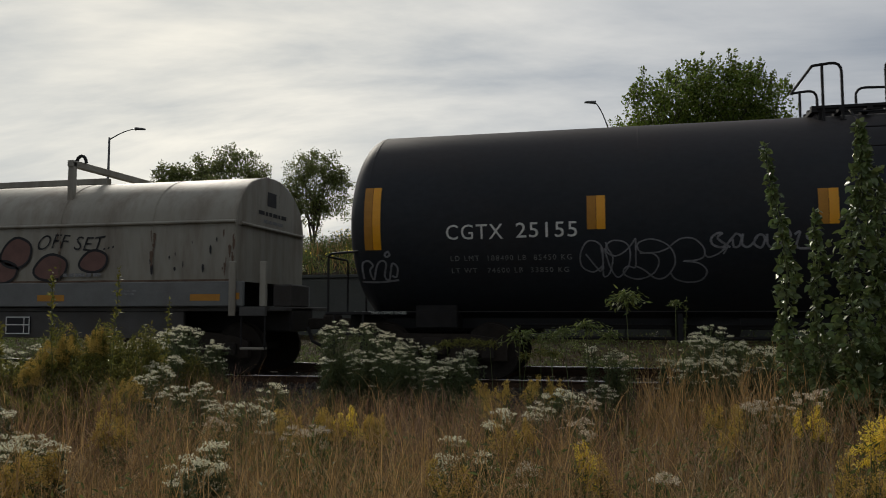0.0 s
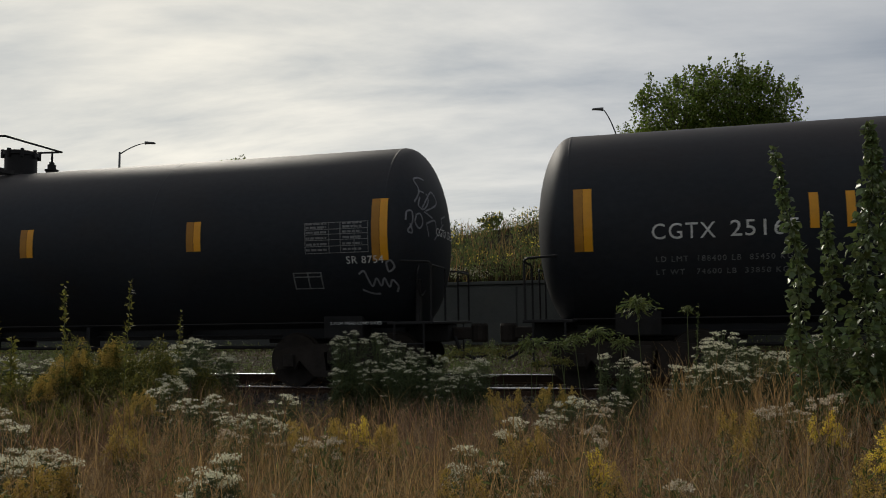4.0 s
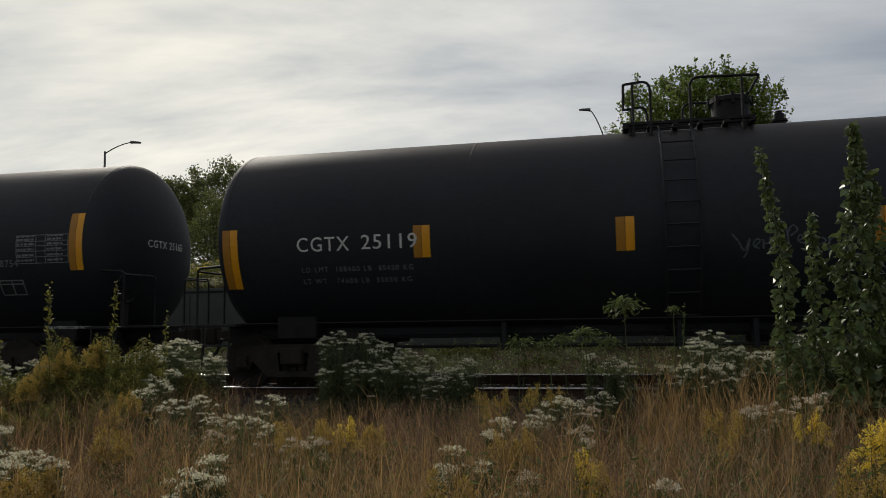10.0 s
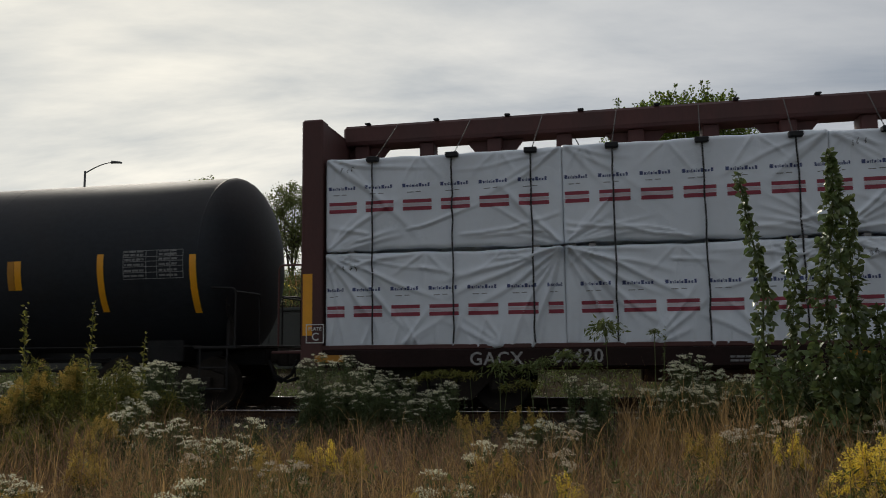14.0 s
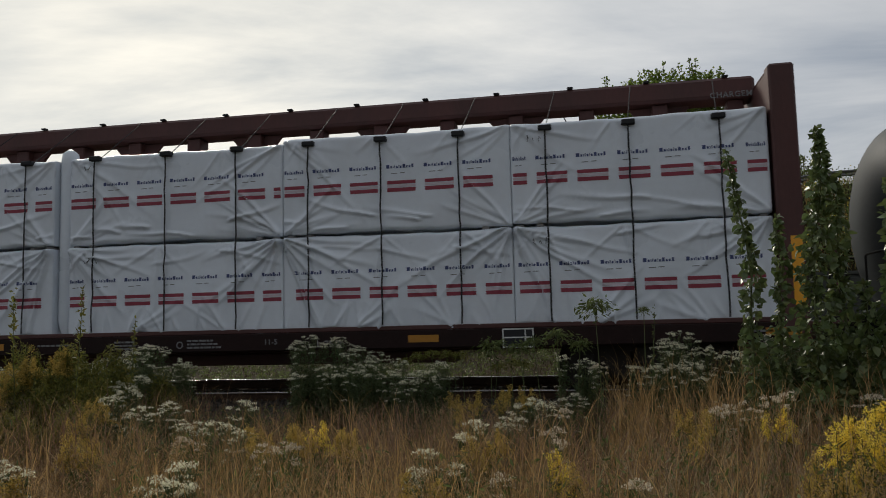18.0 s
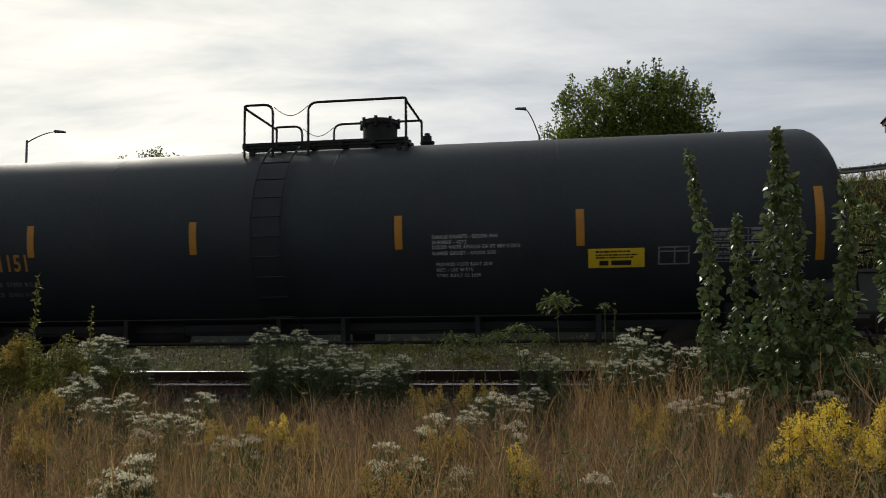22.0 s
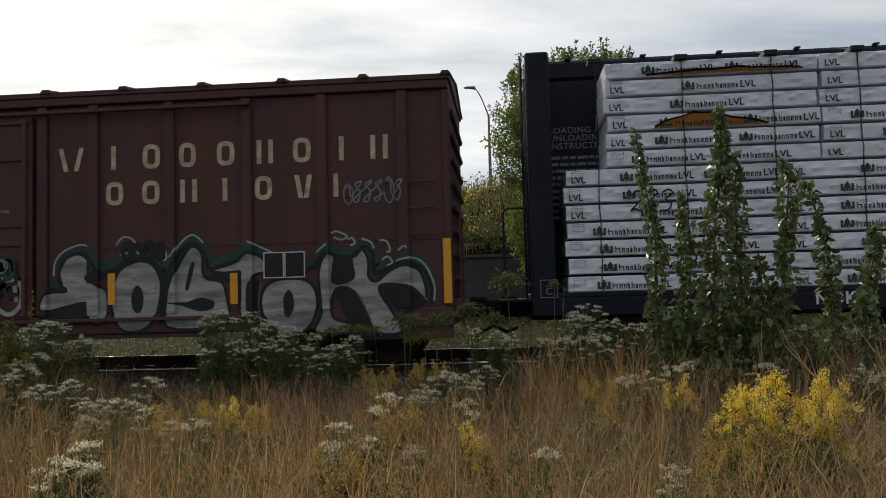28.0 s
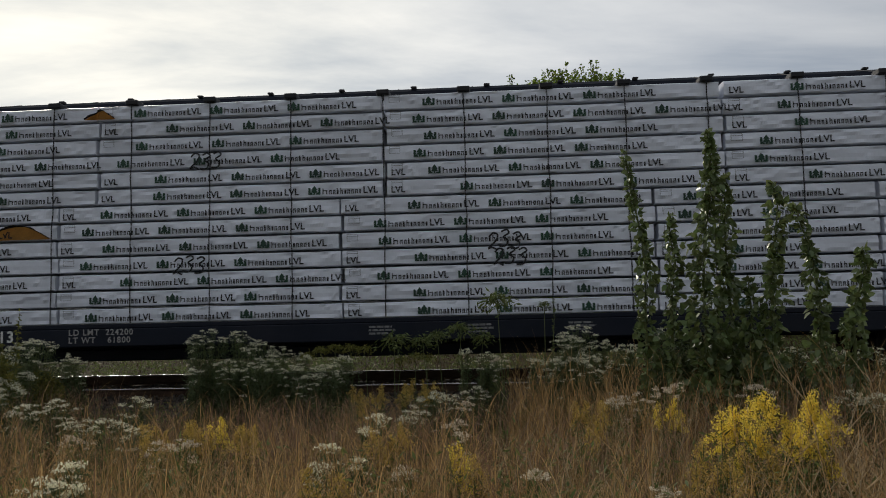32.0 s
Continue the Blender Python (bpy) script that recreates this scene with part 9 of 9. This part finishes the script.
BRIGHT = [(1.4, 4.9, 1.07, 0.073), (1.56, 4.95, 1.1, 0.082), (1.61, 4.9, 1.07, 0.066), (1.72, 4.9, 1.05, 0.074), (1.82, 4.95, 1.1, 0.075), (1.87, 4.9, 1.04, 0.064), (1.34, 4.85, 1.03, 0.054),
    (1.21, 4.8, 1.01, 0.053), (1.42, 4.75, 0.97, 0.071), (1.58, 4.75, 0.95, 0.072), (1.68, 4.75, 0.94, 0.072), (1.38, 4.7, 0.93, 0.07), (1.72, 4.7, 0.91, 0.072), (1.41, 4.6, 0.85, 0.076),
    (1.34, 4.6, 0.83, 0.062), (1.48, 4.55, 0.8, 0.068), (1.06, 4.6, 0.88, 0.044), (0.99, 4.4, 0.78, 0.055), (1.14, 4.45, 0.79, 0.056), (1.17, 4.4, 0.81, 0.055), (1.84, 4.8, 0.96, 0.066)]
SPIKE = [(-6.01, 7.4, 2.06, 0.102), (-5.34, 7.5, 2.09, 0.099), (-5.03, 8, 1.74, 0.088), (-7.1, 7.6, 1.7, 0.149), (-7.04, 7.8, 1.47, 0.15), (0.56, 8.2, 1.72, 0.047)]
TUFT = [(-0, 8.2, 1.86, 0.193), (-0.4, 8.4, 1.56, 0.168), (-0.16, 8.4, 1.45, 0.132), (-1.17, 8.9, 1.45, 0.192), (-0.85, 8.9, 1.42, 0.16), (-0.67, 8.7, 1.47, 0.125), (0.49, 8.3, 1.75, 0.071)]
BUSH = [(-6.28, 7.9, 1.57, 0.324), (-5.79, 8, 1.55, 0.317), (-5.48, 8.2, 1.56, 0.282), (-6.17, 7.5, 1.23, 0.312), (-5.74, 7.6, 1.22, 0.34), (-5.24, 7.7, 1.22, 0.299), (-6.52, 7.4, 1.17, 0.317),
    (-5.21, 8.2, 1.16, 0.278), (-7.37, 8, 1.2, 0.272), (-5.08, 8.6, 1.18, 0.25), (-5.02, 7, 0.98, 0.277), (-5.51, 6.8, 0.93, 0.281), (-5.87, 6.6, 0.89, 0.284)]
DARK_BUSH = [(-3.63, 9.9, 1.14, 0.264), (-3.26, 9.9, 1.07, 0.223), (-2.75, 9.8, 1.03, 0.218), (-1.99, 9.8, 0.95, 0.179), (-5.31, 8.9, 1.15, 0.333), (-5.03, 9.1, 1.03, 0.186), (0.91, 9, 1.1, 0.291),
    (1.39, 8.8, 1.08, 0.223), (1.7, 7.7, 1.48, 0.253), (2.04, 7.6, 1.6, 0.281), (2.41, 7.7, 1.44, 0.259), (2.73, 7.8, 1.33, 0.236), (1.58, 7.9, 1.29, 0.201), (-0.16, 9.2, 1.01, 0.145),
    (-0.98, 4.7, 0.79, 0.12), (-0.98, 4.4, 0.75, 0.097), (-3.33, 7.2, 0.78, 0.125)]
YELLOWING = [(-2.48, 10.2, 1.2, 0.112), (-2.3, 10.2, 1.27, 0.112), (-2.13, 10.3, 1.3, 0.113), (-1.92, 10.2, 1.29, 0.111), (-1.73, 10.2, 1.27, 0.111), (-1.25, 10.2, 1.12, 0.11), (-1.07, 10.2, 1.17, 0.11),
    (-0.92, 10.2, 1.15, 0.11)]
STALKS = [
    (7.4, [(1.23, 3.12, 0.030), (1.28, 2.73, 0.043), (1.35, 2.35, 0.096), (1.38, 1.99, 0.114), (1.35, 1.68, 0.132)]),
    (7.3, [(1.61, 2.51, 0.065), (1.59, 2.33, 0.065), (1.63, 2.07, 0.083), (1.57, 1.67, 0.100)]),
    (7.25, [(1.95, 3.24, 0.036), (1.97, 2.91, 0.082), (1.94, 2.60, 0.157), (1.89, 2.28, 0.221), (1.87, 1.97, 0.253), (1.86, 1.66, 0.290), (1.86, 1.32, 0.325)]),
    (7.3, [(2.09, 2.86, 0.051), (2.08, 2.40, 0.109), (2.08, 1.97, 0.129), (2.11, 1.54, 0.176)]),
    (7.1, [(2.45, 2.72, 0.035), (2.48, 2.52, 0.165), (2.45, 2.28, 0.097), (2.42, 1.94, 0.108), (2.40, 1.62, 0.154)]),
    (7.15, [(2.66, 2.54, 0.058), (2.70, 2.33, 0.081), (2.76, 2.10, 0.098), (2.79, 1.85, 0.115), (2.81, 1.55, 0.149)]),
    (7.1, [(3.19, 2.14, 0.049), (3.19, 1.95, 0.080), (3.10, 1.70, 0.142), (3.06, 1.52, 0.165)]),
    (7.2, [(2.23, 1.90, 0.058), (2.24, 1.62, 0.107), (2.23, 1.40, 0.150)]),
]
for x, y, top, r in WHITE + WHITE_B + WHITE_C + WHITE_D:
    aster(x, y, top, r)
for x, y, top, r in PALE:
    aster(x, y, top, r, pale=True)
for i, p in enumerate(GOLD):
    goldenrod(*p, M_GOLD_DULL if i % 6 != 3 else M_GOLD, "goldenrod with dull yellow plumes going brown", 0.5)
for p in GOLD_B:
    goldenrod(*p, M_GOLD_DULL, "goldenrod with dull yellow plumes going brown", 0.5)
for p in GOLD_GREEN:
    goldenrod(*p, M_GOLD_DULL, "leafy goldenrod hardly in bloom", 0.3)
for x, y, top, r in BRIGHT:
    goldenrod(x + 0.05, y, top, r, M_GOLD if top > 0.9 else M_GOLD_DULL, "goldenrod with bright yellow plumes" if top > 0.9 else "goldenrod with few dull yellow plumes", 0.42 if top > 0.9 else 0.16)
for i, (y, spine) in enumerate(STALKS):
    tall_stalk(y, spine, i)
for p in SPIKE:
    leafy_spike(*p, M_LEAF_BUSH if p[0] < -4 else M_LEAF)
for i, p in enumerate(TUFT):
    leafy_tuft(*p, M_LEAF, i)
for i, p in enumerate(YELLOWING):
    leafy_tuft(*p, M_LEAF_BUSH, i + 3)
for i, p in enumerate(BUSH):
    leafy_bush(*p, M_LEAF_BUSH, "dense yellow-green bush with goldenrod plumes", 3 if i < 7 else 1)
for p in DARK_BUSH:
    leafy_bush(*p, M_LEAF_ASTER, "dense dark green weedy bush")


def dead_twig(x, y, h, seed):
    r2 = random.Random(seed)
    stalk = new("dead_stalk")
    stalk.location = (x, y, ground_z(x, y))
    lean = r2.uniform(-0.2, 0.22)
    main = [(lean * t * t * h + r2.uniform(-0.012, 0.012), r2.uniform(-0.01, 0.01), h * t - 0.03) for t in np.linspace(0, 1, 9)]
    b = bmesh.new()
    tube(b, main, 0.0034, 5, taper=0.0012)
    part("stem", b, M_DEADSTEM, stalk)
    for k in range(r2.randint(6, 10)):
        p = main[r2.randint(2, 7)]
        s = r2.choice((-1, 1)) * r2.uniform(0.06, 0.26) * h
        b = bmesh.new()
        tube(b, [p, (p[0] + s * 0.5, p[1] + r2.uniform(-0.1, 0.1), p[2] + abs(s) * 0.7), (p[0] + s * 0.8, p[1], p[2] + abs(s) * 1.3)], 0.0024, 4, taper=0.001)
        part("twig", b, M_DEADSTEM, stalk)
    tagged(stalk, "bare pale branching dead stalk in the grass", "dead stalk", group="bare dead stalks")


for i, (x, y, h) in enumerate(((1.91, 4.22, 1.15), (2.12, 4.02, 0.95), (1.72, 3.92, 0.8), (2.26, 4.62, 1.2), (1.47, 3.71, 0.75), (2.02, 3.62, 0.8), (2.55, 5.22, 1.3), (-0.35, 6.2, 0.95), (0.34, 6.9, 0.85), (-3.85, 5.17, 0.85),
                               (0.13, 7.6, 0.9), (2.95, 5.83, 1.25), (1.14, 7.21, 0.9), (1.80, 4.5, 1.3), (1.66, 4.6, 0.95), (1.87, 4.3, 1.1), (1.40, 4.2, 0.8), (1.82, 4.7, 1.2), (2.05, 4.4, 1.05), (1.58, 4.05, 0.85))):
    dead_twig(x, y, h, 200 + i)


# ---- trees, shrubs, lamps and guard rail beyond the tracks ----
def foliage_tree(x, y, lobes, leaf, label, seed, per=1500, trunk_r=0.13):
    """A tree whose crown is made of leafy lobes (x, z, radius) with upright shoots along its outline."""
    g = ground_z(x, y)
    plant = new("tree")
    plant.location = (x, y, g)
    r2 = np.random.default_rng(seed)
    fork = np.array([0, 0, 1.3])
    tb, bb = bmesh.new(), bmesh.new()
    sets = []
    for i, (lx, lz, lr) in enumerate(lobes):
        lr *= 0.9
        c = np.array([lx - 0.35 - x, r2.uniform(-0.9, 0.9), lz - g])
        limb = c * 0.85
        mid = fork + (limb - fork) * 0.5 + np.array([0, 0, 0.3])
        if i < 6:
            tube(tb, [(0.1 * math.cos(i), 0.1 * math.sin(i), -0.1), tuple(fork + np.array([0.15 * math.cos(i), 0.15 * math.sin(i), 0])), tuple(mid), tuple(limb)], trunk_r, 7, taper=0.03)
        else:
            tube(bb, [tuple(fork), tuple(mid), tuple(limb)], 0.05, 6, taper=0.015)
        # clumps of leaves through the lobe, closer to its skin
        k = int(44 * lr * lr) + 20
        d = r2.normal(size=(k, 3))
        d /= np.linalg.norm(d, axis=1, keepdims=True)
        cc = c + d * (lr * r2.uniform(0.35, 0.95, k) ** 0.7)[:, None] * np.array([1, 0.9, 1])
        for q in cc[::3]:
            tube(bb, [tuple(limb), tuple((limb + q) / 2 + np.array([0, 0, 0.1])), tuple(q)], 0.02, 4, taper=0.006)
        n = int(per * lr * lr / 2.4)
        j = r2.integers(0, k, n)
        ball = r2.normal(size=(n, 3))
        ball *= (0.36 * r2.random(n) ** 0.5 / np.linalg.norm(ball, axis=1))[:, None]
        pos = cc[j] + ball
        sets.append(leaves(pos, rand_dirs(n, -0.3), rand_dirs(n, 0.8), r2.uniform(0.7, 1.3, n) * leaf, r2.uniform(0.5, 0.85, n) * leaf))
        # upright shoots that break the outline
        ns = int(16 * lr)
        d = r2.normal(size=(ns, 3)) * np.array([1, 0.6, 0.5])
        d[:, 2] = np.abs(d[:, 2]) + 0.35
        d /= np.linalg.norm(d, axis=1, keepdims=True)
        root = c + d * lr * 0.85
        way = d * 0.55 + np.array([0, 0, 0.85])
        L = r2.uniform(0.25, 0.55, ns)
        for q, w, l in zip(root, way, L):
            tube(bb, [tuple(q), tuple(q + w * l)], 0.01, 4, taper=0.004)
            s = r2.random(30)
            pos = q + w * (l * s)[:, None] + r2.normal(size=(30, 3)) * (0.11 * (1.1 - s))[:, None]
            sets.append(leaves(pos, rand_dirs(30, 0.0), rand_dirs(30, 0.8), r2.uniform(0.7, 1.2, 30) * leaf, r2.uniform(0.5, 0.85, 30) * leaf))
    part("trunk", tb, M_BARK, plant)
    part("branchwork", bb, M_BARK, plant)
    mesh_child("crown", *merge(*sets), M_LEAF_TREE, plant)
    tagged(plant, label, "tree")
    return plant


LOBES = [(3.11, 9.33, 1.75), (1.70, 8.64, 1.54), (0.66, 7.82, 1.06), (4.25, 9.04, 1.68), (5.16, 8.97, 1.43), (2.43, 7.29, 1.92), (4.17, 7.18, 1.93), (5.30, 7.11, 1.73), (1.21, 6.31, 1.28),
         (2.73, 5.20, 1.71), (4.45, 5.13, 1.72), (1.51, 4.01, 1.28), (3.24, 3.55, 1.50), (5.37, 4.88, 1.51), (2.03, 2.37, 1.28), (3.93, 2.13, 1.29), (5.66, 3.28, 1.30)]
foliage_tree(2.9, 29.8, LOBES, 0.115, "large round-crowned green tree with upright shoots behind the track", 4, 5200)


def tree(x, y, centre, radii, clumps, per, leaf, label, seed, limbs=26, trunk_r=0.14, stems=3, mat=None, hollow=0.45, name="tree"):
    """centre, radii: the crown's ellipsoid in the world."""
    g = ground_z(x, y)
    plant = new(name)
    plant.location = (x, y, g)
    r2 = np.random.default_rng(seed)
    c = np.array(centre) - np.array((x, y, g))
    d = r2.normal(size=(clumps, 3))
    d /= np.linalg.norm(d, axis=1, keepdims=True)
    rad = r2.uniform(hollow, 1.0, clumps) ** 0.7
    lump = np.array([1 + 0.30 * noise.noise(Vector(v) * 1.7 + Vector((seed, 0, 0))) for v in d.tolist()])
    cc = c + d * (rad * lump)[:, None] * np.array(radii)
    cc[:, 2] = np.maximum(cc[:, 2], 0.35)
    b = bmesh.new()
    order = r2.permutation(clumps)[:limbs]
    fork = np.array([0, 0, max(0.4, (c[2] - radii[2]) * 0.6)])
    for s in range(stems):
        ang = 6.28 * s / stems + seed
        tip = c + np.array([math.cos(ang) * radii[0] * 0.3, math.sin(ang) * radii[1] * 0.3, radii[2] * 0.35])
        mid = fork + (tip - fork) * 0.45 + np.array([math.cos(ang), math.sin(ang), 0]) * 0.15
        tube(b, [(0.08 * math.cos(ang), 0.08 * math.sin(ang), -0.1), tuple(fork + np.array([math.cos(ang), math.sin(ang), 0]) * 0.12), tuple(mid), tuple(tip)], trunk_r, 7, taper=0.03)
    trunk = part("trunk", b, M_BARK, plant)
    b = bmesh.new()
    for k in order:
        p = cc[k]
        a = fork + (c - fork) * r2.uniform(0.15, 0.9)
        m = (a + p) / 2 + np.array([0, 0, 0.25])
        tube(b, [tuple(a), tuple(m), tuple(p)], 0.035, 5, taper=0.008)
    part("branchwork", b, M_BARK, plant)
    n = clumps * per
    k = np.repeat(np.arange(clumps), per)
    size = r2.uniform(0.6, 1.25, clumps) * min(radii) * 0.24
    ball = r2.normal(size=(n, 3))
    ball *= (r2.random(n) ** 0.5 / np.linalg.norm(ball, axis=1))[:, None]
    pos = cc[k] + ball * size[k][:, None]
    V, F = leaves(pos, rand_dirs(n, -0.2), rand_dirs(n, 0.8), r2.uniform(0.7, 1.3, n) * leaf, r2.uniform(0.45, 0.8, n) * leaf)
    mesh_child("crown", V, F, mat or M_LEAF_TREE, plant)
    tagged(plant, label, "shrub" if name == "shrub" else "tree")
    return plant


M_LEAF_FAR = material("dull_tree_leaf", (0.15, 0.175, 0.055), 0.55, specular=0.2, vary=0.25, scale=1, bump=0, per_island=0.5, hue=0.02, translucent=0.4)
M_LEAF_YELLOW = material("yellowing_leaf", (0.15, 0.14, 0.035), 0.6, vary=0.25, scale=1, bump=0, per_island=0.45, hue=0.02, translucent=0.4)
tree(-19, 46.24, (-18.9, 46.24, 9.3), (2.5, 1.9, 2.6), 250, 60, 0.13, "slender open-crowned tree on the bank", 6, 40, 0.09, 3, M_LEAF_FAR, 0.3)
tree(-29.48, 54.64, (-29.3, 54.65, 10.3), (3.7, 2.4, 3.9), 430, 60, 0.17, "ragged green tree beyond the bank", 7, 30, 0.12, 3, M_LEAF_FAR)
tree(-33.06, 52.31, (-32.3, 52.31, 9.5), (2.7, 1.9, 3.1), 300, 55, 0.17, "small ragged green tree beyond the bank", 8, 20, 0.1, 2, M_LEAF_FAR)
tree(13.44, 53.12, (13.34, 53.12, 10.6), (1.8, 1.6, 1.5), 50, 36, 0.16, "thin pale shrub on the crest of the bank", 11, 24, 0.05, 3, M_LEAF_FAR, 0.3, "shrub")
for i, (x, y, cz, rr, m) in enumerate(((-0.91, 35.59, 4.4, 1.2, M_LEAF_YELLOW), (1.29, 35.21, 4.2, 0.9, M_LEAF_FAR), (-7.78, 43.33, 7.1, 0.7, M_LEAF_FAR), (-11.87, 42.5, 6.6, 0.8, M_LEAF_YELLOW), (4.88, 36.54, 5.0, 1.3, M_LEAF_FAR),
                                       (8.28, 37.07, 5.4, 1.5, M_LEAF_FAR), (11.18, 36.3, 4.8, 1.2, M_LEAF_YELLOW), (-16.32, 36.86, 4.2, 1.1, M_LEAF_FAR), (-20.82, 36.32, 4.0, 1.0, M_LEAF_YELLOW))):
    tree(x, y, (x, y, cz), (rr, rr, rr * 0.8), 40, 40, 0.11, "rounded olive shrub on the bank", 20 + i, 10, 0.03, 3, m, 0.3, "shrub")


def street_lamp(x, y, top, arm, head_z, label, lean=0.0):
    g = ground_z(x, y)
    lamp = new("street_lamp")
    lamp.location = (x, y, g)
    b = bmesh.new()
    tube(b, [(0, 0, -0.1), (lean, 0, top - g)], 0.11, 10, taper=0.06)
    part("pole", b, M_GALV, lamp)
    ax, ay = arm
    b = bmesh.new()
    pts = [(lean + ax * t, ay * t, top - g - 0.15 + (head_z - top + 0.15) * (1 - (1 - t) ** 1.8)) for t in np.linspace(0, 0.8, 8)]
    tube(b, pts, 0.04, 8, taper=0.03)
    part("arm", b, M_GALV, lamp)
    b = bmesh.new()
    u = Vector((ax, ay, 0)).normalized()
    p = Vector(pts[-1])
    tube(b, [p - u * 0.02, p + u * 0.12 + Vector((0, 0, 0.02)), p + u * 0.5 + Vector((0, 0, 0.02)), p + u * 0.62], 0.11, 10, taper=0.05)
    part("lamp_head", b, M_GALV, lamp)
    part("base_plate", boxes((-0.2, -0.2, -0.05, 0.2, 0.2, 0.03), bevel=0.01), M_GALV, lamp)
    tagged(lamp, label, "street lamp", group="street lamps along the bank")


tree(-24.6, 44.6, (-24.6, 44.6, 6.6), (2.6, 2.0, 3.2), 210, 60, 0.15, "dense dull green tree on the bank", 12, 30, 0.1, 3, M_LEAF_FAR)
street_lamp(-31.28, 42.83, 12.55, (1.6, 0.95), 13.25, "grey cobra-head street lamp on the road bank")
street_lamp(-0.75, 46.0, 12.2, (-0.95, -0.2), 13.85, "grey street lamp with a curved arm on the bank")


def guard_rail():
    rail = new("guard_rail")
    tagged(rail, "weathered steel guard rail along the crest of the bank", "guard rail")
    xs = [4 + 2.0 * i for i in range(17)]
    rail.location = (xs[0], 43.2, ground_z(xs[0], 43.2))
    z0 = ground_z(xs[0], 43.2)
    for x in xs:
        z = ground_z(x, 43.2) - z0
        part("post", boxes((x - xs[0] - 0.06, 0.06, z - 0.2, x - xs[0] + 0.06, 0.2, z + 0.75), bevel=0.01), M_BARK, rail)
    b = bmesh.new()
    prev = None
    for x in xs:
        z = ground_z(x, 43.2) - z0 + 0.62
        ring = [b.verts.new((x - xs[0], yy, z + dz)) for yy, dz in ((0.055, -0.16), (0.0, -0.1), (0.05, 0.0), (0.0, 0.1), (0.055, 0.16), (0.058, 0.16), (0.004, 0.1), (0.054, 0.0), (0.004, -0.1), (0.058, -0.16))]
        if prev:
            for k in range(10):
                b.faces.new((prev[k], prev[(k + 1) % 10], ring[(k + 1) % 10], ring[k]))
        prev = ring
    part("beam", b, M_GALV, rail)


guard_rail()


# fine print stays joined
for ob in scene.objects:
    if ob.name.split(".")[0] in ("lettering", "printed_mark", "name_bar", "small_print", "data_table", "number_bar", "shield_block"):
        tagged(ob, kind="stuff")


def motions():
    times = list(range(33))
    for ob, x, y, z in CARS:
        walk(ob, [(t, pose(x + d, y, z)) for t, d in zip(times, TRAVEL)])
    # wheels roll without slipping
    step, rows = 0.125, []
    for i in range(int(32 / step) + 1):
        t = i * step
        k = min(31, int(t))
        d = TRAVEL[k] + (TRAVEL[k + 1] - TRAVEL[k]) * (t - k)
        rows.append((t, math.degrees(d / WHEEL_R)))
    for w, ax in WHEELSETS:
        walk(w, [(t, pose(ax, 0, WHEEL_R, 0, a, 0)) for t, a in rows])


motions()
